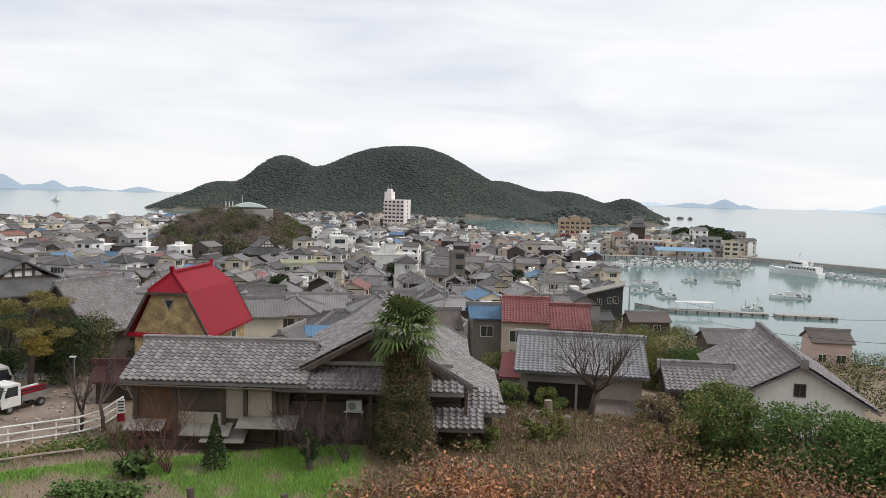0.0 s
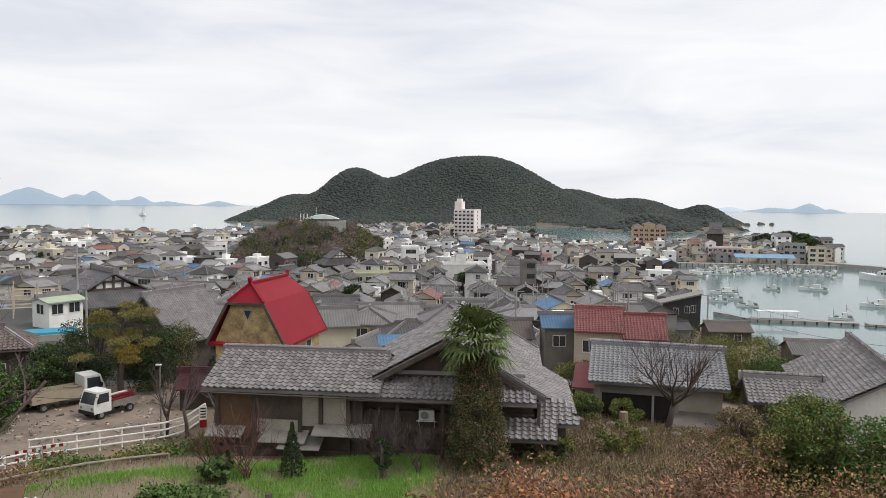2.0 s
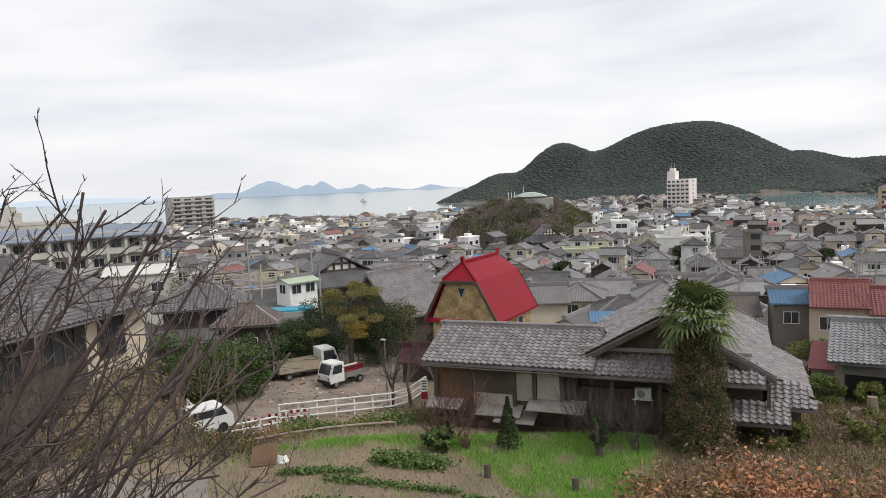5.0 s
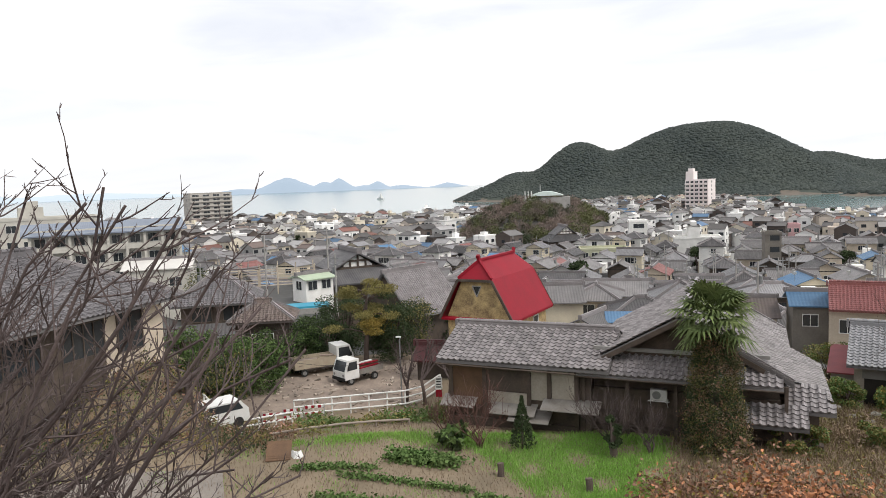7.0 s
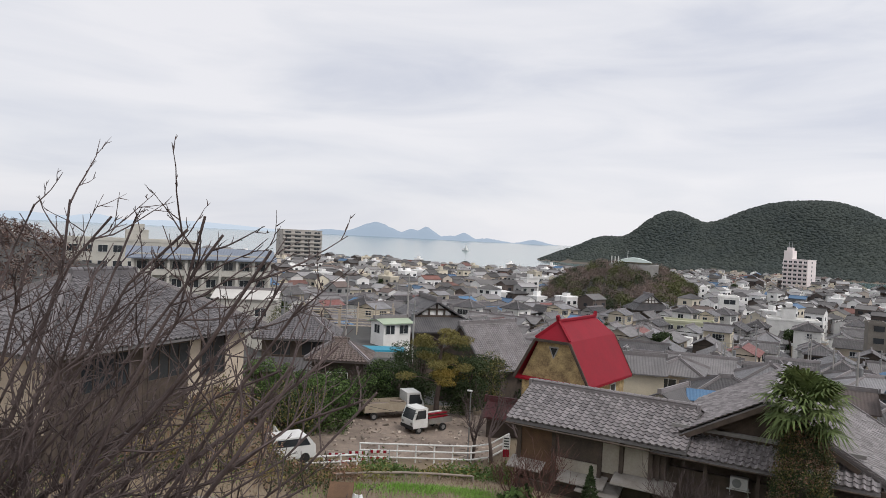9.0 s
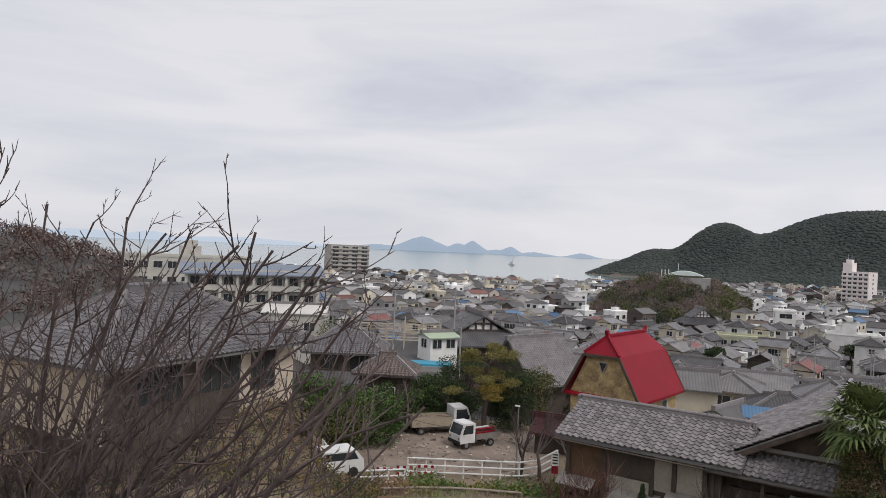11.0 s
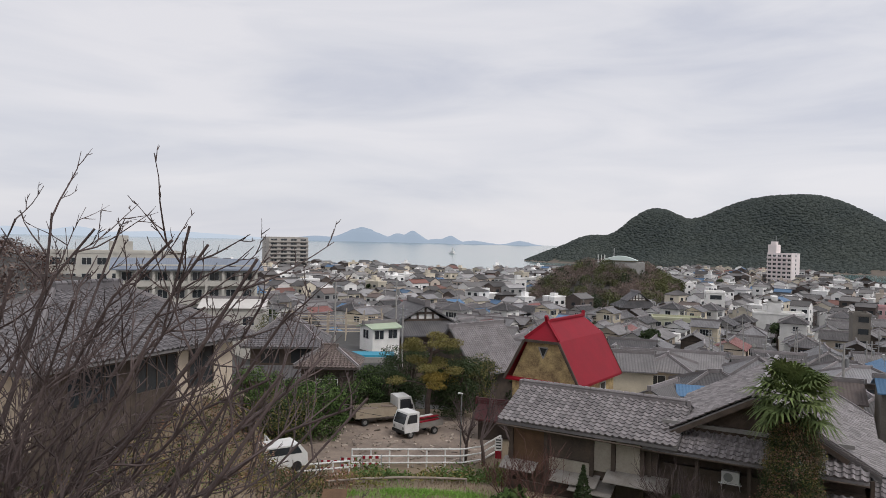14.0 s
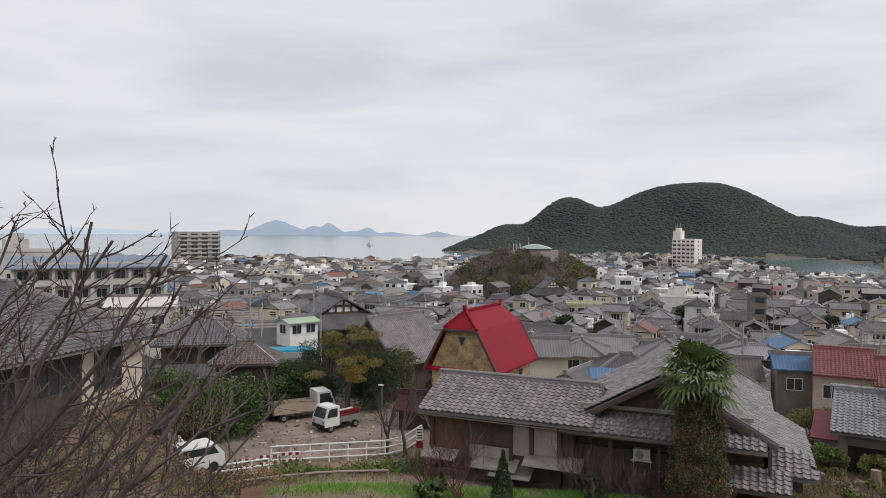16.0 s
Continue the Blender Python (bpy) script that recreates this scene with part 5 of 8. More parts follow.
# houses on the left slope
nh = house("plastered_house", pose(-31.6, 21.5, 24.0, 0, 0, 95.5), 11.5, 8.0, 3.0, 2.2, "hip", 0.8, WALL[4], 0, "beige plastered house with grey tiled hip roof behind bare branches",
           (("f", 3.4, 0.4, 1.6, 1.9), ("f", 0.5, 0.7, 2.4, 1.5), ("f", -3.0, 0.7, 2.4, 1.5), ("r", 0.5, 0.7, 1.6, 1.5)), tiles=TILE_OLD, deep=3, win_mat=TIMBER)
m = Mesh()
m.box(-5.79, 5.79, -4.05, 4.05, -3.2, -0.62)
part("lower_floor", m, TIMBER, nh)
for x0, x1, z1 in ((-5.72, -4.25, 2.9), (-1.75, -0.75, 2.9), (-4.25, -1.75, 0.66), (-0.75, 1.75, 0.66)):  # dark boarding between the windows
    x = x0
    while x < x1 - 0.05:
        m = Mesh()
        m.box(x, min(x + 0.238, x1), -4.045, -4.0, -0.6, z1)
        part("plank", m, TIMBER, nh)
        x += 0.25
house("hip_roofed_house", pose(*polar(-41.4, 66, 17.6), 0, 0, 34), 5.8, 4.8, 5.2, 1.7, "hip", 0.75, 3, 0, "old timber house with a grey hipped roof", (("f", -1.2, 3.2, 1.6, 1.3), ("f", 1.4, 3.2, 1.6, 1.3), ("r", 0, 3.2, 1.6, 1.3)), tiles=TILE_OLD, deep=3, win_mat=TIMBER)
m = Mesh()
m.slab([(-3.4, -4.4, 2.1), (3.2, -4.4, 2.1), (3.2, -2.4, 3.0), (-3.4, -2.4, 3.0)], 0.1)
part("skirt_roof", m, ROOF[1], bpy.data.objects["hip_roofed_house"])
m = Mesh()
m.box(-3.0, 2.8, -3.9, -2.4, -3, 2.2)
part("skirt_wall", m, WALL[3], bpy.data.objects["hip_roofed_house"])
house("low_house", pose(*polar(-38.1, 57, 18.9), 0, 0, 30), 4.0, 3.0, 3.3, 0.9, "hip", 0.5, 3, 2, "low old timber house with brown tiles", (("f", 0, 0.8, 1.6, 1.2),), tiles=mat("brown_tile", (0.13, 0.10, 0.088), (0.19, 0.155, 0.14), 0.9, 0.6, vary=0.3, per="island", bump=0.1), deep=2)
house("temple_hall", pose(*polar(-26.4, 78, 14.2), 0, 0, 71), 7.6, 6.6, 4.9, 3.5, "gable", 0.9, 3, 0, "steep grey tiled temple hall", tiles=TILE, deep=2, category="temple")
c = polar(-34.2, 87)
house("green_roofed_hall", pose(c.x, c.y, 19.1, 0, 0, 66), 3.8, 3.0, 2.1, 0.35, "gable", 0.4, 0, mat("pale_green_sheet", (0.42, 0.5, 0.36), (0.34, 0.4, 0.3), 0.5, 0.6), "white hall with a pale green flat roof",
      (("f", -1.0, 0.7, 1.2, 1.0), ("f", 0.9, 0.7, 1.2, 1.0), ("l", 0, 0.7, 1.2, 1.0)), deep=2)
c = polar(-45.4, 112)
house("gymnasium", pose(c.x, c.y, 16.6, 0, 0, 36), 9.0, 7.0, 4.6, 1.0, "gable", 0.3, SCHOOLWALL, mat("pale_sheet_roof", (0.62, 0.60, 0.56), (0.5, 0.48, 0.45), 0.3, 0.6), "low pale school gymnasium with a light sheet roof", (("f", -2.4, 2.0, 1.6, 1.2), ("f", 2.4, 2.0, 1.6, 1.2)), deep=3, category="gymnasium")
house("red_shed", pose(-20.9, 46.2, 17.6, 0, 0, 10), 2.6, 2.4, 2.1, 0.6, "gable", 0.4, 3, DULLRED, "small shed with a dull red sheet roof", ridge_mat=DULLRED)


# ---- plants ----
def leaf_mesh(name, pts, size, material, seed, flat=0.0, slim=0.55):
    """One small four-cornered leaf at every point, turned at random; flat: how far they lie level."""
    rng = np.random.default_rng(seed)
    pts = np.asarray(pts, float)
    n = len(pts)
    a = rng.normal(size=(n, 3))
    a[:, 2] *= 1 - flat
    a /= np.linalg.norm(a, axis=1)[:, None]
    b = np.cross(a, rng.normal(size=(n, 3)))
    b /= np.linalg.norm(b, axis=1)[:, None]
    s = rng.uniform(size[0], size[1], (n, 1))
    v = np.stack([pts - a * s, pts + b * s * slim, pts + a * s, pts - b * s * slim], 1).reshape(-1, 3)
    f = np.arange(4 * n).reshape(n, 4)
    me = bpy.data.meshes.new(name)
    me.from_pydata(v.tolist(), [], f.tolist())
    me.materials.append(material)
    me.update()
    return me


def blob_points(rng, centre, radii, n, shell=0.55):
    d = rng.normal(size=(n, 3))
    d /= np.linalg.norm(d, axis=1)[:, None]
    k = shell + (1 - shell) * rng.random((n, 1)) ** 0.6
    return np.asarray(centre) + d * k * np.asarray(radii)


def grow(mesh, rng, start, way, length, radius, level, bend=0.25, rise=0.15, tips=None, kids=(4, 6), spread=0.8, thin=0.004, shrink=0.58):
    """A limb and, from it, its twigs."""
    n = 5 if level > 1 else 3
    pts, rad_, p, d = [start.copy()], [radius], start.copy(), way.normalized()
    for k in range(n):
        d = (d + Vector((rng.uniform(-bend, bend), rng.uniform(-bend, bend), rng.uniform(-bend, bend) + rise)) * 0.6).normalized()
        p = p + d * length / n
        pts.append(p.copy())
        rad_.append(max(thin, radius * (1 - 0.62 * (k + 1) / n)))
    mesh.tube(pts, rad_, 6 if level > 2 else 4 if level > 1 else 3)
    if level <= 1:
        if tips is not None:
            tips.append(p)
        return
    for k in range(rng.randint(*kids)):
        f = rng.uniform(0.25, 1.0)
        i = min(int(f * n), n - 1)
        q = pts[i].lerp(pts[i + 1], f * n - i)
        side = Vector((rng.uniform(-1, 1), rng.uniform(-1, 1), rng.uniform(-0.7, 1))).normalized()
        dd = ((pts[i + 1] - pts[i]).normalized() + side * spread).normalized()
        grow(mesh, rng, q, dd, length * rng.uniform(shrink - 0.12, shrink + 0.1), max(thin, rad_[i] * 0.55), level - 1, bend, rise, tips, kids, spread, thin, shrink)


def bare_tree(x, y, z, h, label, seed, spread=0.8, stems=1, levels=4, material=None, thick=0.11, lean=(0, 0), kids=(4, 6), name="bare_tree"):
    rng = random.Random(seed)
    ob = thing(name, pose(x, y, z), label, "tree")
    tr, br = Mesh(), Mesh()
    for s in range(stems):
        d = Vector((rng.uniform(-0.25, 0.25) + lean[0], rng.uniform(-0.25, 0.25) + lean[1], 1)).normalized() if stems == 1 else Vector((rng.uniform(-0.7, 0.7), rng.uniform(-0.7, 0.7), 1)).normalized()
        top = d * h * (0.34 if stems == 1 else 0.2)
        tr.tube([Vector((0, 0, -0.4)), top * 0.5 + Vector((0.04, 0.03, 0)), top], [thick * 1.3, thick, thick * 0.8], 8)
        for k in range(rng.randint(4, 6) if stems == 1 else 2):
            a = rng.uniform(0, 2 * math.pi)
            w = Vector((math.cos(a) * spread + lean[0], math.sin(a) * spread + lean[1], rng.uniform(0.5, 1.1)))
            grow(br, rng, top * rng.uniform(0.75, 1.0), w, h * rng.uniform(0.42, 0.6), thick * 0.55, levels - 1, kids=kids, thin=0.007)
    part("trunk", tr, material or BARK, ob, smooth=True)
    tagged(part("crown", br, material or TWIG, ob), kind="stuff")
    return ob


def leafy_tree(x, y, z, h, w, leaf, label, seed, n=2600, size=(0.10, 0.2), trunk=0.16, clumps=16, low=0.35, second=None, name="tree"):
    rng = np.random.default_rng(seed)
    pr = random.Random(seed)
    ob = thing(name, pose(x, y, z), label, "tree" if name != "bush" else "bush")
    t = Mesh()
    top = Vector((pr.uniform(-0.2, 0.2), pr.uniform(-0.2, 0.2), h * 0.75))
    t.tube([Vector((0, 0, -0.5)), Vector((0.06, 0.04, h * low)), top], [trunk * 1.3, trunk, trunk * 0.3], 7)
    pts = []
    for k in range(clumps):
        a, f = pr.uniform(0, 2 * math.pi), pr.uniform(low, 0.92)
        reach = w / 2 * math.sqrt(max(0.05, 1 - ((f - 0.55) / 0.5) ** 2)) * pr.uniform(0.45, 0.85)
        c = Vector((math.cos(a) * reach, math.sin(a) * reach, h * f))
        t.tube([Vector((0.05, 0.03, h * low * pr.uniform(0.8, 1.4))), c * 0.6 + Vector((0, 0, h * f * 0.32)), c], [trunk * 0.5, trunk * 0.3, 0.015], 5)
        s = pr.uniform(0.13, 0.24) * min(w, h)
        pts.append(blob_points(rng, c, (s * 1.1, s * 1.1, s * 0.75), n // clumps, 0.35))
    part("trunk", t, BARK, ob, smooth=True)
    pts = np.vstack(pts)
    if second:
        cut = rng.random(len(pts)) < 0.35
        tagged(part("crown", leaf_mesh("crown", pts[cut], size, LEAF[second], seed + 5), LEAF[second], ob), kind="stuff")
        pts = pts[~cut]
    tagged(part("crown", leaf_mesh("crown", pts, size, LEAF[leaf], seed + 1), LEAF[leaf], ob), kind="stuff")
    return ob


# the wooded hill in the town
rng = np.random.default_rng(12)
hx, hy = rng.uniform(-136, -60, 900), rng.uniform(278, 384, 900)
ok = (((hx + 96) / 32) ** 2 + ((hy - 330) / 52) ** 2 < 1) & ~((np.abs(hx + 91) < 12) & (np.abs(hy - 333) < 7))
hx, hy = hx[ok], hy[ok]
hz = ground_z(hx, hy)
pick = rng.random(len(hx)) + np.where(hx > -76, 0.3, 0.0)  # greener towards the temple
BROWNWOODS = mat("bare_winter_woods", (0.235, 0.18, 0.155), (0.14, 0.108, 0.095), 0.05, 0.95, vary=0.35, per="island", bump=0)
for a, b, material, txt in ((0, 0.2, mat("hill_evergreens", (0.045, 0.06, 0.034), (0.07, 0.082, 0.045), 0.05, 0.95, vary=0.4, per="island", bump=0), "dark evergreens on the town's hill"),
                            (0.2, 0.78, BROWNWOODS, "leafless brown trees on the town's hill"),
                            (0.78, 1.3, mat("hill_olive", (0.125, 0.13, 0.055), (0.08, 0.09, 0.045), 0.05, 0.95, vary=0.3, per="island", bump=0), "olive green bamboo and grass on the town's hill")):
    s = (pick >= a) & (pick < b)
    grown = rng.uniform(0.55, 1.6, s.sum())
    pts = np.vstack([blob_points(rng, (x, y, z + 1.9 * g), (2.3 * g, 2.3 * g, 2.1 * g), int((230 if material is BROWNWOODS else 170) * g * g), 0.3) for x, y, z, g in zip(hx[s], hy[s], hz[s], grown)])
    tagged(part("hill_woods", leaf_mesh("hill_woods", pts, (0.22, 0.5), material, int(a * 100), slim=0.24 if material is BROWNWOODS else 0.6), material), txt, "woods", kind="stuff")
hx, hy = rng.uniform(-330, -120, 2600), rng.uniform(-20, 200, 2600)
hz = ground_z(hx, hy)
ok = (hz > 16) & (np.degrees(np.arctan2(hx, hy)) < -57.5)
pts = np.vstack([blob_points(rng, (x, y, z + 1.8), (3.0, 3.0, 2.4), 64, 0.3) for x, y, z in zip(hx[ok], hy[ok], hz[ok])])
for k, material in enumerate((BROWNWOODS, mat("slope_stems", (0.10, 0.055, 0.045), (0.06, 0.04, 0.035), 0.1, 0.95, vary=0.3, per="island", bump=0))):
    tagged(part("slope_woods", leaf_mesh("slope_woods", pts[k::2], (0.35, 0.85), material, 88 + k, slim=0.18), material), "brown and dark winter woods on the slope beside the school", "woods", kind="stuff")
hx, hy = np.concatenate([rng.uniform(146, 186, 90), rng.uniform(186, 218, 90)]), np.concatenate([rng.uniform(434, 478, 90), rng.uniform(440, 545, 90)])
hz = ground_z(hx, hy)
ok = hz > 3.8
pts = np.vstack([blob_points(rng, (x, y, z + 2.8), (3.4, 3.4, 3.0), 90, 0.4) for x, y, z in zip(hx[ok], hy[ok], hz[ok])])
tagged(part("cape_woods", leaf_mesh("cape_woods", pts, (0.5, 0.9), LEAF["dark"], 9, slim=0.7), LEAF["dark"]), "dark pines on the harbour cape", "woods", kind="stuff")
# scrub on the shore below the slope
hx, hy = rng.uniform(12, 75, 420), rng.uniform(56, 150, 420)
d = coast_distance(hx, hy)
ok = (d > 9) & (np.degrees(np.arctan2(hx, hy)) > 12)
pts = np.vstack([blob_points(rng, (x, y, z + 0.8), (1.5, 1.5, 1.5), 240, 0.3) for x, y, z in zip(hx[ok], hy[ok], ground_z(hx[ok], hy[ok]))])
cut = np.arange(len(pts)) % 3
for k, c in enumerate(("olive", "dark", "dark")):
    tagged(part("shore_scrub", leaf_mesh("shore_scrub", pts[cut == k], (0.07, 0.15), LEAF[c], 20 + k), LEAF[c]), "olive and brown scrub above the shore", "scrub", kind="stuff")

# trees scattered through the town
proto = leafy_tree(0, 0, 0, 5.0, 4.4, "dark", "rounded dark evergreen garden tree among the houses", 31, 1500, (0.16, 0.32), clumps=14, low=0.2)
proto["group"] = "town trees"
spots = [polar(a, r) for a, r in ((-22.9, 78), (-36.2, 132), (-33, 150), (-40, 128), (-38.2, 118), (-19, 128), (-9.7, 112), (-13, 150), (-28, 190), (-31, 230), (-24, 250), (-39, 210), (-43.4, 128),
                                  (-17, 200), (-4, 210), (3, 240), (6, 210), (-35, 330), (-30.5, 360), (-38.5, 560), (-42.8, 600), (-26, 460), (-8, 480), (5, 480), (-46, 118), (-1, 330), (-12.5, 108))]
for k, c in enumerate(spots):
    m = Matrix.Translation((c.x, c.y, gz(c.x, c.y) - 0.2)) @ pose(0, 0, 0, 0, 0, k * 67)
    s = 0.8 + 0.25 * ((k * 7) % 5) / 2
    if k == 0:
        proto.matrix_basis = m
    else:
        t = copy_thing(proto, m)
        t.scale = (s, s, s * 1.15)

def pine(x, y, z, seed):
    """An open garden pine: a leaning bole and flat pads of foliage on long limbs."""
    rng, pr = np.random.default_rng(seed), random.Random(seed)
    ob = thing("pine_tree", pose(x, y, z), "open pine with layered olive and yellowing foliage pads", "tree")
    t = Mesh()
    axis = [Vector((0, 0, -0.5)), Vector((-0.05, 0, 1.6)), Vector((0.15, 0.1, 3.2)), Vector((0.05, 0.1, 4.8)), Vector((0.3, 0, 6.3))]
    t.tube(axis, [0.26, 0.2, 0.17, 0.13, 0.05], 8)
    pads = {"dark": [], "olive": [], "yellow": []}
    for k in range(30):
        f = pr.uniform(0.42, 1.0)
        i = min(int(f * 4), 3)
        q = axis[i].lerp(axis[i + 1], f * 4 - i)
        a, reach = pr.uniform(0, 2 * math.pi), pr.uniform(0.5, 2.7) * (1.25 - 0.55 * f)
        c = q + Vector((math.cos(a) * reach, math.sin(a) * reach, pr.uniform(0.1, 0.7)))
        t.tube([q, q.lerp(c, 0.5) + Vector((0, 0, 0.15)), c], [0.07, 0.045, 0.015], 5)
        tone = "yellow" if c.x > 0.9 and f < 0.75 and pr.random() < 0.6 else pr.choice(("dark", "olive", "olive"))
        pads[tone].append(blob_points(rng, c, (pr.uniform(0.6, 1.0), pr.uniform(0.6, 1.0), 0.32), 620, 0.2))
    part("trunk", t, BARK, ob, smooth=True)
    for tone, p in pads.items():
        if p:
            tagged(part("crown", leaf_mesh("crown", np.vstack(p), (0.05, 0.11), LEAF[tone], seed + len(p), slim=0.3), LEAF[tone], ob), kind="stuff")


c = polar(-30.2, 54.5)
pine(c.x, c.y, gz(c.x, c.y) - 0.1, 41)
# trees round the parked trucks
for az, r, h, w, leaf, second, txt, seed in ((-33.4, 58.5, 3.6, 4.4, "dark", None, "dark evergreen behind the parked trucks", 40), (-35.9, 57.5, 3.4, 4.4, "dark", "green", "dark evergreen behind the parked trucks", 48), (-40.8, 53.5, 3.6, 4.2, "dark", "green", "dark garden tree by the timber house", 39), (-42.2, 100, 7.4, 6.4, "dark", "olive", "large round dark tree below the school", 38), (-22.8, 80, 7.6, 2.0, "dark", None, "narrow dark conifer beside the temple hall", 37), (-31.9, 61.5, 5.6, 5.2, "dark", None, "dark evergreen behind the parked trucks", 42),
                                             (-34.8, 60.5, 3.7, 5.2, "dark", "green", "dark evergreen behind the parked trucks", 43), (-37.2, 55.0, 4.2, 4.4, "dark", "green", "dark evergreen behind the parked trucks", 44),
                                             (-39.3, 50, 4.0, 4.6, "green", "dark", "round green garden tree by the timber house", 45), (-26.6, 60, 4.6, 4.6, "dark", "olive", "dark evergreen below the temple hall", 36), (-42.0, 46, 3.8, 4.6, "dark", "olive", "dark garden tree by the plastered house", 46), (-43.6, 50, 3.6, 4.2, "green", "dark", "green garden tree by the timber house", 49),
                                             (-28.0, 56, 5.0, 4.2, "dark", None, "dark evergreen behind the parked trucks", 47)):
    c = polar(az, r)
    leafy_tree(c.x, c.y, gz(c.x, c.y) - 0.2, h, w, leaf, txt, seed, 12000, (0.045, 0.10), clumps=44, low=0.12, second=second)
for az, r, h, seed in ((-25.6, 43.5, 5.2, 51), (-27.2, 45, 4.4, 52), (-23.7, 41.5, 4.0, 53)):
    c = polar(az, r)
    bare_tree(c.x, c.y, gz(c.x, c.y) - 0.1, h, "reddish bare tree by the red house", seed, 0.6)
c = polar(-44.3, 37)
bare_tree(c.x, c.y, gz(c.x, c.y), 3.6, "reddish bare shrub by the plastered house", 55, 0.8, stems=5, levels=3)
c = polar(12.1, 41.5)
bare_tree(c.x, c.y, gz(c.x, c.y) - 0.1, 6.0, "dark bare persimmon tree in the dry garden", 56, 1.35, thick=0.18, material=BARK, levels=5, kids=(4, 5))
for az, r, h, st, seed, txt in ((-21.3, 29.4, 3.2, 7, 57, "red-stemmed bare shrub in front of the farmhouse"), (-10.6, 29.2, 2.9, 7, 58, "grey bare shrub in front of the farmhouse"), (-7.6, 29.0, 2.4, 5, 59, "grey bare shrub in front of the farmhouse"),
                                (-24.0, 30.2, 2.0, 5, 60, "red-stemmed bare shrub in front of the farmhouse")):
    c = polar(az, r)
    bare_tree(c.x, c.y, gz(c.x, c.y), h, txt, seed, 0.7, stems=st, levels=4, thick=0.035, kids=(3, 5), name="bare_shrub", material=mat("red_stems", (0.15, 0.075, 0.06), (0.09, 0.05, 0.045), 3, 0.85) if "red" in txt else TWIG)
# a stump wrapped in ivy, and a small conifer
c = polar(-10.5, 28.4)
leafy_tree(c.x, c.y, gz(c.x, c.y), 1.7, 0.9, "dark", "old stump wrapped in dark ivy", 61, 900, (0.05, 0.1), clumps=8, low=0.1, name="bush")
c = polar(-17.7, 29.3)
conifer = thing("conifer", pose(c.x, c.y, gz(c.x, c.y)), "small dark conifer in front of the farmhouse", "tree")
rng = np.random.default_rng(62)
k = rng.random(1500)
a = rng.random(1500) * 2 * np.pi
rr = 0.62 * (1 - k) * (0.5 + 0.5 * rng.random(1500))
tagged(part("crown", leaf_mesh("crown", np.stack([rr * np.cos(a), rr * np.sin(a), 0.2 + 2.1 * k], -1), (0.05, 0.11), LEAF["dark"], 63, slim=0.35), LEAF["dark"], conifer), kind="stuff")
m = Mesh()
m.tube([Vector((0, 0, -0.2)), Vector((0, 0, 2.1))], [0.06, 0.015], 6)
part("trunk", m, BARK, conifer)

# green bushes on the slope
for az, r, h, w, leaf, sec, seed in ((21.9, 32.3, 3.9, 3.3, "bush", "olive", 71), (18.6, 31, 2.6, 3.0, "olive", "rust", 72), (28.3, 31.0, 3.6, 4.8, "bush", "green", 73), (32.6, 30.8, 3.2, 4.6, "green", "bush", 74), (24.0, 27.0, 1.9, 2.6, "olive", "rust", 75), (23.6, 33.5, 2.2, 2.6, "olive", "rust", 82), (17.4, 37.5, 2.2, 2.8, "dry", "olive", 85),
                                     (8.7, 34, 1.7, 2.2, "olive", "green", 76), (3.0, 31.0, 1.3, 2.6, "olive", "green", 77), (6.0, 43.5, 1.8, 2.0, "green", "olive", 78), (9.0, 44.0, 1.6, 2.2, "green", "yellow", 79), (5.2, 50, 3.4, 3.0, "olive", "green", 80), (17.0, 62, 5.4, 6.4, "olive", "green", 83), (19.6, 60, 4.2, 4.4, "green", "dark", 84), (-1.0, 29.3, 1.1, 2.4, "dry", "olive", 81)):
    c = polar(az, r)
    leafy_tree(c.x, c.y, gz(c.x, c.y) - 0.2, h, w, leaf, "leafy green bush on the dry slope" if leaf != "dry" else "dry brown bush on the slope", seed, 26000 if w > 3.2 else 6000, (0.04, 0.082), 0.06, clumps=90 if w > 3.2 else 24, low=0.08, second=sec, name="bush")


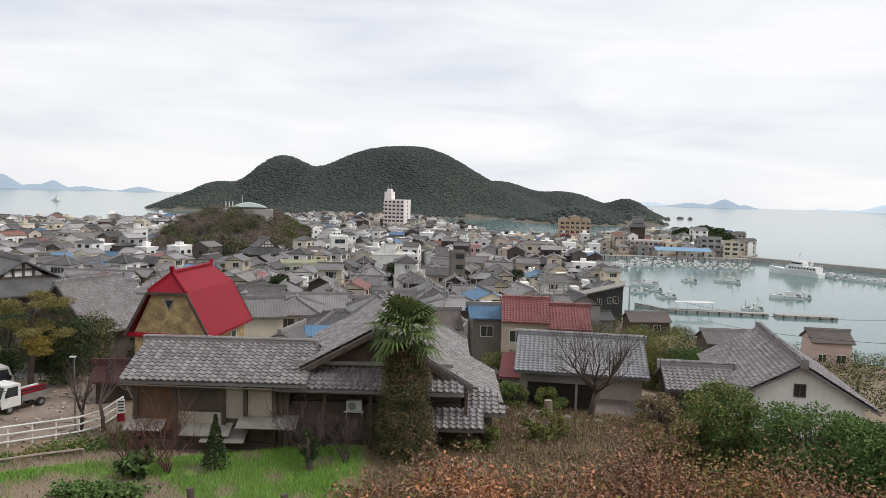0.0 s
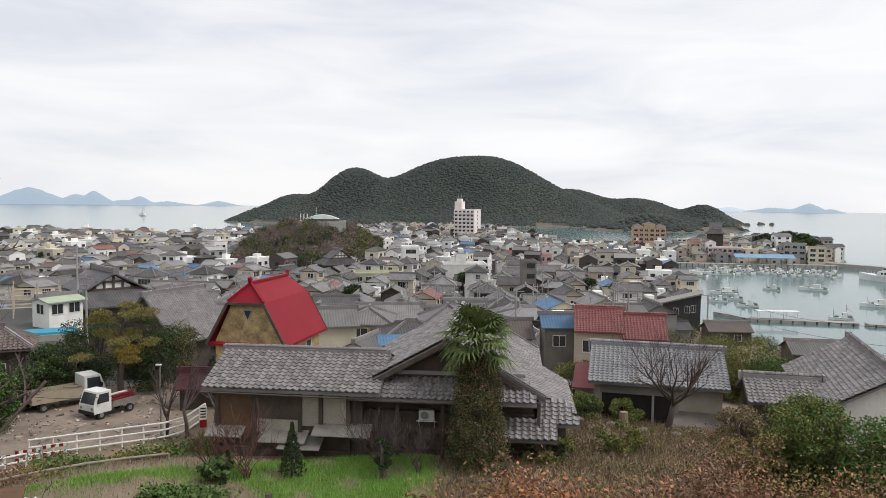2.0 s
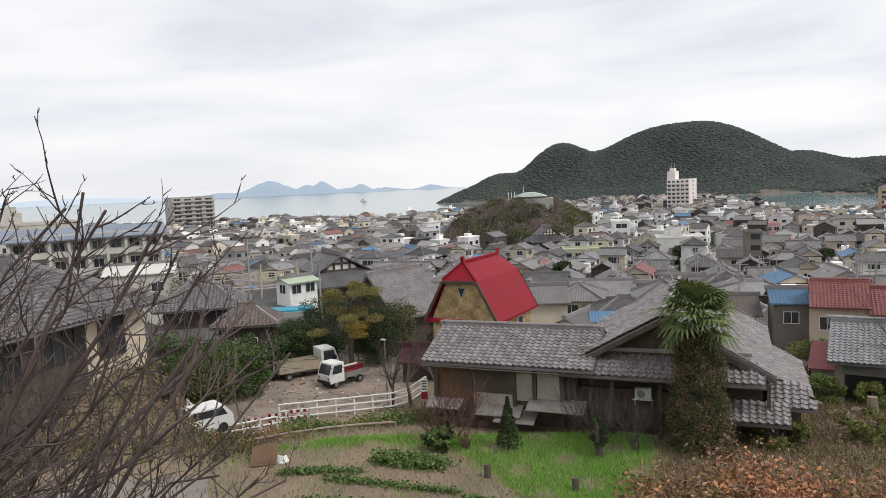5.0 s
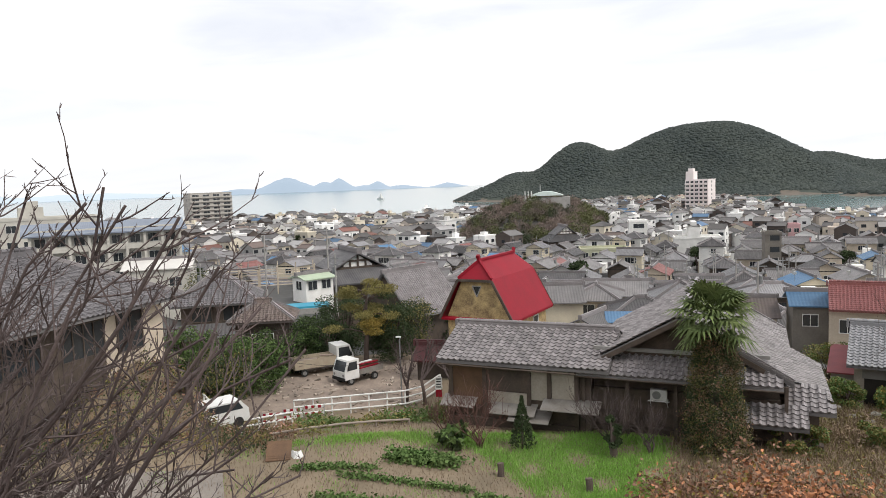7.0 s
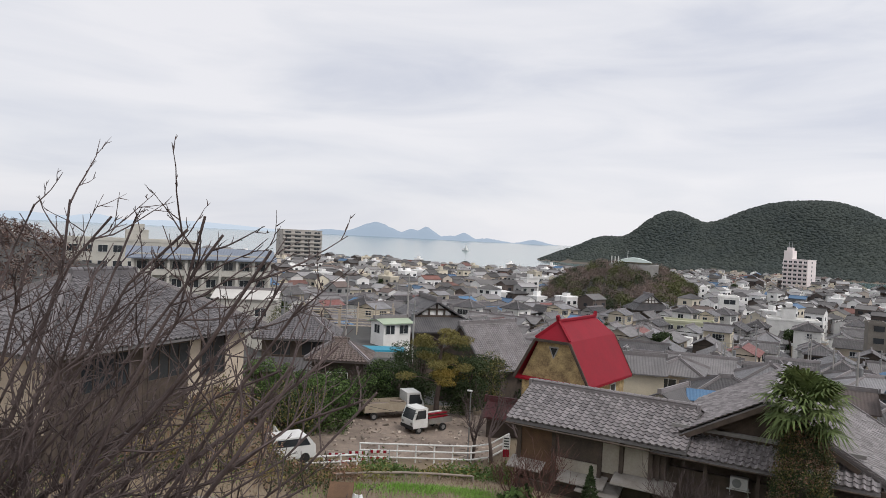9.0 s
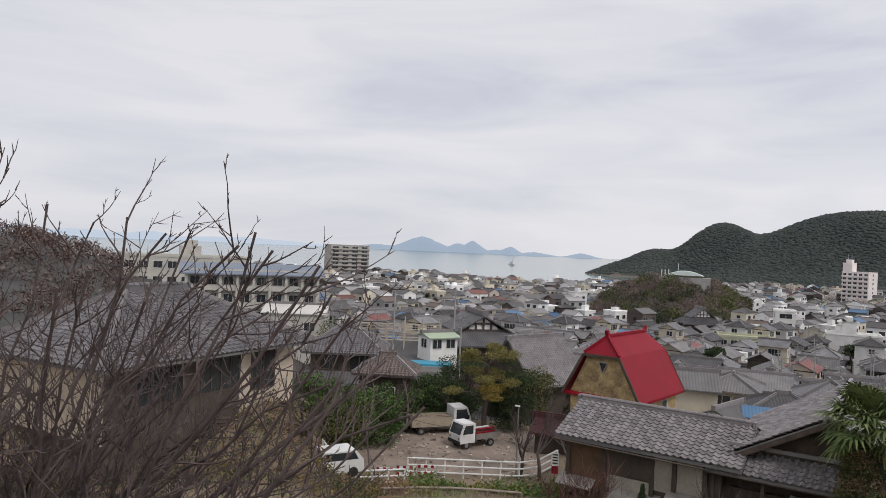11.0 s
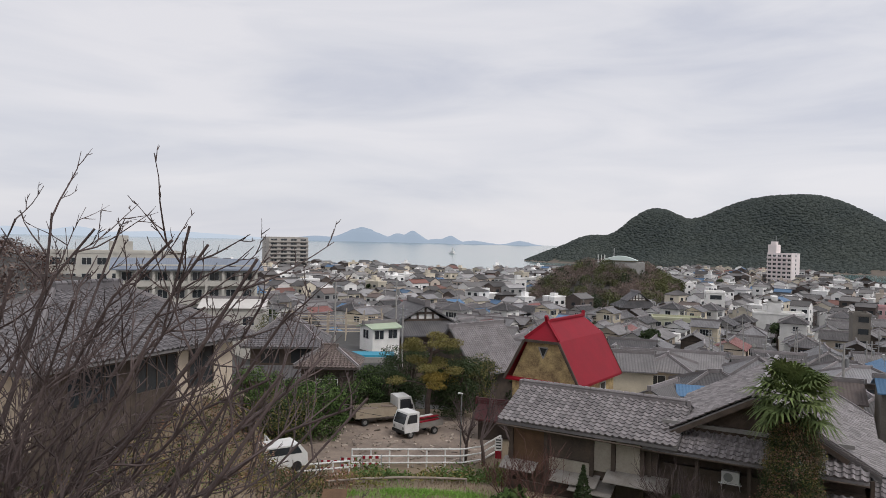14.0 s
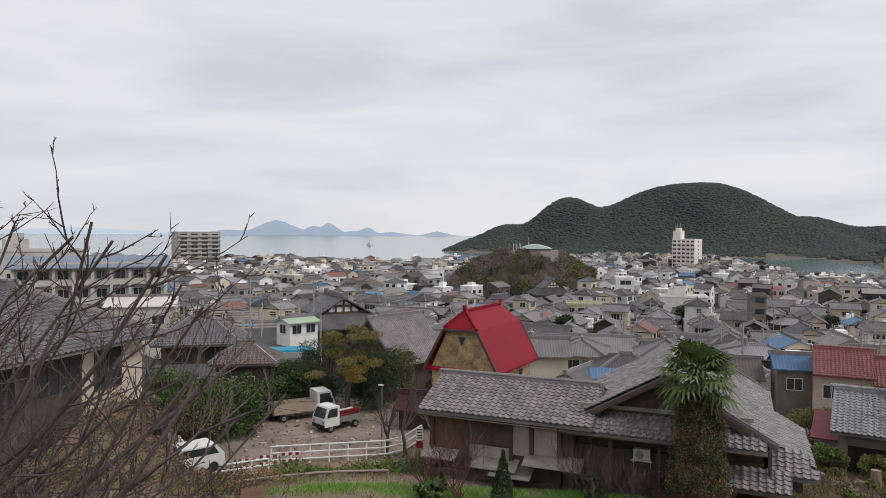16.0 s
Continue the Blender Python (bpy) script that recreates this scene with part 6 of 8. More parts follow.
# palm smothered in ivy
def palm(x, y, z, seed):
    rng, pr = np.random.default_rng(seed), random.Random(seed)
    ob = thing("palm_tree", pose(x, y, z), "windmill palm with fan leaves and an ivy-covered trunk", "palm tree")
    t = Mesh()
    t.tube([Vector((0, 0, -0.5)), Vector((0.1, 0, 2.4)), Vector((0.05, 0, 5.6))], [0.2, 0.16, 0.14], 8)
    part("trunk", t, BARK, ob)
    for i in range(76):
        a = pr.uniform(0, 2 * math.pi)
        el = pr.choice((pr.uniform(0.1, 1.35), pr.uniform(-0.9, 0.5)))
        d = Vector((math.cos(a) * math.cos(el), math.sin(a) * math.cos(el), math.sin(el)))
        base = Vector((0.05, 0, 5.4 + pr.uniform(-0.25, 0.25)))
        length = pr.uniform(0.7, 1.15)
        hub = base + d * length + Vector((0, 0, -0.12 * length))
        m = Mesh()
        m.tube([base, base + d * length * 0.5 + Vector((0, 0, 0.05)), hub], [0.02, 0.016, 0.013], 4)
        side = d.cross(Vector((0, 0, 1))).normalized()
        up = side.cross(d)
        for j in range(13):
            f = -1.7 + 3.4 * j / 12
            w = (d * math.cos(f) + side * math.sin(f) + up * 0.12).normalized()
            L = pr.uniform(0.75, 1.05) * (1 - 0.12 * abs(f))
            c = w.cross(up).normalized() * 0.048
            mid, tip = hub + w * L * 0.6, hub + w * L + Vector((0, 0, -0.3 * L))
            m.face([hub - c * 0.3, hub + c * 0.3, mid + c, mid - c])
            m.face([mid - c, mid + c, tip + c * 0.1, tip - c * 0.1])
        part("frond", m, LEAF["palm"], ob)
    pts = []
    for k in range(1200):
        f = pr.random()
        w = 0.62 + 0.62 * (1 - f) ** 0.7
        a = pr.uniform(0, 2 * math.pi)
        pts.append((w * math.cos(a) * pr.uniform(0.55, 1) + 0.1, w * math.sin(a) * pr.uniform(0.55, 1), 4.75 * f - 0.1))
    centre = np.array(pts)
    for k, (c, share) in enumerate((("dark", 0.55), ("olive", 0.16), ("rust", 0.17), ("dry", 0.13))):
        sel = rng.random(len(centre)) < share
        p = np.repeat(centre[sel], 44, 0) + rng.normal(0, 0.13, (sel.sum() * 44, 3))
        tagged(part("ivy", leaf_mesh("ivy", p, (0.022, 0.048), LEAF[c], seed + k), LEAF[c], ob), kind="stuff")


c = polar(-2.9, 29.4)
palm(c.x, c.y, gz(c.x, c.y) + 0.25, 5)


# slope cover: orange and rust brambles, dry grass, lawn and vegetable rows
def cover(name, az0, az1, r0, r1, n, height, size, leaf, seed, label, category="plants", clump_n=18, keep=None, flat=0.2):
    rng = np.random.default_rng(seed)
    az, r = rng.uniform(az0, az1, n), np.sqrt(rng.uniform(r0 ** 2, r1 ** 2, n))
    x, y = r * np.sin(np.radians(az)), r * np.cos(np.radians(az))
    if keep is not None:
        ok = keep(az, r, rng)
        x, y = x[ok], y[ok]
    z = ground_z(x, y)
    h = height * rng.uniform(0.35, 1, len(x)) * (0.75 + 0.3 * np.sin(x * 1.3 + seed) + 0.25 * np.sin(y * 1.7 + x * 0.6 + seed))
    c = np.stack([x, y, z + h * 0.55], -1)
    clump_n, size = int(clump_n * 1.3), (size[0] * 0.7, size[1] * 0.9)
    p = np.repeat(c, clump_n, 0)
    s = np.repeat(h, clump_n)
    p = p + rng.normal(0, 1, p.shape) * np.stack([0.16 + s * 0.22, 0.16 + s * 0.22, s * 0.3], -1)
    return tagged(part(name, leaf_mesh(name, p, size, LEAF[leaf], seed, flat), LEAF[leaf]), label, category, kind="stuff")


def stalks(name, az0, az1, r0, r1, n, height, leaf, seed, label, width=0.012, category="grass", keep=None):
    """Thin upright blades or stems."""
    rng = np.random.default_rng(seed)
    az, r = rng.uniform(az0, az1, n), np.sqrt(rng.uniform(r0 ** 2, r1 ** 2, n))
    if keep is not None:
        ok = keep(az, r, rng)
        az, r = az[ok], r[ok]
    n = len(az)
    x, y = r * np.sin(np.radians(az)), r * np.cos(np.radians(az))
    b = np.stack([x, y, ground_z(x, y) - 0.02], -1)
    h = height * rng.uniform(0.4, 1, (n, 1))
    t = b + np.concatenate([rng.normal(0, 0.35, (n, 2)) * h, h], 1)
    s = np.concatenate([rng.normal(size=(n, 2)), np.zeros((n, 1))], 1)
    s = s / np.linalg.norm(s, axis=1)[:, None] * width
    v = np.stack([b - s, b + s, t], 1).reshape(-1, 3)
    me = bpy.data.meshes.new(name)
    me.from_pydata(v.tolist(), [], np.arange(3 * n).reshape(n, 3).tolist())
    me.materials.append(LEAF[leaf])
    me.update()
    return tagged(part(name, me, LEAF[leaf]), label, category, kind="stuff")


front = lambda az, r, rng: (r < 24.5 + rng.normal(0, 1.2, r.shape)) & (az > -7 + 0.9 * (r - 18) * -0.2 + rng.normal(0, 0.8, az.shape))
patch = lambda az, r, rng: (np.sin(az * 0.55 + r * 0.8) + np.sin(az * 0.21 - r * 0.5) + rng.normal(0, 0.6, r.shape) > 0.2) & front(az, r, rng)
cover("brambles", -8, 42, 12.5, 26, 2600, 1.7, (0.06, 0.125), "orange", 101, "orange-leaved brambles on the slope", keep=lambda az, r, rng: patch(az, r, rng) & (rng.random(r.shape) < np.clip(1.2 - az / 24, 0.22, 1)))
cover("brambles", -8, 42, 12.5, 27, 3000, 1.45, (0.06, 0.12), "rust", 102, "rust-brown brambles on the slope", keep=front)
cover("brambles", -8, 30, 13, 25, 500, 1.3, (0.05, 0.11), "yellow", 127, "yellow-leaved brambles on the slope", keep=front)
cover("brambles", -7, 42, 12.5, 28, 1500, 0.95, (0.05, 0.10), "dry", 103, "dry brown undergrowth on the slope", keep=front)
cover("brambles", -6, 42, 13, 29, 1500, 1.0, (0.05, 0.10), "olive", 104, "olive green undergrowth on the slope", keep=front)
right = lambda az, r, rng: (r < 25.5 + rng.normal(0, 1.0, r.shape)) & (np.sin(az * 0.7 + r * 0.6) + rng.normal(0, 0.8, r.shape) > -0.3)
cover("brambles", 9, 42, 14, 27, 2200, 1.3, (0.05, 0.11), "rust", 121, "rust-brown brambles on the slope", keep=right)
cover("brambles", 12, 42, 14, 26, 1100, 1.25, (0.05, 0.11), "orange", 122, "orange-leaved brambles on the slope", keep=right)
cover("brambles", 15, 42, 23.5, 28.4, 1000, 2.5, (0.05, 0.10), "rust", 124, "tall rust-brown brambles below the bushes", clump_n=34)
cover("brambles", 17, 42, 23.0, 28.0, 460, 2.4, (0.05, 0.10), "orange", 125, "tall orange-leaved brambles below the bushes", clump_n=30)
cover("brambles", 17, 42, 23.0, 28.2, 480, 2.4, (0.05, 0.09), "olive", 126, "tall yellow-green brambles below the bushes", clump_n=30)
cover("brambles", 10, 42, 14, 26, 700, 1.15, (0.05, 0.10), "olive", 123, "olive green undergrowth on the slope", keep=right)
stalks("bramble_stems", -7, 42, 12.5, 27, 9000, 1.5, "rust", 105, "thin red-brown bramble stems", 0.008, "stems", keep=front)
stalks("dry_grass", -6, 40, 22, 46, 60000, 0.5, "dry", 106, "pale dry grass on the garden slope", 0.014)
stalks("dry_grass", -6, 40, 22, 46, 26000, 0.42, "olive", 107, "olive grass on the garden slope", 0.014)
cover("undergrowth", 4, 40, 25, 42, 700, 0.45, (0.05, 0.1), "dry", 108, "low dry weeds on the garden slope")
cover("undergrowth", 4, 40, 25, 42, 380, 0.5, (0.05, 0.1), "olive", 109, "low green weeds on the garden slope")
lawn = lambda az, r, rng: (r > np.interp(az, (-36, -26, -22, -19, -15, -8), (30.6, 29.8, 29.2, 26.6, 22.5, 21.0)) + rng.normal(0, 0.5, r.shape)) & (az < -6.5 + rng.normal(0, 0.8, az.shape)) & (np.sin(az * 1.3 + r) + np.sin(r * 1.9 - az * 0.6) + rng.normal(0, 0.8, r.shape) > -1.0)
stalks("lawn", -37, -5, 20, 31.2, 150000, 0.24, "lawn", 110, "bright green grass along the vegetable plot", 0.012, keep=lawn)
stalks("weeds", -62, -20, 15, 40, 26000, 0.26, "lawn", 111, "patchy green weeds on the plot", 0.012, keep=lambda az, r, rng: np.sin(az * 0.9) + np.sin(r * 1.7 + az * 0.3) + rng.normal(0, 0.4, r.shape) > 1.0)
stalks("dry_grass", -66, -8, 12, 42, 42000, 0.24, "dry", 112, "dry grass round the vegetable plot", 0.012)
cover("undergrowth", -66, -36, 32, 42, 240, 0.6, (0.05, 0.11), "dry", 113, "dry brown undergrowth below the plastered house")
cover("undergrowth", -66, -34, 31, 44, 480, 0.7, (0.05, 0.11), "olive", 114, "olive undergrowth below the plastered house")
cover("undergrowth", -60, -36, 32, 42, 200, 0.9, (0.05, 0.11), "rust", 115, "rusty red undergrowth below the plastered house")
cover("undergrowth", -70, -38, 30, 40, 800, 0.8, (0.04, 0.09), "dark", 118, "dark evergreen undergrowth on the slope below the cherry")
stalks("bramble_stems", -70, -36, 30, 38, 5000, 0.9, "rust", 120, "thin red-brown winter stems below the cherry", 0.008, "stems")
cover("hedge_plants", -36, -24, 33.5, 40, 300, 0.8, (0.05, 0.12), "green", 116, "green garden plants below the white fence")
cover("hedge_plants", -36, -24, 33.5, 40, 240, 0.7, (0.05, 0.12), "olive", 117, "olive garden plants below the white fence")


def crop_row(a, b, leaf, size, n, height, width, seed, label):
    rng = np.random.default_rng(seed)
    k = rng.random(n)
    x = a[0] + (b[0] - a[0]) * k + rng.normal(0, width, n)
    y = a[1] + (b[1] - a[1]) * k + rng.normal(0, width, n)
    p = np.stack([x, y, ground_z(x, y) + height * rng.random(n)], -1)
    return tagged(part("crop_row", leaf_mesh("crop_row", p, size, LEAF[leaf], seed, 0.4, 0.7), LEAF[leaf]), label, "vegetables", kind="stuff")


for k, (az0, r0, az1, r1, n, h, w, leaf, s) in enumerate(((-28.4, 27.9, -23.4, 27.2, 2200, 0.36, 0.3, "green", (0.05, 0.11)), (-21.4, 23.4, -15.5, 22.0, 1500, 0.28, 0.22, "green", (0.05, 0.1)), (-33, 26.4, -22, 24.4, 1100, 0.2, 0.14, "green", (0.04, 0.08)),
                                                          (-35, 24.6, -22, 22.2, 1300, 0.25, 0.16, "green", (0.04, 0.09)), (-37, 22.8, -24, 20.4, 1300, 0.26, 0.2, "bush", (0.04, 0.08)), (-36.5, 27.6, -30, 26.8, 900, 0.2, 0.15, "green", (0.04, 0.08)), (-37, 19.6, -28, 17.6, 800, 0.35, 0.25, "green", (0.06, 0.13)))):
    crop_row(polar(az0, r0), polar(az1, r1), leaf, s, n, h, w, 130 + k, "row of leafy green vegetables in the plot")
c = polar(-23.5, 29.2)
leafy_tree(c.x, c.y, gz(c.x, c.y), 1.15, 1.5, "green", "large-leaved dark green plant at the plot's edge", 140, 420, (0.14, 0.26), 0.03, clumps=12, low=0.15, name="bush", second="dark")


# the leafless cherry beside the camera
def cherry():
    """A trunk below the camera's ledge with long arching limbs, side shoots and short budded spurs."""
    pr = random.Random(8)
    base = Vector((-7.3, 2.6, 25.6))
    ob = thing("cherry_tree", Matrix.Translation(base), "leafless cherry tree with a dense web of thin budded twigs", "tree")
    t, b = Mesh(), Mesh()
    fork = Vector((0.3, 0.25, 2.0))
    t.tube([Vector((0, 0, -1.2)), Vector((0.15, 0.05, 1.0)), fork], [0.2, 0.16, 0.13], 10)
    part("trunk", t, BARK, ob, smooth=True)
    jit = lambda a: Vector((pr.uniform(-a, a), pr.uniform(-a, a), pr.uniform(-a, a)))

    def shoot(p, d, length, r0, depth):
        pts, q, d = [p.copy()], p.copy(), d.normalized()
        for k in range(4):
            d = (d + jit(0.2) + Vector((0, 0, 0.10))).normalized()
            q = q + d * length / 4
            pts.append(q.copy())
        b.tube(pts, [r0 * (1 - 0.16 * k) for k in range(5)], 4 if depth > 1 else 3)
        if depth == 0:
            return
        n = max(2, int(length * (5.5 if depth > 1 else 6.5)))
        for k in range(n):
            f = (k + pr.uniform(0.2, 0.9)) / n * 0.96
            i = min(int(f * 4), 3)
            o, along = pts[i].lerp(pts[i + 1], f * 4 - i), (pts[i + 1] - pts[i]).normalized()
            side = along.cross(jit(1.0)).normalized()
            shoot(o, along * 0.75 + side * 0.7, length * pr.uniform(0.22, 0.5) * (1.1 - 0.5 * f), max(0.0052, r0 * 0.6), depth - 1)

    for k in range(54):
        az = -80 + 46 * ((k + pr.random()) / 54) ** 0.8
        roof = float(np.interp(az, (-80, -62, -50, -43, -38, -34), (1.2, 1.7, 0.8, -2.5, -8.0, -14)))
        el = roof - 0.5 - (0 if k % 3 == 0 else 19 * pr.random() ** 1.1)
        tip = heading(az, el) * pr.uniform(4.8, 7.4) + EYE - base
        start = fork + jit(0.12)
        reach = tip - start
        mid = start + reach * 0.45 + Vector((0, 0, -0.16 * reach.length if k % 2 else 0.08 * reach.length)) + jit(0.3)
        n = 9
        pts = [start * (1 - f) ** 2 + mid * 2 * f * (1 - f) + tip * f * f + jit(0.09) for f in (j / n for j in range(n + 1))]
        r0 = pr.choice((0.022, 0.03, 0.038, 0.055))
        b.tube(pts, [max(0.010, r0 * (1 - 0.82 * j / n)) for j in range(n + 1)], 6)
        for j in range(15):
            f = 0.2 + 0.8 * (j + pr.random()) / 15
            i = min(int(f * n), n - 1)
            o, along = pts[i].lerp(pts[i + 1], f * n - i), (pts[i + 1] - pts[i]).normalized()
            side = along.cross(jit(1.0)).normalized()
            shoot(o, along * 0.7 + side * 0.85 + Vector((0, 0, 0.1)), pr.uniform(0.5, 1.5) * (1.25 - 0.7 * f), max(0.008, r0 * 0.32 * (1 - 0.5 * f)), 2)
    tagged(part("crown", b, TWIG, ob), kind="stuff")


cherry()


# ---- yard with parked trucks, fence and signs ----
ROADMAT = mat("worn_yard_earth", (0.33, 0.265, 0.215), (0.15, 0.12, 0.10), 0.7, 0.95, bump=0.4, fine=15)


def laid(name, az0, az1, r0, r1, lift, material, label, category):
    a, r = np.meshgrid(np.radians(np.linspace(az1, az0, 30)), np.linspace(r0, r1, 20))
    x, y = r * np.sin(a), r * np.cos(a)
    v, q = sheet(x, y, ground_z(x, y) + lift)
    return tagged(sheet_object(name, v, q[:, ::-1], material), label, category, kind="structure")


laid("pavement", -41, -24.5, 44.5, 56, 0.05, ROADMAT, "pale worn paving of the yard", "paving")
laid("path", -62, -42, 21, 28.5, 0.05, mat("dusty_cement", (0.27, 0.24, 0.21), (0.17, 0.15, 0.13), 0.5, 0.95, bump=0.4), "pale cement path below the slope", "path")


def kei_truck(m, label, paint, bed_paint, length=3.4, width=1.48, cab=1.25, high=1.78, load=False):
    """A small truck facing -y: cab, bed with drop sides, wheels, lamps."""
    ob = thing("truck", m, label, "truck")
    L, W = length / 2, width / 2
    b = Mesh()
    prof = [(-L, 0.42), (-L, 0.95), (-L + 0.32, high), (-L + cab, high), (-L + cab, 0.42)]
    b.solid([(-W, y, z) for y, z in prof], [(W, y, z) for y, z in prof])
    c = part("cab", b, paint, ob)
    for s in (-1, 1):
        g = Mesh()
        g.solid([(s * W * 1.005, -L + 0.2, 1.05), (s * W * 1.005, -L + cab - 0.18, 1.05), (s * W * 1.005, -L + cab - 0.18, high - 0.14), (s * W * 1.005, -L + 0.4, high - 0.14)],
                [(s * W * 0.98, -L + 0.2, 1.05), (s * W * 0.98, -L + cab - 0.18, 1.05), (s * W * 0.98, -L + cab - 0.18, high - 0.14), (s * W * 0.98, -L + 0.4, high - 0.14)])
        part("side_window", g, DARKGLASS, c)
    g = Mesh()
    lo, hi = 1.02, high - 0.1
    yy = lambda z: -L + 0.32 * (z - 0.95) / (high - 0.95) - 0.012
    g.solid([(-W + 0.1, yy(lo), lo), (W - 0.1, yy(lo), lo), (W - 0.12, yy(hi), hi), (-W + 0.12, yy(hi), hi)][::-1], [(-W + 0.1, yy(lo) + 0.03, lo), (W - 0.1, yy(lo) + 0.03, lo), (W - 0.12, yy(hi) + 0.03, hi), (-W + 0.12, yy(hi) + 0.03, hi)][::-1])
    part("windscreen", g, DARKGLASS, c)
    for s in (-1, 1):
        g = Mesh()
        g.tube([Vector((s * (W - 0.2), -L - 0.02, 0.75)), Vector((s * (W - 0.2), -L + 0.02, 0.75))], [0.1, 0.1], 12)
        part("headlight", g, STEEL, c)
        g = Mesh()
        g.beam((s * (W + 0.12), -L + 0.3, 1.15), (s * (W + 0.12), -L + 0.3, 1.4), 0.1, 0.16)
        part("mirror", g, RUBBER, c)
    g = Mesh()
    g.box(-W, W, -L - 0.06, -L, 0.36, 0.58)
    part("bumper", g, RUBBER, c)
    y0 = -L + cab + 0.06
    d = Mesh()
    d.box(-W, W, y0, L, 0.58, 0.68)
    part("bed_floor", d, bed_paint, ob)
    for x0, x1, a, e in ((-W, -W + 0.04, y0, L), (W - 0.04, W, y0, L), (-W, W, L - 0.04, L), (-W, W, y0, y0 + 0.04)):
        d = Mesh()
        d.box(x0, x1, a, e, 0.68, 0.98 if not load else 1.25)
        part("drop_side", d, bed_paint, ob)
    if load:
        rngl = random.Random(3)
        for k in range(9):
            d = Mesh()
            x, y = rngl.uniform(-W + 0.3, W - 0.3), rngl.uniform(y0 + 0.4, L - 0.4)
            d.beam((x, y - 0.5, 0.72 + k * 0.06), (x + rngl.uniform(-0.4, 0.4), y + 0.5, 0.75 + k * 0.06), 0.35, 0.08)
            part("loaded_board", d, ROADMAT, ob, "dusty board in the truck bed")
    for x in (-W + 0.09, W - 0.09):
        for y in (-L + 0.55, L - 0.75):
            t = Mesh()
            t.tube([Vector((x - 0.08, y, 0.27)), Vector((x + 0.08, y, 0.27))], [0.27, 0.27], 16)
            w = part("wheel", t, RUBBER, ob)
            t = Mesh()
            t.tube([Vector((x - 0.09, y, 0.27)), Vector((x + 0.09, y, 0.27))], [0.15, 0.15], 12)
            part("rim", t, STEEL, w)
    return ob


x, y = -26.2, 43.7
flatbed = kei_truck(pose(x, y, gz(x, y) + 0.05, 0, 0, -23), "small white flatbed truck loaded with red and pale boards", WHITE, TIN)
rl = random.Random(9)
for k in range(7):
    m = Mesh()
    a = rl.uniform(-0.5, 0.5)
    m.beam((a, -0.2, 0.74 + 0.07 * k), (a + rl.uniform(-0.2, 0.2), 1.6, 0.74 + 0.07 * k), 0.22, 0.06)
    part("loaded_board", m, (REDPAINT, BROWNWOOD, TRIMWHITE)[k % 3], flatbed)
x, y = -30.2, 45.0
kei_truck(pose(x, y, gz(x, y) + 0.05, 0, 0, 143), "old white tipper truck with a beige loaded bed", WHITE, mat("beige_bed", (0.42, 0.36, 0.27), (0.3, 0.25, 0.19), 1.5, 0.8), 4.7, 1.7, 1.4, 1.95, True)
c = polar(-42.3, 40)
car = thing("car", pose(c.x, c.y, gz(c.x, c.y), 0, 0, -28), "white hatchback parked below the plastered house", "car")
m = Mesh()
prof = [(-1.7, 0.3), (-1.7, 0.75), (-1.05, 0.9), (-0.6, 1.45), (1.2, 1.48), (1.65, 0.95), (1.7, 0.3)]
m.solid([(-0.74, a, z) for a, z in prof], [(0.74, a, z) for a, z in prof])
part("body", m, WHITE, car)
m = Mesh()
for s in (-0.75, 0.73):
    m.solid([(s, -0.75, 0.98), (s, 1.35, 0.98), (s, 1.1, 1.38), (s, -0.5, 1.38)], [(s + 0.02, -0.75, 0.98), (s + 0.02, 1.35, 0.98), (s + 0.02, 1.1, 1.38), (s + 0.02, -0.5, 1.38)])
part("side_window", m, DARKGLASS, car)
m = Mesh()
m.solid([(-0.66, -1.03, 0.95), (0.66, -1.03, 0.95), (0.6, -0.64, 1.42), (-0.6, -0.64, 1.42)], [(-0.66, -1.0, 0.93), (0.66, -1.0, 0.93), (0.6, -0.61, 1.4), (-0.6, -0.61, 1.4)])
part("windscreen", m, DARKGLASS, car)
for a in (-0.66, 0.66):
    for b in (-1.1, 1.05):
        m = Mesh()
        m.tube([Vector((a - 0.09, b, 0.28)), Vector((a + 0.09, b, 0.28))], [0.28, 0.28], 14)
        part("wheel", m, RUBBER, car)


def fence(a, b, posts, rails, height, label, material=WHITE):
    ob = thing("fence", pose(0, 0, 0), label, "fence")
    pts = []
    for k in range(posts):
        p = a.lerp(b, k / (posts - 1))
        g = gz(p.x, p.y)
        m = Mesh()
        m.tube([Vector((p.x, p.y, g - 0.3)), Vector((p.x, p.y, g + height))], [0.055, 0.055], 8)
        part("post", m, material, ob)
        pts.append((p, g))
    for r in range(rails):
        f = height * (0.98 - 0.36 * r)
        m = Mesh()
        m.tube([Vector((p.x, p.y - 0.05, g + f)) for p, g in pts], [0.055] * posts, 8)
        part("rail", m, material, ob)


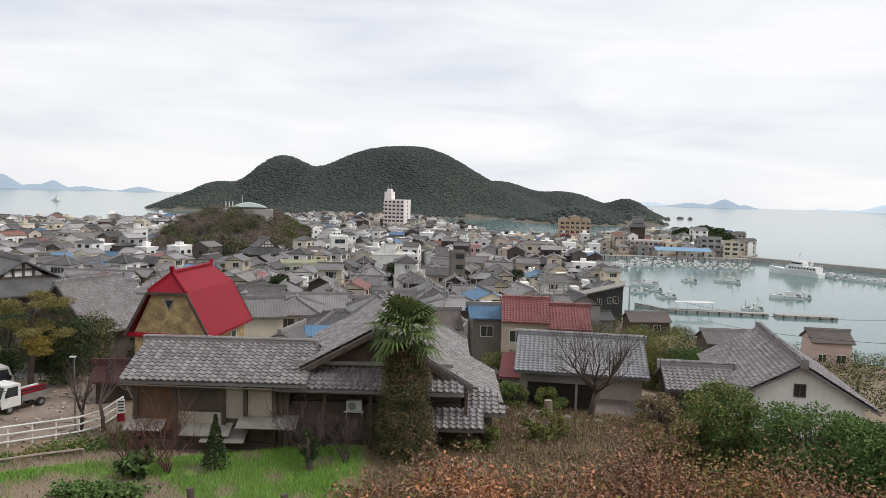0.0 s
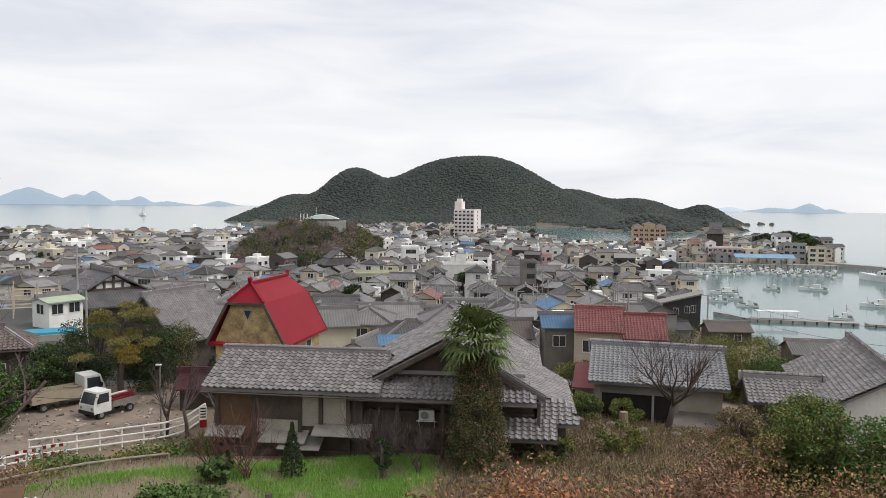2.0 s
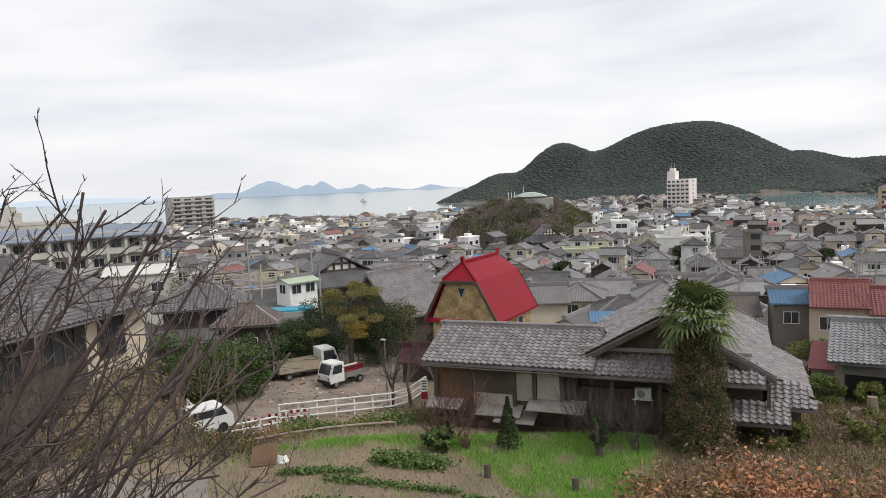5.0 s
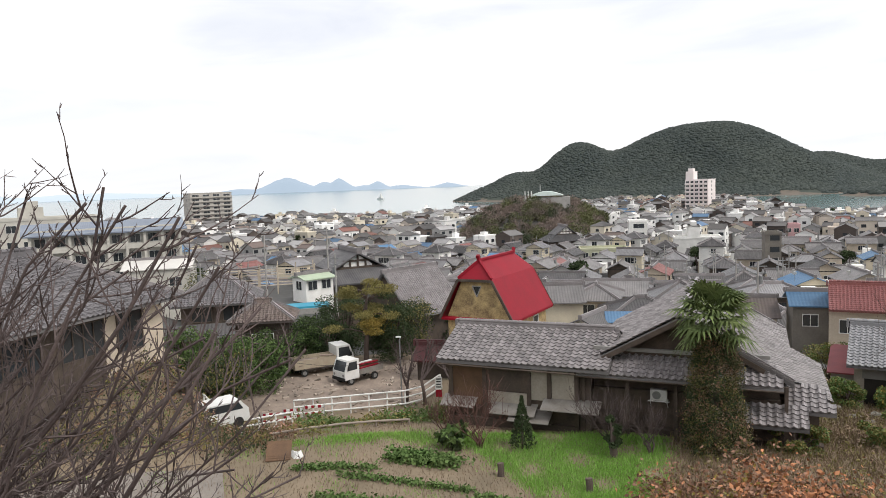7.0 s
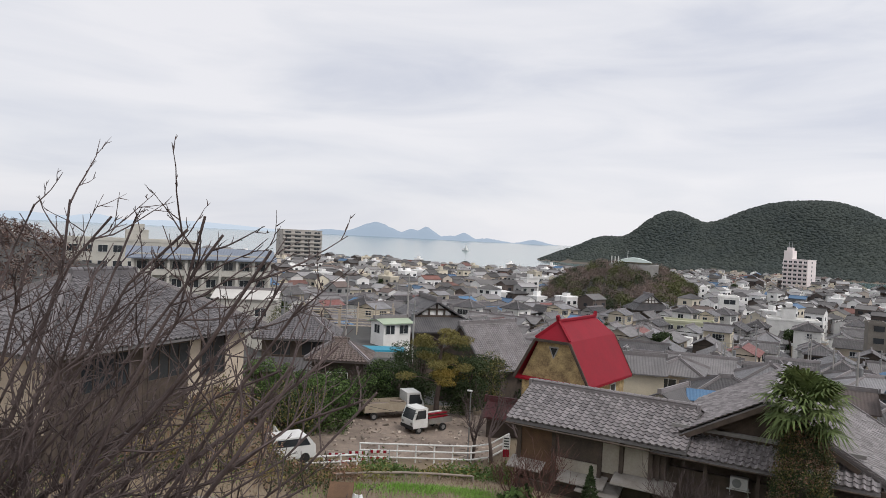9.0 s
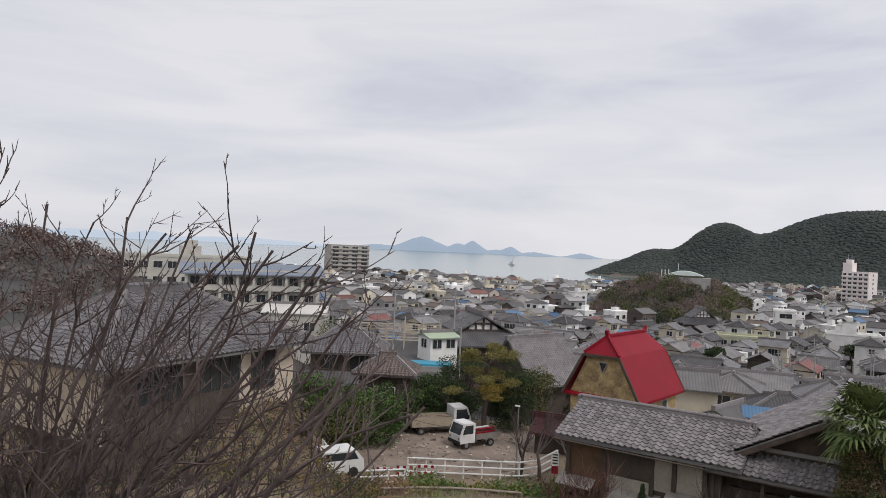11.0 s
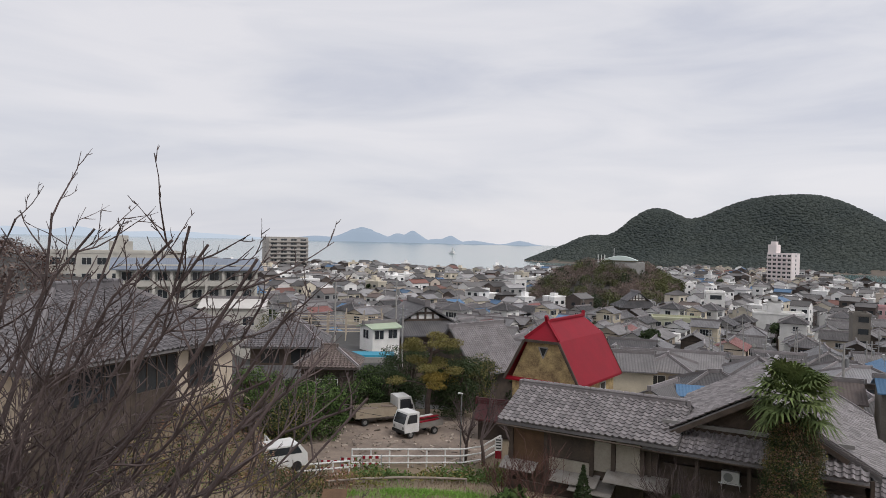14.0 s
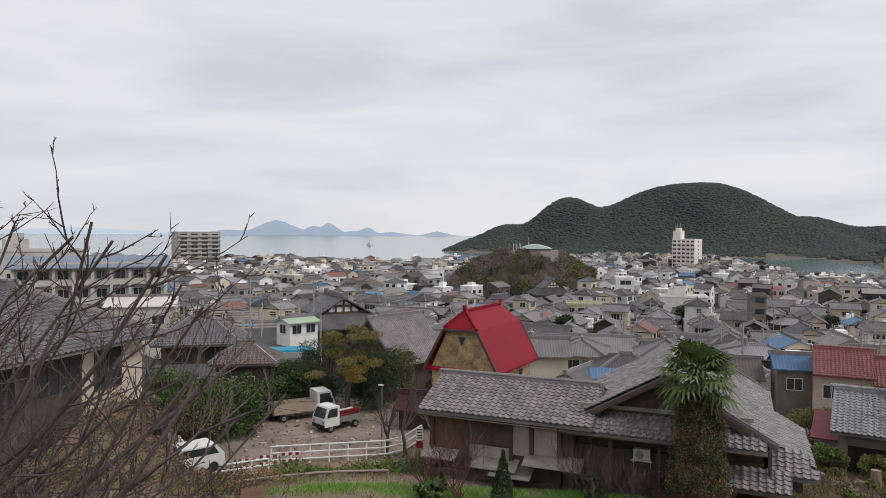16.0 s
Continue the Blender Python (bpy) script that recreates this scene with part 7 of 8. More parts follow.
fence(polar(-36.2, 43.6), polar(-24.3, 44.2), 9, 3, 1.15, "white tubular railing along the yard")
fence(polar(-43.0, 41.0), polar(-36.4, 41.8), 6, 3, 1.0, "white tubular railing at the yard's lower side")
fence(polar(-27.0, 33.2), polar(-38, 32.6), 5, 1, 0.3, "low weathered pole rail at the plot's edge", mat("grey_pole", (0.36, 0.31, 0.26), (0.24, 0.2, 0.17), 3, 0.9))
for k, (az, r) in enumerate(((-36.3, 42.6), (-34.6, 42.9), (-37.9, 42.2))):
    c = polar(az, r)
    ob = thing("barrier", pose(c.x, c.y, gz(c.x, c.y), 0, 0, 34), "red and white striped folding barrier", "barrier", "barriers by the fence")
    for z in (0.35, 0.75):
        for j in range(6):
            m = Mesh()
            m.box(-0.6 + 0.2 * j, -0.4 + 0.2 * j, -0.02, 0.02, z, z + 0.16)
            part("stripe", m, WHITE if j % 2 else REDPAINT, ob)
    for s in (-0.58, 0.58):
        m = Mesh()
        m.beam((s, -0.3, 0), (s, 0, 1.0), 0.04)
        m.beam((s, 0.3, 0), (s, 0, 1.0), 0.04)
        part("leg_frame", m, STEEL, ob)
c = polar(-24.45, 42.6)
sign = thing("sign_board", pose(c.x, c.y, gz(c.x, c.y), 0, 0, 22), "white notice board with dark writing and a red foot", "sign")
m = Mesh()
m.box(-0.3, 0.3, -0.02, 0.02, 0.75, 1.75)
board = part("board", m, WHITE, sign)
for k in range(4):
    m = Mesh()
    m.box(-0.2, 0.2, -0.028, -0.02, 0.88 + 0.22 * k, 0.98 + 0.22 * k)
    part("writing_bar", m, RUBBER, board)
m = Mesh()
m.box(-0.25, 0.25, -0.02, 0.02, 0.1, 0.7)
part("foot_panel", m, REDPAINT, sign)
sign.scale = (0.75, 0.75, 0.75)
m = Mesh()
m.beam((-0.25, 0.03, -0.2), (-0.25, 0.03, 1.7), 0.04)
m.beam((0.25, 0.03, -0.2), (0.25, 0.03, 1.7), 0.04)
part("frame", m, STEEL, sign)
# a tarpaulin and boards on the plot
c = polar(-37.6, 29.2)
bd = thing("board_stack", pose(c.x, c.y, gz(c.x, c.y), 0, 0, 30), "leaning brown boards on the plot", "boards")
for k in range(3):
    m = Mesh()
    m.solid([(-0.5, -0.45 + 0.1 * k, 0.03 + 0.05 * k), (0.5, -0.45 + 0.1 * k, 0.03 + 0.05 * k), (0.5, 0.5, 0.4 + 0.05 * k), (-0.5, 0.5, 0.4 + 0.05 * k)], [(-0.5, -0.45 + 0.1 * k, 0.07 + 0.05 * k), (0.5, -0.45 + 0.1 * k, 0.07 + 0.05 * k), (0.5, 0.5, 0.44 + 0.05 * k), (-0.5, 0.5, 0.44 + 0.05 * k)])
    part("board", m, BROWNWOOD, bd)
c = polar(-36.2, 29.0)
bag = thing("white_bag", pose(c.x, c.y, gz(c.x, c.y)), "crumpled white plastic bag on the plot", "bag")
rngb = random.Random(4)
m = Mesh()
ring = [Vector((0.4 * math.cos(k * 0.7) * rngb.uniform(0.6, 1.2), 0.25 * math.sin(k * 0.7) * rngb.uniform(0.6, 1.2), 0.0)) for k in range(9)]
m.solid(ring, [p * 0.45 + Vector((rngb.uniform(-0.1, 0.1), rngb.uniform(-0.1, 0.1), rngb.uniform(0.12, 0.28))) for p in ring])
part("sack", m, WHITE, bag)

# rubble and offcuts strewn over the yard
rr = random.Random(33)
m = Mesh()
for k in range(420):
    c = polar(rr.uniform(-42, -26), rr.uniform(39, 55))
    z = gz(c.x, c.y) + 0.05
    a, s = rr.uniform(0, 6.28), rr.choice((0.08, 0.12, 0.2, 0.45))
    m.beam((c.x, c.y, z), (c.x + math.cos(a) * s, c.y + math.sin(a) * s, z + rr.uniform(0, 0.12)), rr.uniform(0.05, 0.2), rr.uniform(0.03, 0.12))
tagged(part("rubble", m, mat("mixed_rubble", (0.44, 0.38, 0.32), (0.2, 0.16, 0.13), 0.6, 0.95, vary=0.5, per="island")), "broken boards and rubble strewn over the yard", "rubble", kind="stuff")

# pool, netting and frames beside the green-roofed hall
c = polar(-35.2, 79)
pool = thing("blue_pool", pose(c.x, c.y, gz(c.x, c.y) + 0.1, 0, 0, 35), "bright blue pool cover beside the hall", "pool")
m = Mesh()
m.box(-3.2, 3.2, -1.5, 1.5, -1, 0.5)
part("basin", m, CONCRETE, pool)
m = Mesh()
m.box(-3.0, 3.0, -1.3, 1.3, 0.46, 0.72)
part("cover", m, mat("turquoise_cover", (0.03, 0.25, 0.38), (0.05, 0.32, 0.44), 0.8, 0.5), pool)
c = polar(-37.6, 97)
net = thing("climbing_frame", pose(c.x, c.y, gz(c.x, c.y), 0, 0, 36), "wooden poles and rails of a playground", "frame")
for i in range(6):
    for j in range(3):
        m = Mesh()
        m.beam((-6 + 2.4 * i, -3 + 3 * j, -0.5), (-6 + 2.4 * i, -3 + 3 * j, 3.2 + 0.5 * ((i + j) % 2)), 0.14)
        part("pole", m, WALL[4], net)
for j in range(3):
    for z in (1.2, 2.6):
        m = Mesh()
        m.beam((-6, -3 + 3 * j, z), (6, -3 + 3 * j, z), 0.1)
        part("rail", m, WALL[4], net)


# ---- poles and wires ----
def pole_prototype():
    ob = thing("utility_pole", pose(0, 0, 0), "grey concrete utility pole with crossarms", "utility pole", "utility poles")
    m = Mesh()
    m.tube([Vector((0, 0, -1)), Vector((0, 0, 9.2))], [0.14, 0.085], 8)
    part("mast", m, CONCRETE, ob)
    for z in (8.7, 8.0):
        m = Mesh()
        m.beam((-0.9, 0, z), (0.9, 0, z), 0.09)
        part("crossarm", m, STEEL, ob)
    m = Mesh()
    m.tube([Vector((0.3, 0, 6.9)), Vector((0.3, 0, 7.7))], [0.2, 0.2], 8)
    part("transformer", m, STEEL, ob)
    return ob


pole = pole_prototype()
rp = random.Random(15)
for k in range(72):
    az, r = rp.uniform(-46, 11), rp.choice((rp.uniform(75, 180), rp.uniform(120, 330)))
    c = polar(az, r)
    if float(coast_distance(np.array(c.x), np.array(c.y))) < 5:
        c = polar(-20 + k * 0.4, 150)
    m = Matrix.Translation((c.x, c.y, gz(c.x, c.y))) @ pose(0, 0, 0, 0, 0, rp.uniform(0, 180))
    if k == 0:
        pole.matrix_basis = m
    else:
        copy_thing(pole, m)


def wire(a, b, sag, r=0.012):
    cu = Mesh()
    pts = [a.lerp(b, k / 12) + Vector((0, 0, -sag * 4 * (k / 12) * (1 - k / 12))) for k in range(13)]
    cu.tube(pts, [r] * 13, 4)
    return tagged(part("cable", cu, RUBBER), "thin sagging overhead cable", "cable")


wire(polar(-37, 46, 21.0), polar(-23.8, 43, 22.2), 0.8)
wire(polar(-46, 40, 24.5), polar(-30.5, 52, 23.0), 0.7)
wire(polar(17, 120, 17.0), polar(33, 60, 24.0), 1.2, 0.02)
wire(polar(16, 150, 11.0), polar(34, 90, 17.5), 1.5, 0.025)
c = polar(-27.5, 44.6)
lamp = thing("street_lamp", pose(c.x, c.y, gz(c.x, c.y)), "slim grey lamp post in the yard", "lamp")
m = Mesh()
m.tube([Vector((0, 0, -0.3)), Vector((0, 0, 4.2)), Vector((0.1, -0.1, 4.4))], [0.05, 0.04, 0.04], 8)
part("post", m, STEEL, lamp)
m = Mesh()
m.box(-0.22, 0.1, -0.1, 0.02, 4.37, 4.45)
part("head", m, WHITE, lamp)
c = polar(9.55, 400)
mast = thing("radio_mast", pose(c.x, c.y, 3), "red and white lattice radio mast", "mast")
for k in range(7):
    m = Mesh()
    z0, z1, w0, w1 = k * 1.9, k * 1.9 + 1.9, 0.9 - 0.09 * k, 0.81 - 0.09 * k
    for sx, sy in ((1, 1), (1, -1), (-1, 1), (-1, -1)):
        m.beam((sx * w0, sy * w0, z0), (sx * w1, sy * w1, z1), 0.2)
        m.beam((sx * w0, sy * w0, z0), (-sx * w1, sy * w1, z1), 0.14)
    part("section", m, WHITE if k % 2 else REDPAINT, mast)


# ---- harbour ----
HULL = mat("white_hull", (0.82, 0.83, 0.82), (0.68, 0.69, 0.68), 0.6, 0.45)


def hull_mesh(L, W, H, z0=-0.4):
    """A hull from stern (y = -L/2) to a raked bow."""
    m, st = Mesh(), []
    for k in range(9):
        f = k / 8
        w = W / 2 * (1 - max(0, (f - 0.45) / 0.55) ** 2.2) * (0.9 + 0.1 * min(1, f * 4)) + 0.03
        st.append((-L / 2 + L * f, w, H * (0.75 + 0.35 * f * f)))
    for k in range(8):
        (a, wa, ha), (b, wb, hb) = st[k], st[k + 1]
        la, lb = [(-wa * 0.75, a, z0), (wa * 0.75, a, z0), (wa, a, ha), (-wa, a, ha)], [(-wb * 0.75, b, z0), (wb * 0.75, b, z0), (wb, b, hb), (-wb, b, hb)]
        for i in range(4):
            j = (i + 1) % 4
            m.face([la[j], la[i], lb[i], lb[j]])
        if k == 0:
            m.face(la)
        if k == 7:
            m.face(lb[::-1])
    return m.weld()


def boat(L, W, H, label, cabin=0.22):
    ob = thing("fishing_boat", pose(0, 0, 0), label, "boat", "fishing boats")
    part("hull", hull_mesh(L, W, H), HULL, ob)
    m = Mesh()
    m.box(-W * 0.47, W * 0.47, -L * 0.47, -L * 0.44 + L * 0.6, H * 0.78, H * 0.84)
    part("deck", m, mat("green_deck", (0.45, 0.5, 0.47), (0.36, 0.38, 0.36), 1, 0.8), ob)
    m = Mesh()
    m.box(-W * 0.26, W * 0.26, -L * 0.22, -L * 0.22 + L * cabin, H * 0.8, H * 0.8 + 1.5)
    cb = part("cabin", m, WHITE, ob)
    m = Mesh()
    m.box(-W * 0.22, W * 0.22, -L * 0.22 + L * cabin, -L * 0.22 + L * cabin + 0.04, H * 0.8 + 0.8, H * 0.8 + 1.3)
    part("window", m, DARKGLASS, cb)
    m = Mesh()
    m.beam((0, -L * 0.2, H), (0, -L * 0.2, H + 3.6), 0.11)
    m.beam((0, -L * 0.2, H + 2.6), (0, -L * 0.46, H + 1.6), 0.08)
    m.beam((0, L * 0.3, H * 0.8), (0, L * 0.3, H + 2.2), 0.09)
    part("mast", m, STEEL, ob)
    m = Mesh()
    for sx in (-1, 1):
        m.box(sx * W * 0.46 - 0.06, sx * W * 0.46 + 0.06, -L * 0.47, L * 0.08, H * 0.5, H * 0.72)
    part("rubbing_strake", m, mat("blue_green_strake", (0.05, 0.14, 0.16), (0.08, 0.17, 0.19), 1.5, 0.6), ob)
    m = Mesh()
    for y, sz in ((L * 0.16, 0.5), (L * 0.24, 0.35), (-L * 0.36, 0.55), (-L * 0.42, 0.4)):
        m.box(-sz, sz * 0.8, y - sz * 0.6, y + sz * 0.6, H * 0.8, H * 0.84 + sz)
    part("gear", m, mat("nets_and_crates", (0.10, 0.17, 0.16), (0.24, 0.2, 0.15), 2.0, 0.9, bump=0.4), ob)
    m = Mesh()
    for x in (-W * 0.42, W * 0.42):
        for y in (-L * 0.42, -L * 0.3, L * 0.1, L * 0.25):
            m.beam((x * (1 if y < 0 else 0.8), y, H * 0.8), (x * (1 if y < 0 else 0.8), y, H + 0.8), 0.06)
    part("railing", m, STEEL, ob)
    return ob


big = boat(10.5, 2.6, 1.1, "white fishing boat with a small wheelhouse moored in the harbour")
small = boat(6.5, 1.9, 0.8, "small white open boat moored in the harbour", 0.16)
rb = random.Random(21)
berths = [(21.9, 307, 62, 0), (25.9, 268, 75, 0), (26.9, 272, 68, 1), (23.7, 231, 80, 1), (15.9, 278, 100, 0), (15.5, 254, 95, 1), (17.6, 246, 85, 1), (16.6, 262, 80, 1), (19.2, 300, 60, 1)]
for k in range(26):
    berths.append((15.2 + 8.4 * (k % 13) / 13 + rb.uniform(-0.2, 0.2), 366 + 14 * (k // 13) + rb.uniform(-3, 3) + 5 * ((k % 13) / 13), rb.choice((5, 8, -8, 185)), k % 3 == 0))
for k in range(9):
    berths.append((25.6 + 0.75 * k, 372 - 3 * k, rb.choice((20, 10, 200)), k % 2))
for k in range(14):
    berths.append((13.5 + 2.6 * rb.random(), 338 + 36 * rb.random(), rb.choice((95, 85, 275, 60)), k % 2))
for k in range(10):
    berths.append((12.9 + 0.12 * k, 345 - 9 * k, rb.choice((95, 85, 275)), k % 2))
used = [False, False]
for az, r, turn, s in berths:
    c, s = polar(az, r), int(s)
    if float(coast_distance(np.array(c.x), np.array(c.y))) > -2.5:
        continue
    m = Matrix.Translation((c.x, c.y, 0)) @ pose(0, 0, 0, 0, 0, turn + rb.uniform(-6, 6))
    if used[s]:
        copy_thing((big, small)[s], m)
    else:
        (big, small)[s].matrix_basis, used[s] = m, True
a, b = polar(24.6, 369), polar(28.2, 352)
ferry = thing("ferry", Matrix.Translation(((a.x + b.x) / 2, (a.y + b.y) / 2, 0)) @ pose(0, 0, 0, 0, 0, math.degrees(math.atan2(a.y - b.y, a.x - b.x)) - 90), "white passenger ferry with a row of dark windows", "ferry")
part("hull", hull_mesh(27, 5.6, 2.9), HULL, ferry)
m = Mesh()
m.solid([(-2.3, -12.4, 2.3), (2.3, -12.4, 2.3), (2.3, 4.0, 2.6), (-2.3, 4.0, 2.6)], [(-2.3, -12.2, 4.5), (2.3, -12.2, 4.5), (2.1, 2.6, 4.5), (-2.1, 2.6, 4.5)])
dk = part("main_deck", m, WHITE, ferry)
m = Mesh()
m.solid([(-1.8, -5.5, 4.5), (1.8, -5.5, 4.5), (1.8, 1.6, 4.5), (-1.8, 1.6, 4.5)], [(-1.7, -5.3, 6.5), (1.7, -5.3, 6.5), (1.5, 0.6, 6.5), (-1.5, 0.6, 6.5)])
up = part("upper_deck", m, WHITE, ferry)
for k in range(9):
    for s in (-2.33, 2.29):
        m = Mesh()
        m.box(s, s + 0.04, -11.6 + 1.5 * k, -10.7 + 1.5 * k, 3.2, 4.0)
        part("window", m, DARKGLASS, dk)
for s in (-1.83, 1.77):
    m = Mesh()
    m.box(s, s + 0.05, -4.6, 0.6, 5.3, 6.0)
    part("window", m, DARKGLASS, up)
m = Mesh()
for sx in (-2.2, 2.2):
    for k in range(8):
        y = -12 + 0.9 * k
        m.beam((sx, y, 4.5), (sx, y, 5.5), 0.08)
    m.beam((sx, -12, 5.5), (sx, -5.7, 5.5), 0.09)
    m.beam((sx, -12, 5.0), (sx, -5.7, 5.0), 0.06)
    for k in range(7):
        y = 5.0 + 1.2 * k
        m.beam((sx * (0.95 - 0.1 * k), y, 2.6 + 0.1 * k), (sx * (0.95 - 0.1 * k), y, 3.8 + 0.1 * k), 0.07)
part("railing", m, WHITE, ferry)
m = Mesh()
m.beam((0, -1.5, 6.4), (0, -2.4, 10.2), 0.28)
m.beam((-1.4, -2.0, 8.4), (1.4, -2.0, 8.4), 0.16)
m.beam((0, -8.0, 4.5), (0, -8.6, 7.0), 0.7, 0.9)
part("mast", m, WHITE, ferry)


def pier(a, b, w, h, label, posts=0, name="jetty", roof=False):
    ob = thing(name, pose(0, 0, 0), label, "pier")
    d = (b - a).normalized()
    s = Vector((-d.y, d.x, 0)) * w / 2
    m = Mesh()
    m.solid([a - s - Vector((0, 0, 1)), b - s - Vector((0, 0, 1)), b + s - Vector((0, 0, 1)), a + s - Vector((0, 0, 1))], [p + Vector((0, 0, h)) for p in (a - s, b - s, b + s, a + s)])
    part("deck", m, CONCRETE, ob)
    n = int((b - a).length / 3)
    for k in range(n if name != "breakwater" else 0):
        p = a.lerp(b, (k + 0.5) / n) - s * 1.03
        m = Mesh()
        m.beam(p + Vector((0, 0, 0.05)), p + Vector((0, 0, h - 0.05)), 0.5, 0.25)
        part("fender", m, RUBBER, ob)
    for k in range(posts):
        p = a.lerp(b, k / max(1, posts - 1))
        m = Mesh()
        m.tube([p - Vector((0, 0, 1)), p + Vector((0, 0, h + 4.5))], [0.22, 0.18], 8)
        part("pile", m, STEEL, ob)
    return ob


jet = pier(Vector((66, 205, 0)), Vector((93, 202, 0)), 3.2, 0.8, "floating concrete jetty with tyre fenders")
pier(Vector((95, 201, 0)), Vector((111, 199, 0)), 3.6, 0.8, "floating concrete jetty with tyre fenders")
pier(Vector((58, 212, 1.1)), Vector((66.5, 206, 0.2)), 0.9, 0.3, "narrow gangway to the jetty", name="gangway")
m = Mesh()
for x in (68, 71.5, 75, 78):
    for y in (203.6, 205.4):
        m.beam((x, y, 0.7), (x, y, 3.0), 0.1)
m.box(67.4, 78.6, 203, 206, 3.0, 3.12)
ob = thing("shelter", pose(0, 0, 0), "open white shelter roof on the jetty", "shelter")
part("frame", m, WHITE, ob)
c = polar(14.85, 212)
ob = thing("mooring_post", pose(c.x, c.y, 0), "tall weathered mooring post with a crossbar", "post")
m = Mesh()
m.beam((0, 0, -1), (0, 0, 7.2), 0.35)
m.beam((-1.6, 0, 6.8), (0.4, 0, 7.0), 0.2)
part("post", m, CONCRETE, ob)
pier(polar(22.4, 432), polar(33.5, 398), 5, 2.4, "long concrete breakwater at the harbour mouth", name="breakwater")
pier(polar(33.6, 398), polar(47, 425), 5, 2.4, "outer arm of the concrete breakwater", name="breakwater")
pier(Vector((80, 388, 0)), Vector((168, 390, 0)), 5, 1.6, "concrete quay with a row of moored boats", name="quay")
pier(Vector((76, 385, 0)), Vector((66, 265, 0)), 4, 1.5, "concrete quay along the town", name="quay")
m = Mesh()
m.slab([(116, 388, 5.0), (146, 386, 5.0), (147, 393, 6.6), (117, 395, 6.6)], 0.2)
ob = thing("quay_shelter", pose(0, 0, 0), "long blue sheet roof over the quay", "shelter")
part("roof", m, mat("blue_sheet", (0.16, 0.28, 0.42), (0.22, 0.34, 0.46), 0.4, 0.6), ob)
for k in range(6):
    mm = Mesh()
    mm.beam((117.5 + 5.6 * k, 389, 1.4), (117.5 + 5.6 * k, 389, 5.1), 0.2)
    part("post", mm, STEEL, ob)
for k, (az, r) in enumerate(((16.7, 1220), (17.4, 1260), (18.3, 1350), (19, 1340))):
    c = polar(az, r)
    ob = thing("sea_rock", pose(c.x, c.y, 0), "low dark rock awash off the cape", "rock", "rocks off the cape")
    m = Mesh()
    rk = random.Random(k)
    ring = [Vector((rk.uniform(5, 9) * math.cos(j), rk.uniform(4, 7) * math.sin(j), -1)) for j in range(6)]
    m.solid(ring, [p * 0.5 + Vector((0, 0, rk.uniform(3, 5))) for p in ring])
    part("stone", m, ROCK, ob)
c = polar(-28.55, 1500)
ship = thing("ship", pose(c.x, c.y, 0, 0, 0, 60), "small white ship far out at sea", "ship")
part("hull", hull_mesh(26, 6, 3), HULL, ship)
m = Mesh()
m.box(-2.4, 2.4, -8, 2, 2, 6)
m.box(-1, 1, -5, -2, 6, 12)
part("deckhouse", m, WHITE, ship)


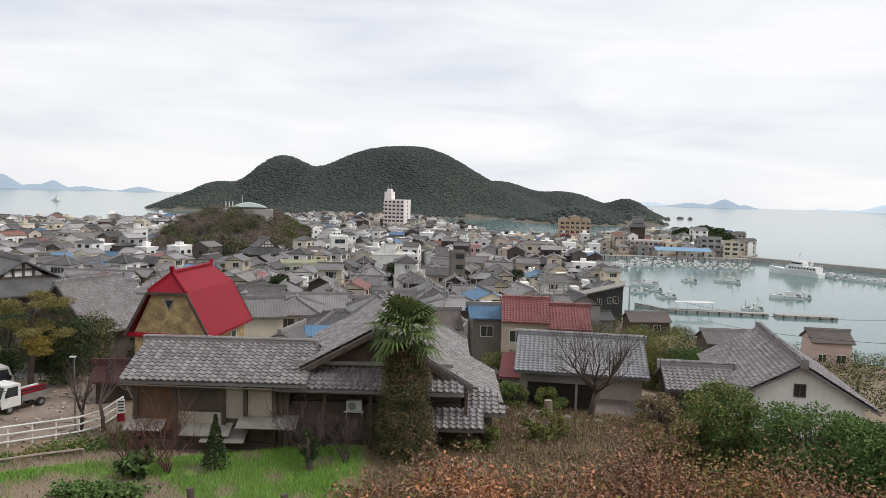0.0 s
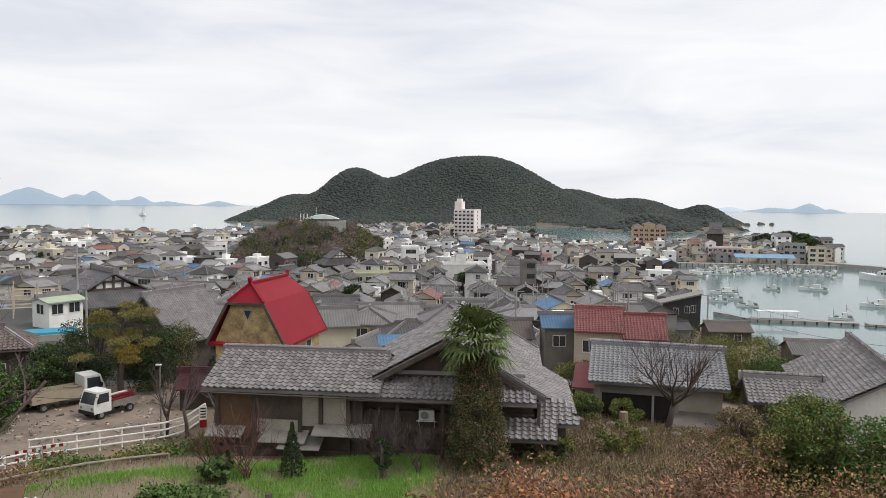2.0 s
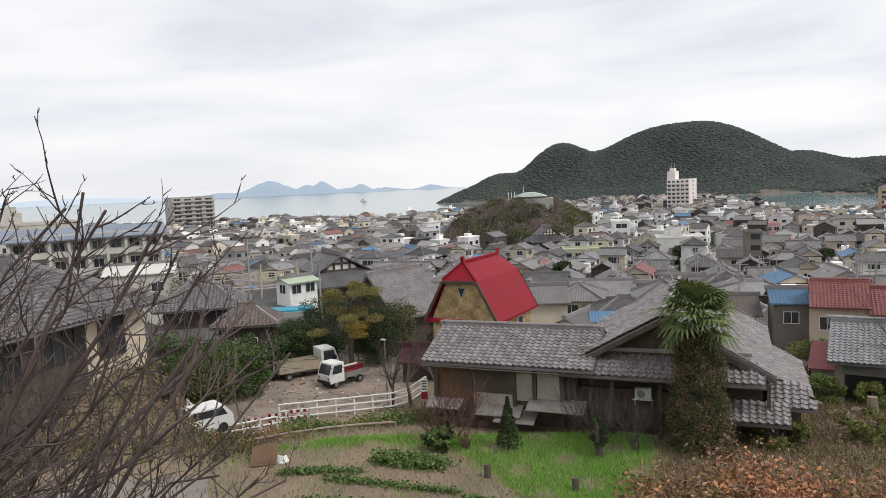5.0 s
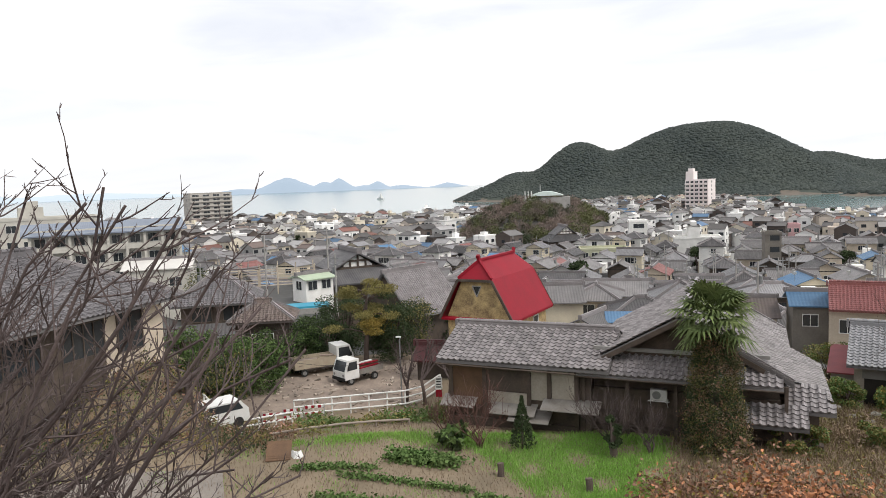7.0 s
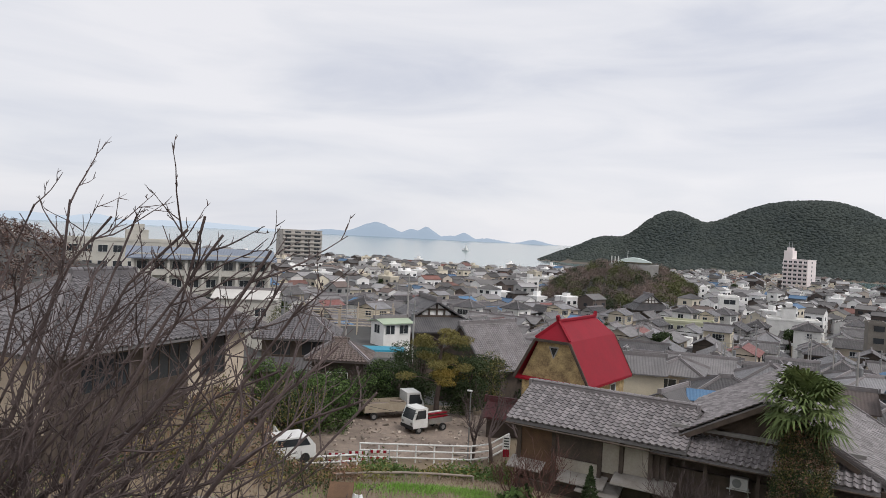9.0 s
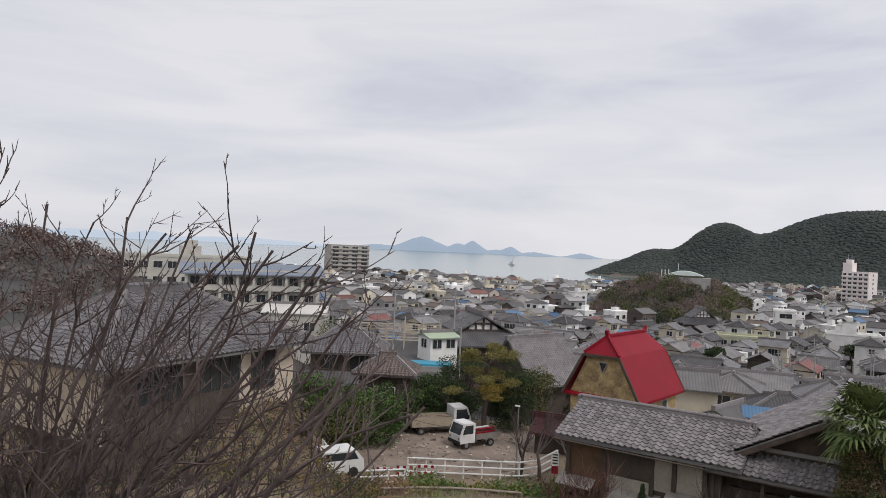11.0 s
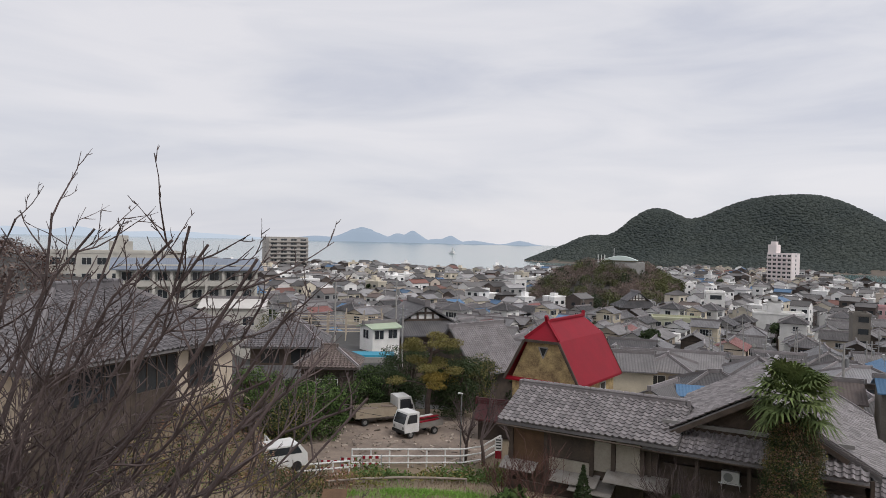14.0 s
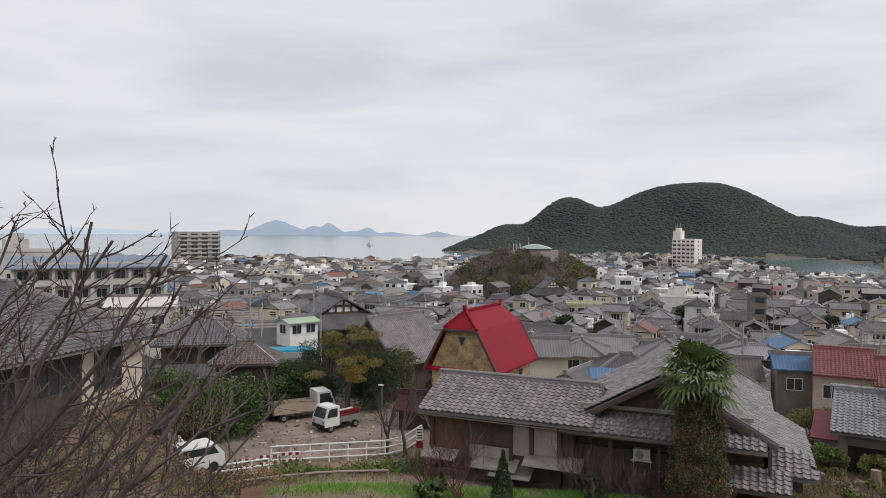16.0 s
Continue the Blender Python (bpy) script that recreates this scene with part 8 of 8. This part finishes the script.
# ---- small things in the gardens and on the roofs ----
def rock(x, y, size, seed, label):
    rk = random.Random(seed)
    ob = thing("rock", pose(x, y, gz(x, y) - 0.05, 0, 0, rk.uniform(0, 180)), label, "rock", "garden rocks")
    m = Mesh()
    n = 7
    ring = [Vector((math.cos(6.28 * j / n) * size * rk.uniform(0.7, 1.1), math.sin(6.28 * j / n) * size * rk.uniform(0.6, 0.9), 0)) for j in range(n)]
    mid = [p * rk.uniform(0.85, 1.1) + Vector((0, 0, size * rk.uniform(0.35, 0.55))) for p in ring]
    m.solid(ring, mid)
    m.solid(mid, [p * 0.5 + Vector((0, 0, size * rk.uniform(0.5, 0.8))) for p in ring])
    part("stone", m, mat("mossy_stone", (0.26, 0.245, 0.21), (0.15, 0.145, 0.12), 2.0, 0.95, bump=0.6), ob)


for k, (az, r, s) in enumerate(((8.2, 41.5, 0.5), (6.6, 40.5, 0.4), (7.6, 39.4, 0.35), (10.4, 40.2, 0.45), (9.3, 38.6, 0.3), (5.6, 42.4, 0.35), (12.9, 39.5, 0.4))):
    c = polar(az, r)
    rock(c.x, c.y, s, k, "grey mossy garden rock on the dry slope")
c = polar(8.9, 41.0)
ob = thing("tree_stump", pose(c.x, c.y, gz(c.x, c.y)), "pale sawn tree stump in the dry garden", "stump")
m = Mesh()
m.tube([Vector((0, 0, -0.3)), Vector((0.02, 0, 0.3)), Vector((0, 0.03, 1.0))], [0.34, 0.25, 0.23], 10)
part("bole", m, mat("pale_wood", (0.36, 0.29, 0.21), (0.22, 0.175, 0.13), 3, 0.9, bump=0.4), ob)
for az, r in ((-19.6, 26.2), (-12.4, 24.6)):
    c = polar(az, r)
    ob = thing("tree_stump", pose(c.x, c.y, gz(c.x, c.y)), "short dark stump in the grass", "stump")
    m = Mesh()
    m.tube([Vector((0, 0, -0.2)), Vector((0.03, 0, 0.2)), Vector((0, 0.03, 0.5))], [0.16, 0.12, 0.13], 9)
    part("bole", m, BARK, ob)


def dish(az, r, z):
    c = polar(az, r)
    ob = thing("satellite_dish", pose(c.x, c.y, z, 0, 0, -az), "white satellite dish on a roof pole", "satellite dish", "satellite dishes")
    m = Mesh()
    m.tube([Vector((0, -0.10, 0.55)), Vector((0, -0.06, 0.58)), Vector((0, 0.02, 0.6))], [0.36, 0.3, 0.06], 14)
    part("reflector", m, WHITE, ob)
    m = Mesh()
    m.tube([Vector((0, 0.03, -1.2)), Vector((0, 0.03, 0.6))], [0.03, 0.03], 6)
    part("pole", m, STEEL, ob)


rd = random.Random(77)
for r0, x, y, turn in rd.sample(SPOTS[:200], 26):
    dish(math.degrees(math.atan2(x, y)) + rd.uniform(-1, 1), math.hypot(x, y) - 2.5, gz(x, y) + rd.uniform(6.2, 7.2))
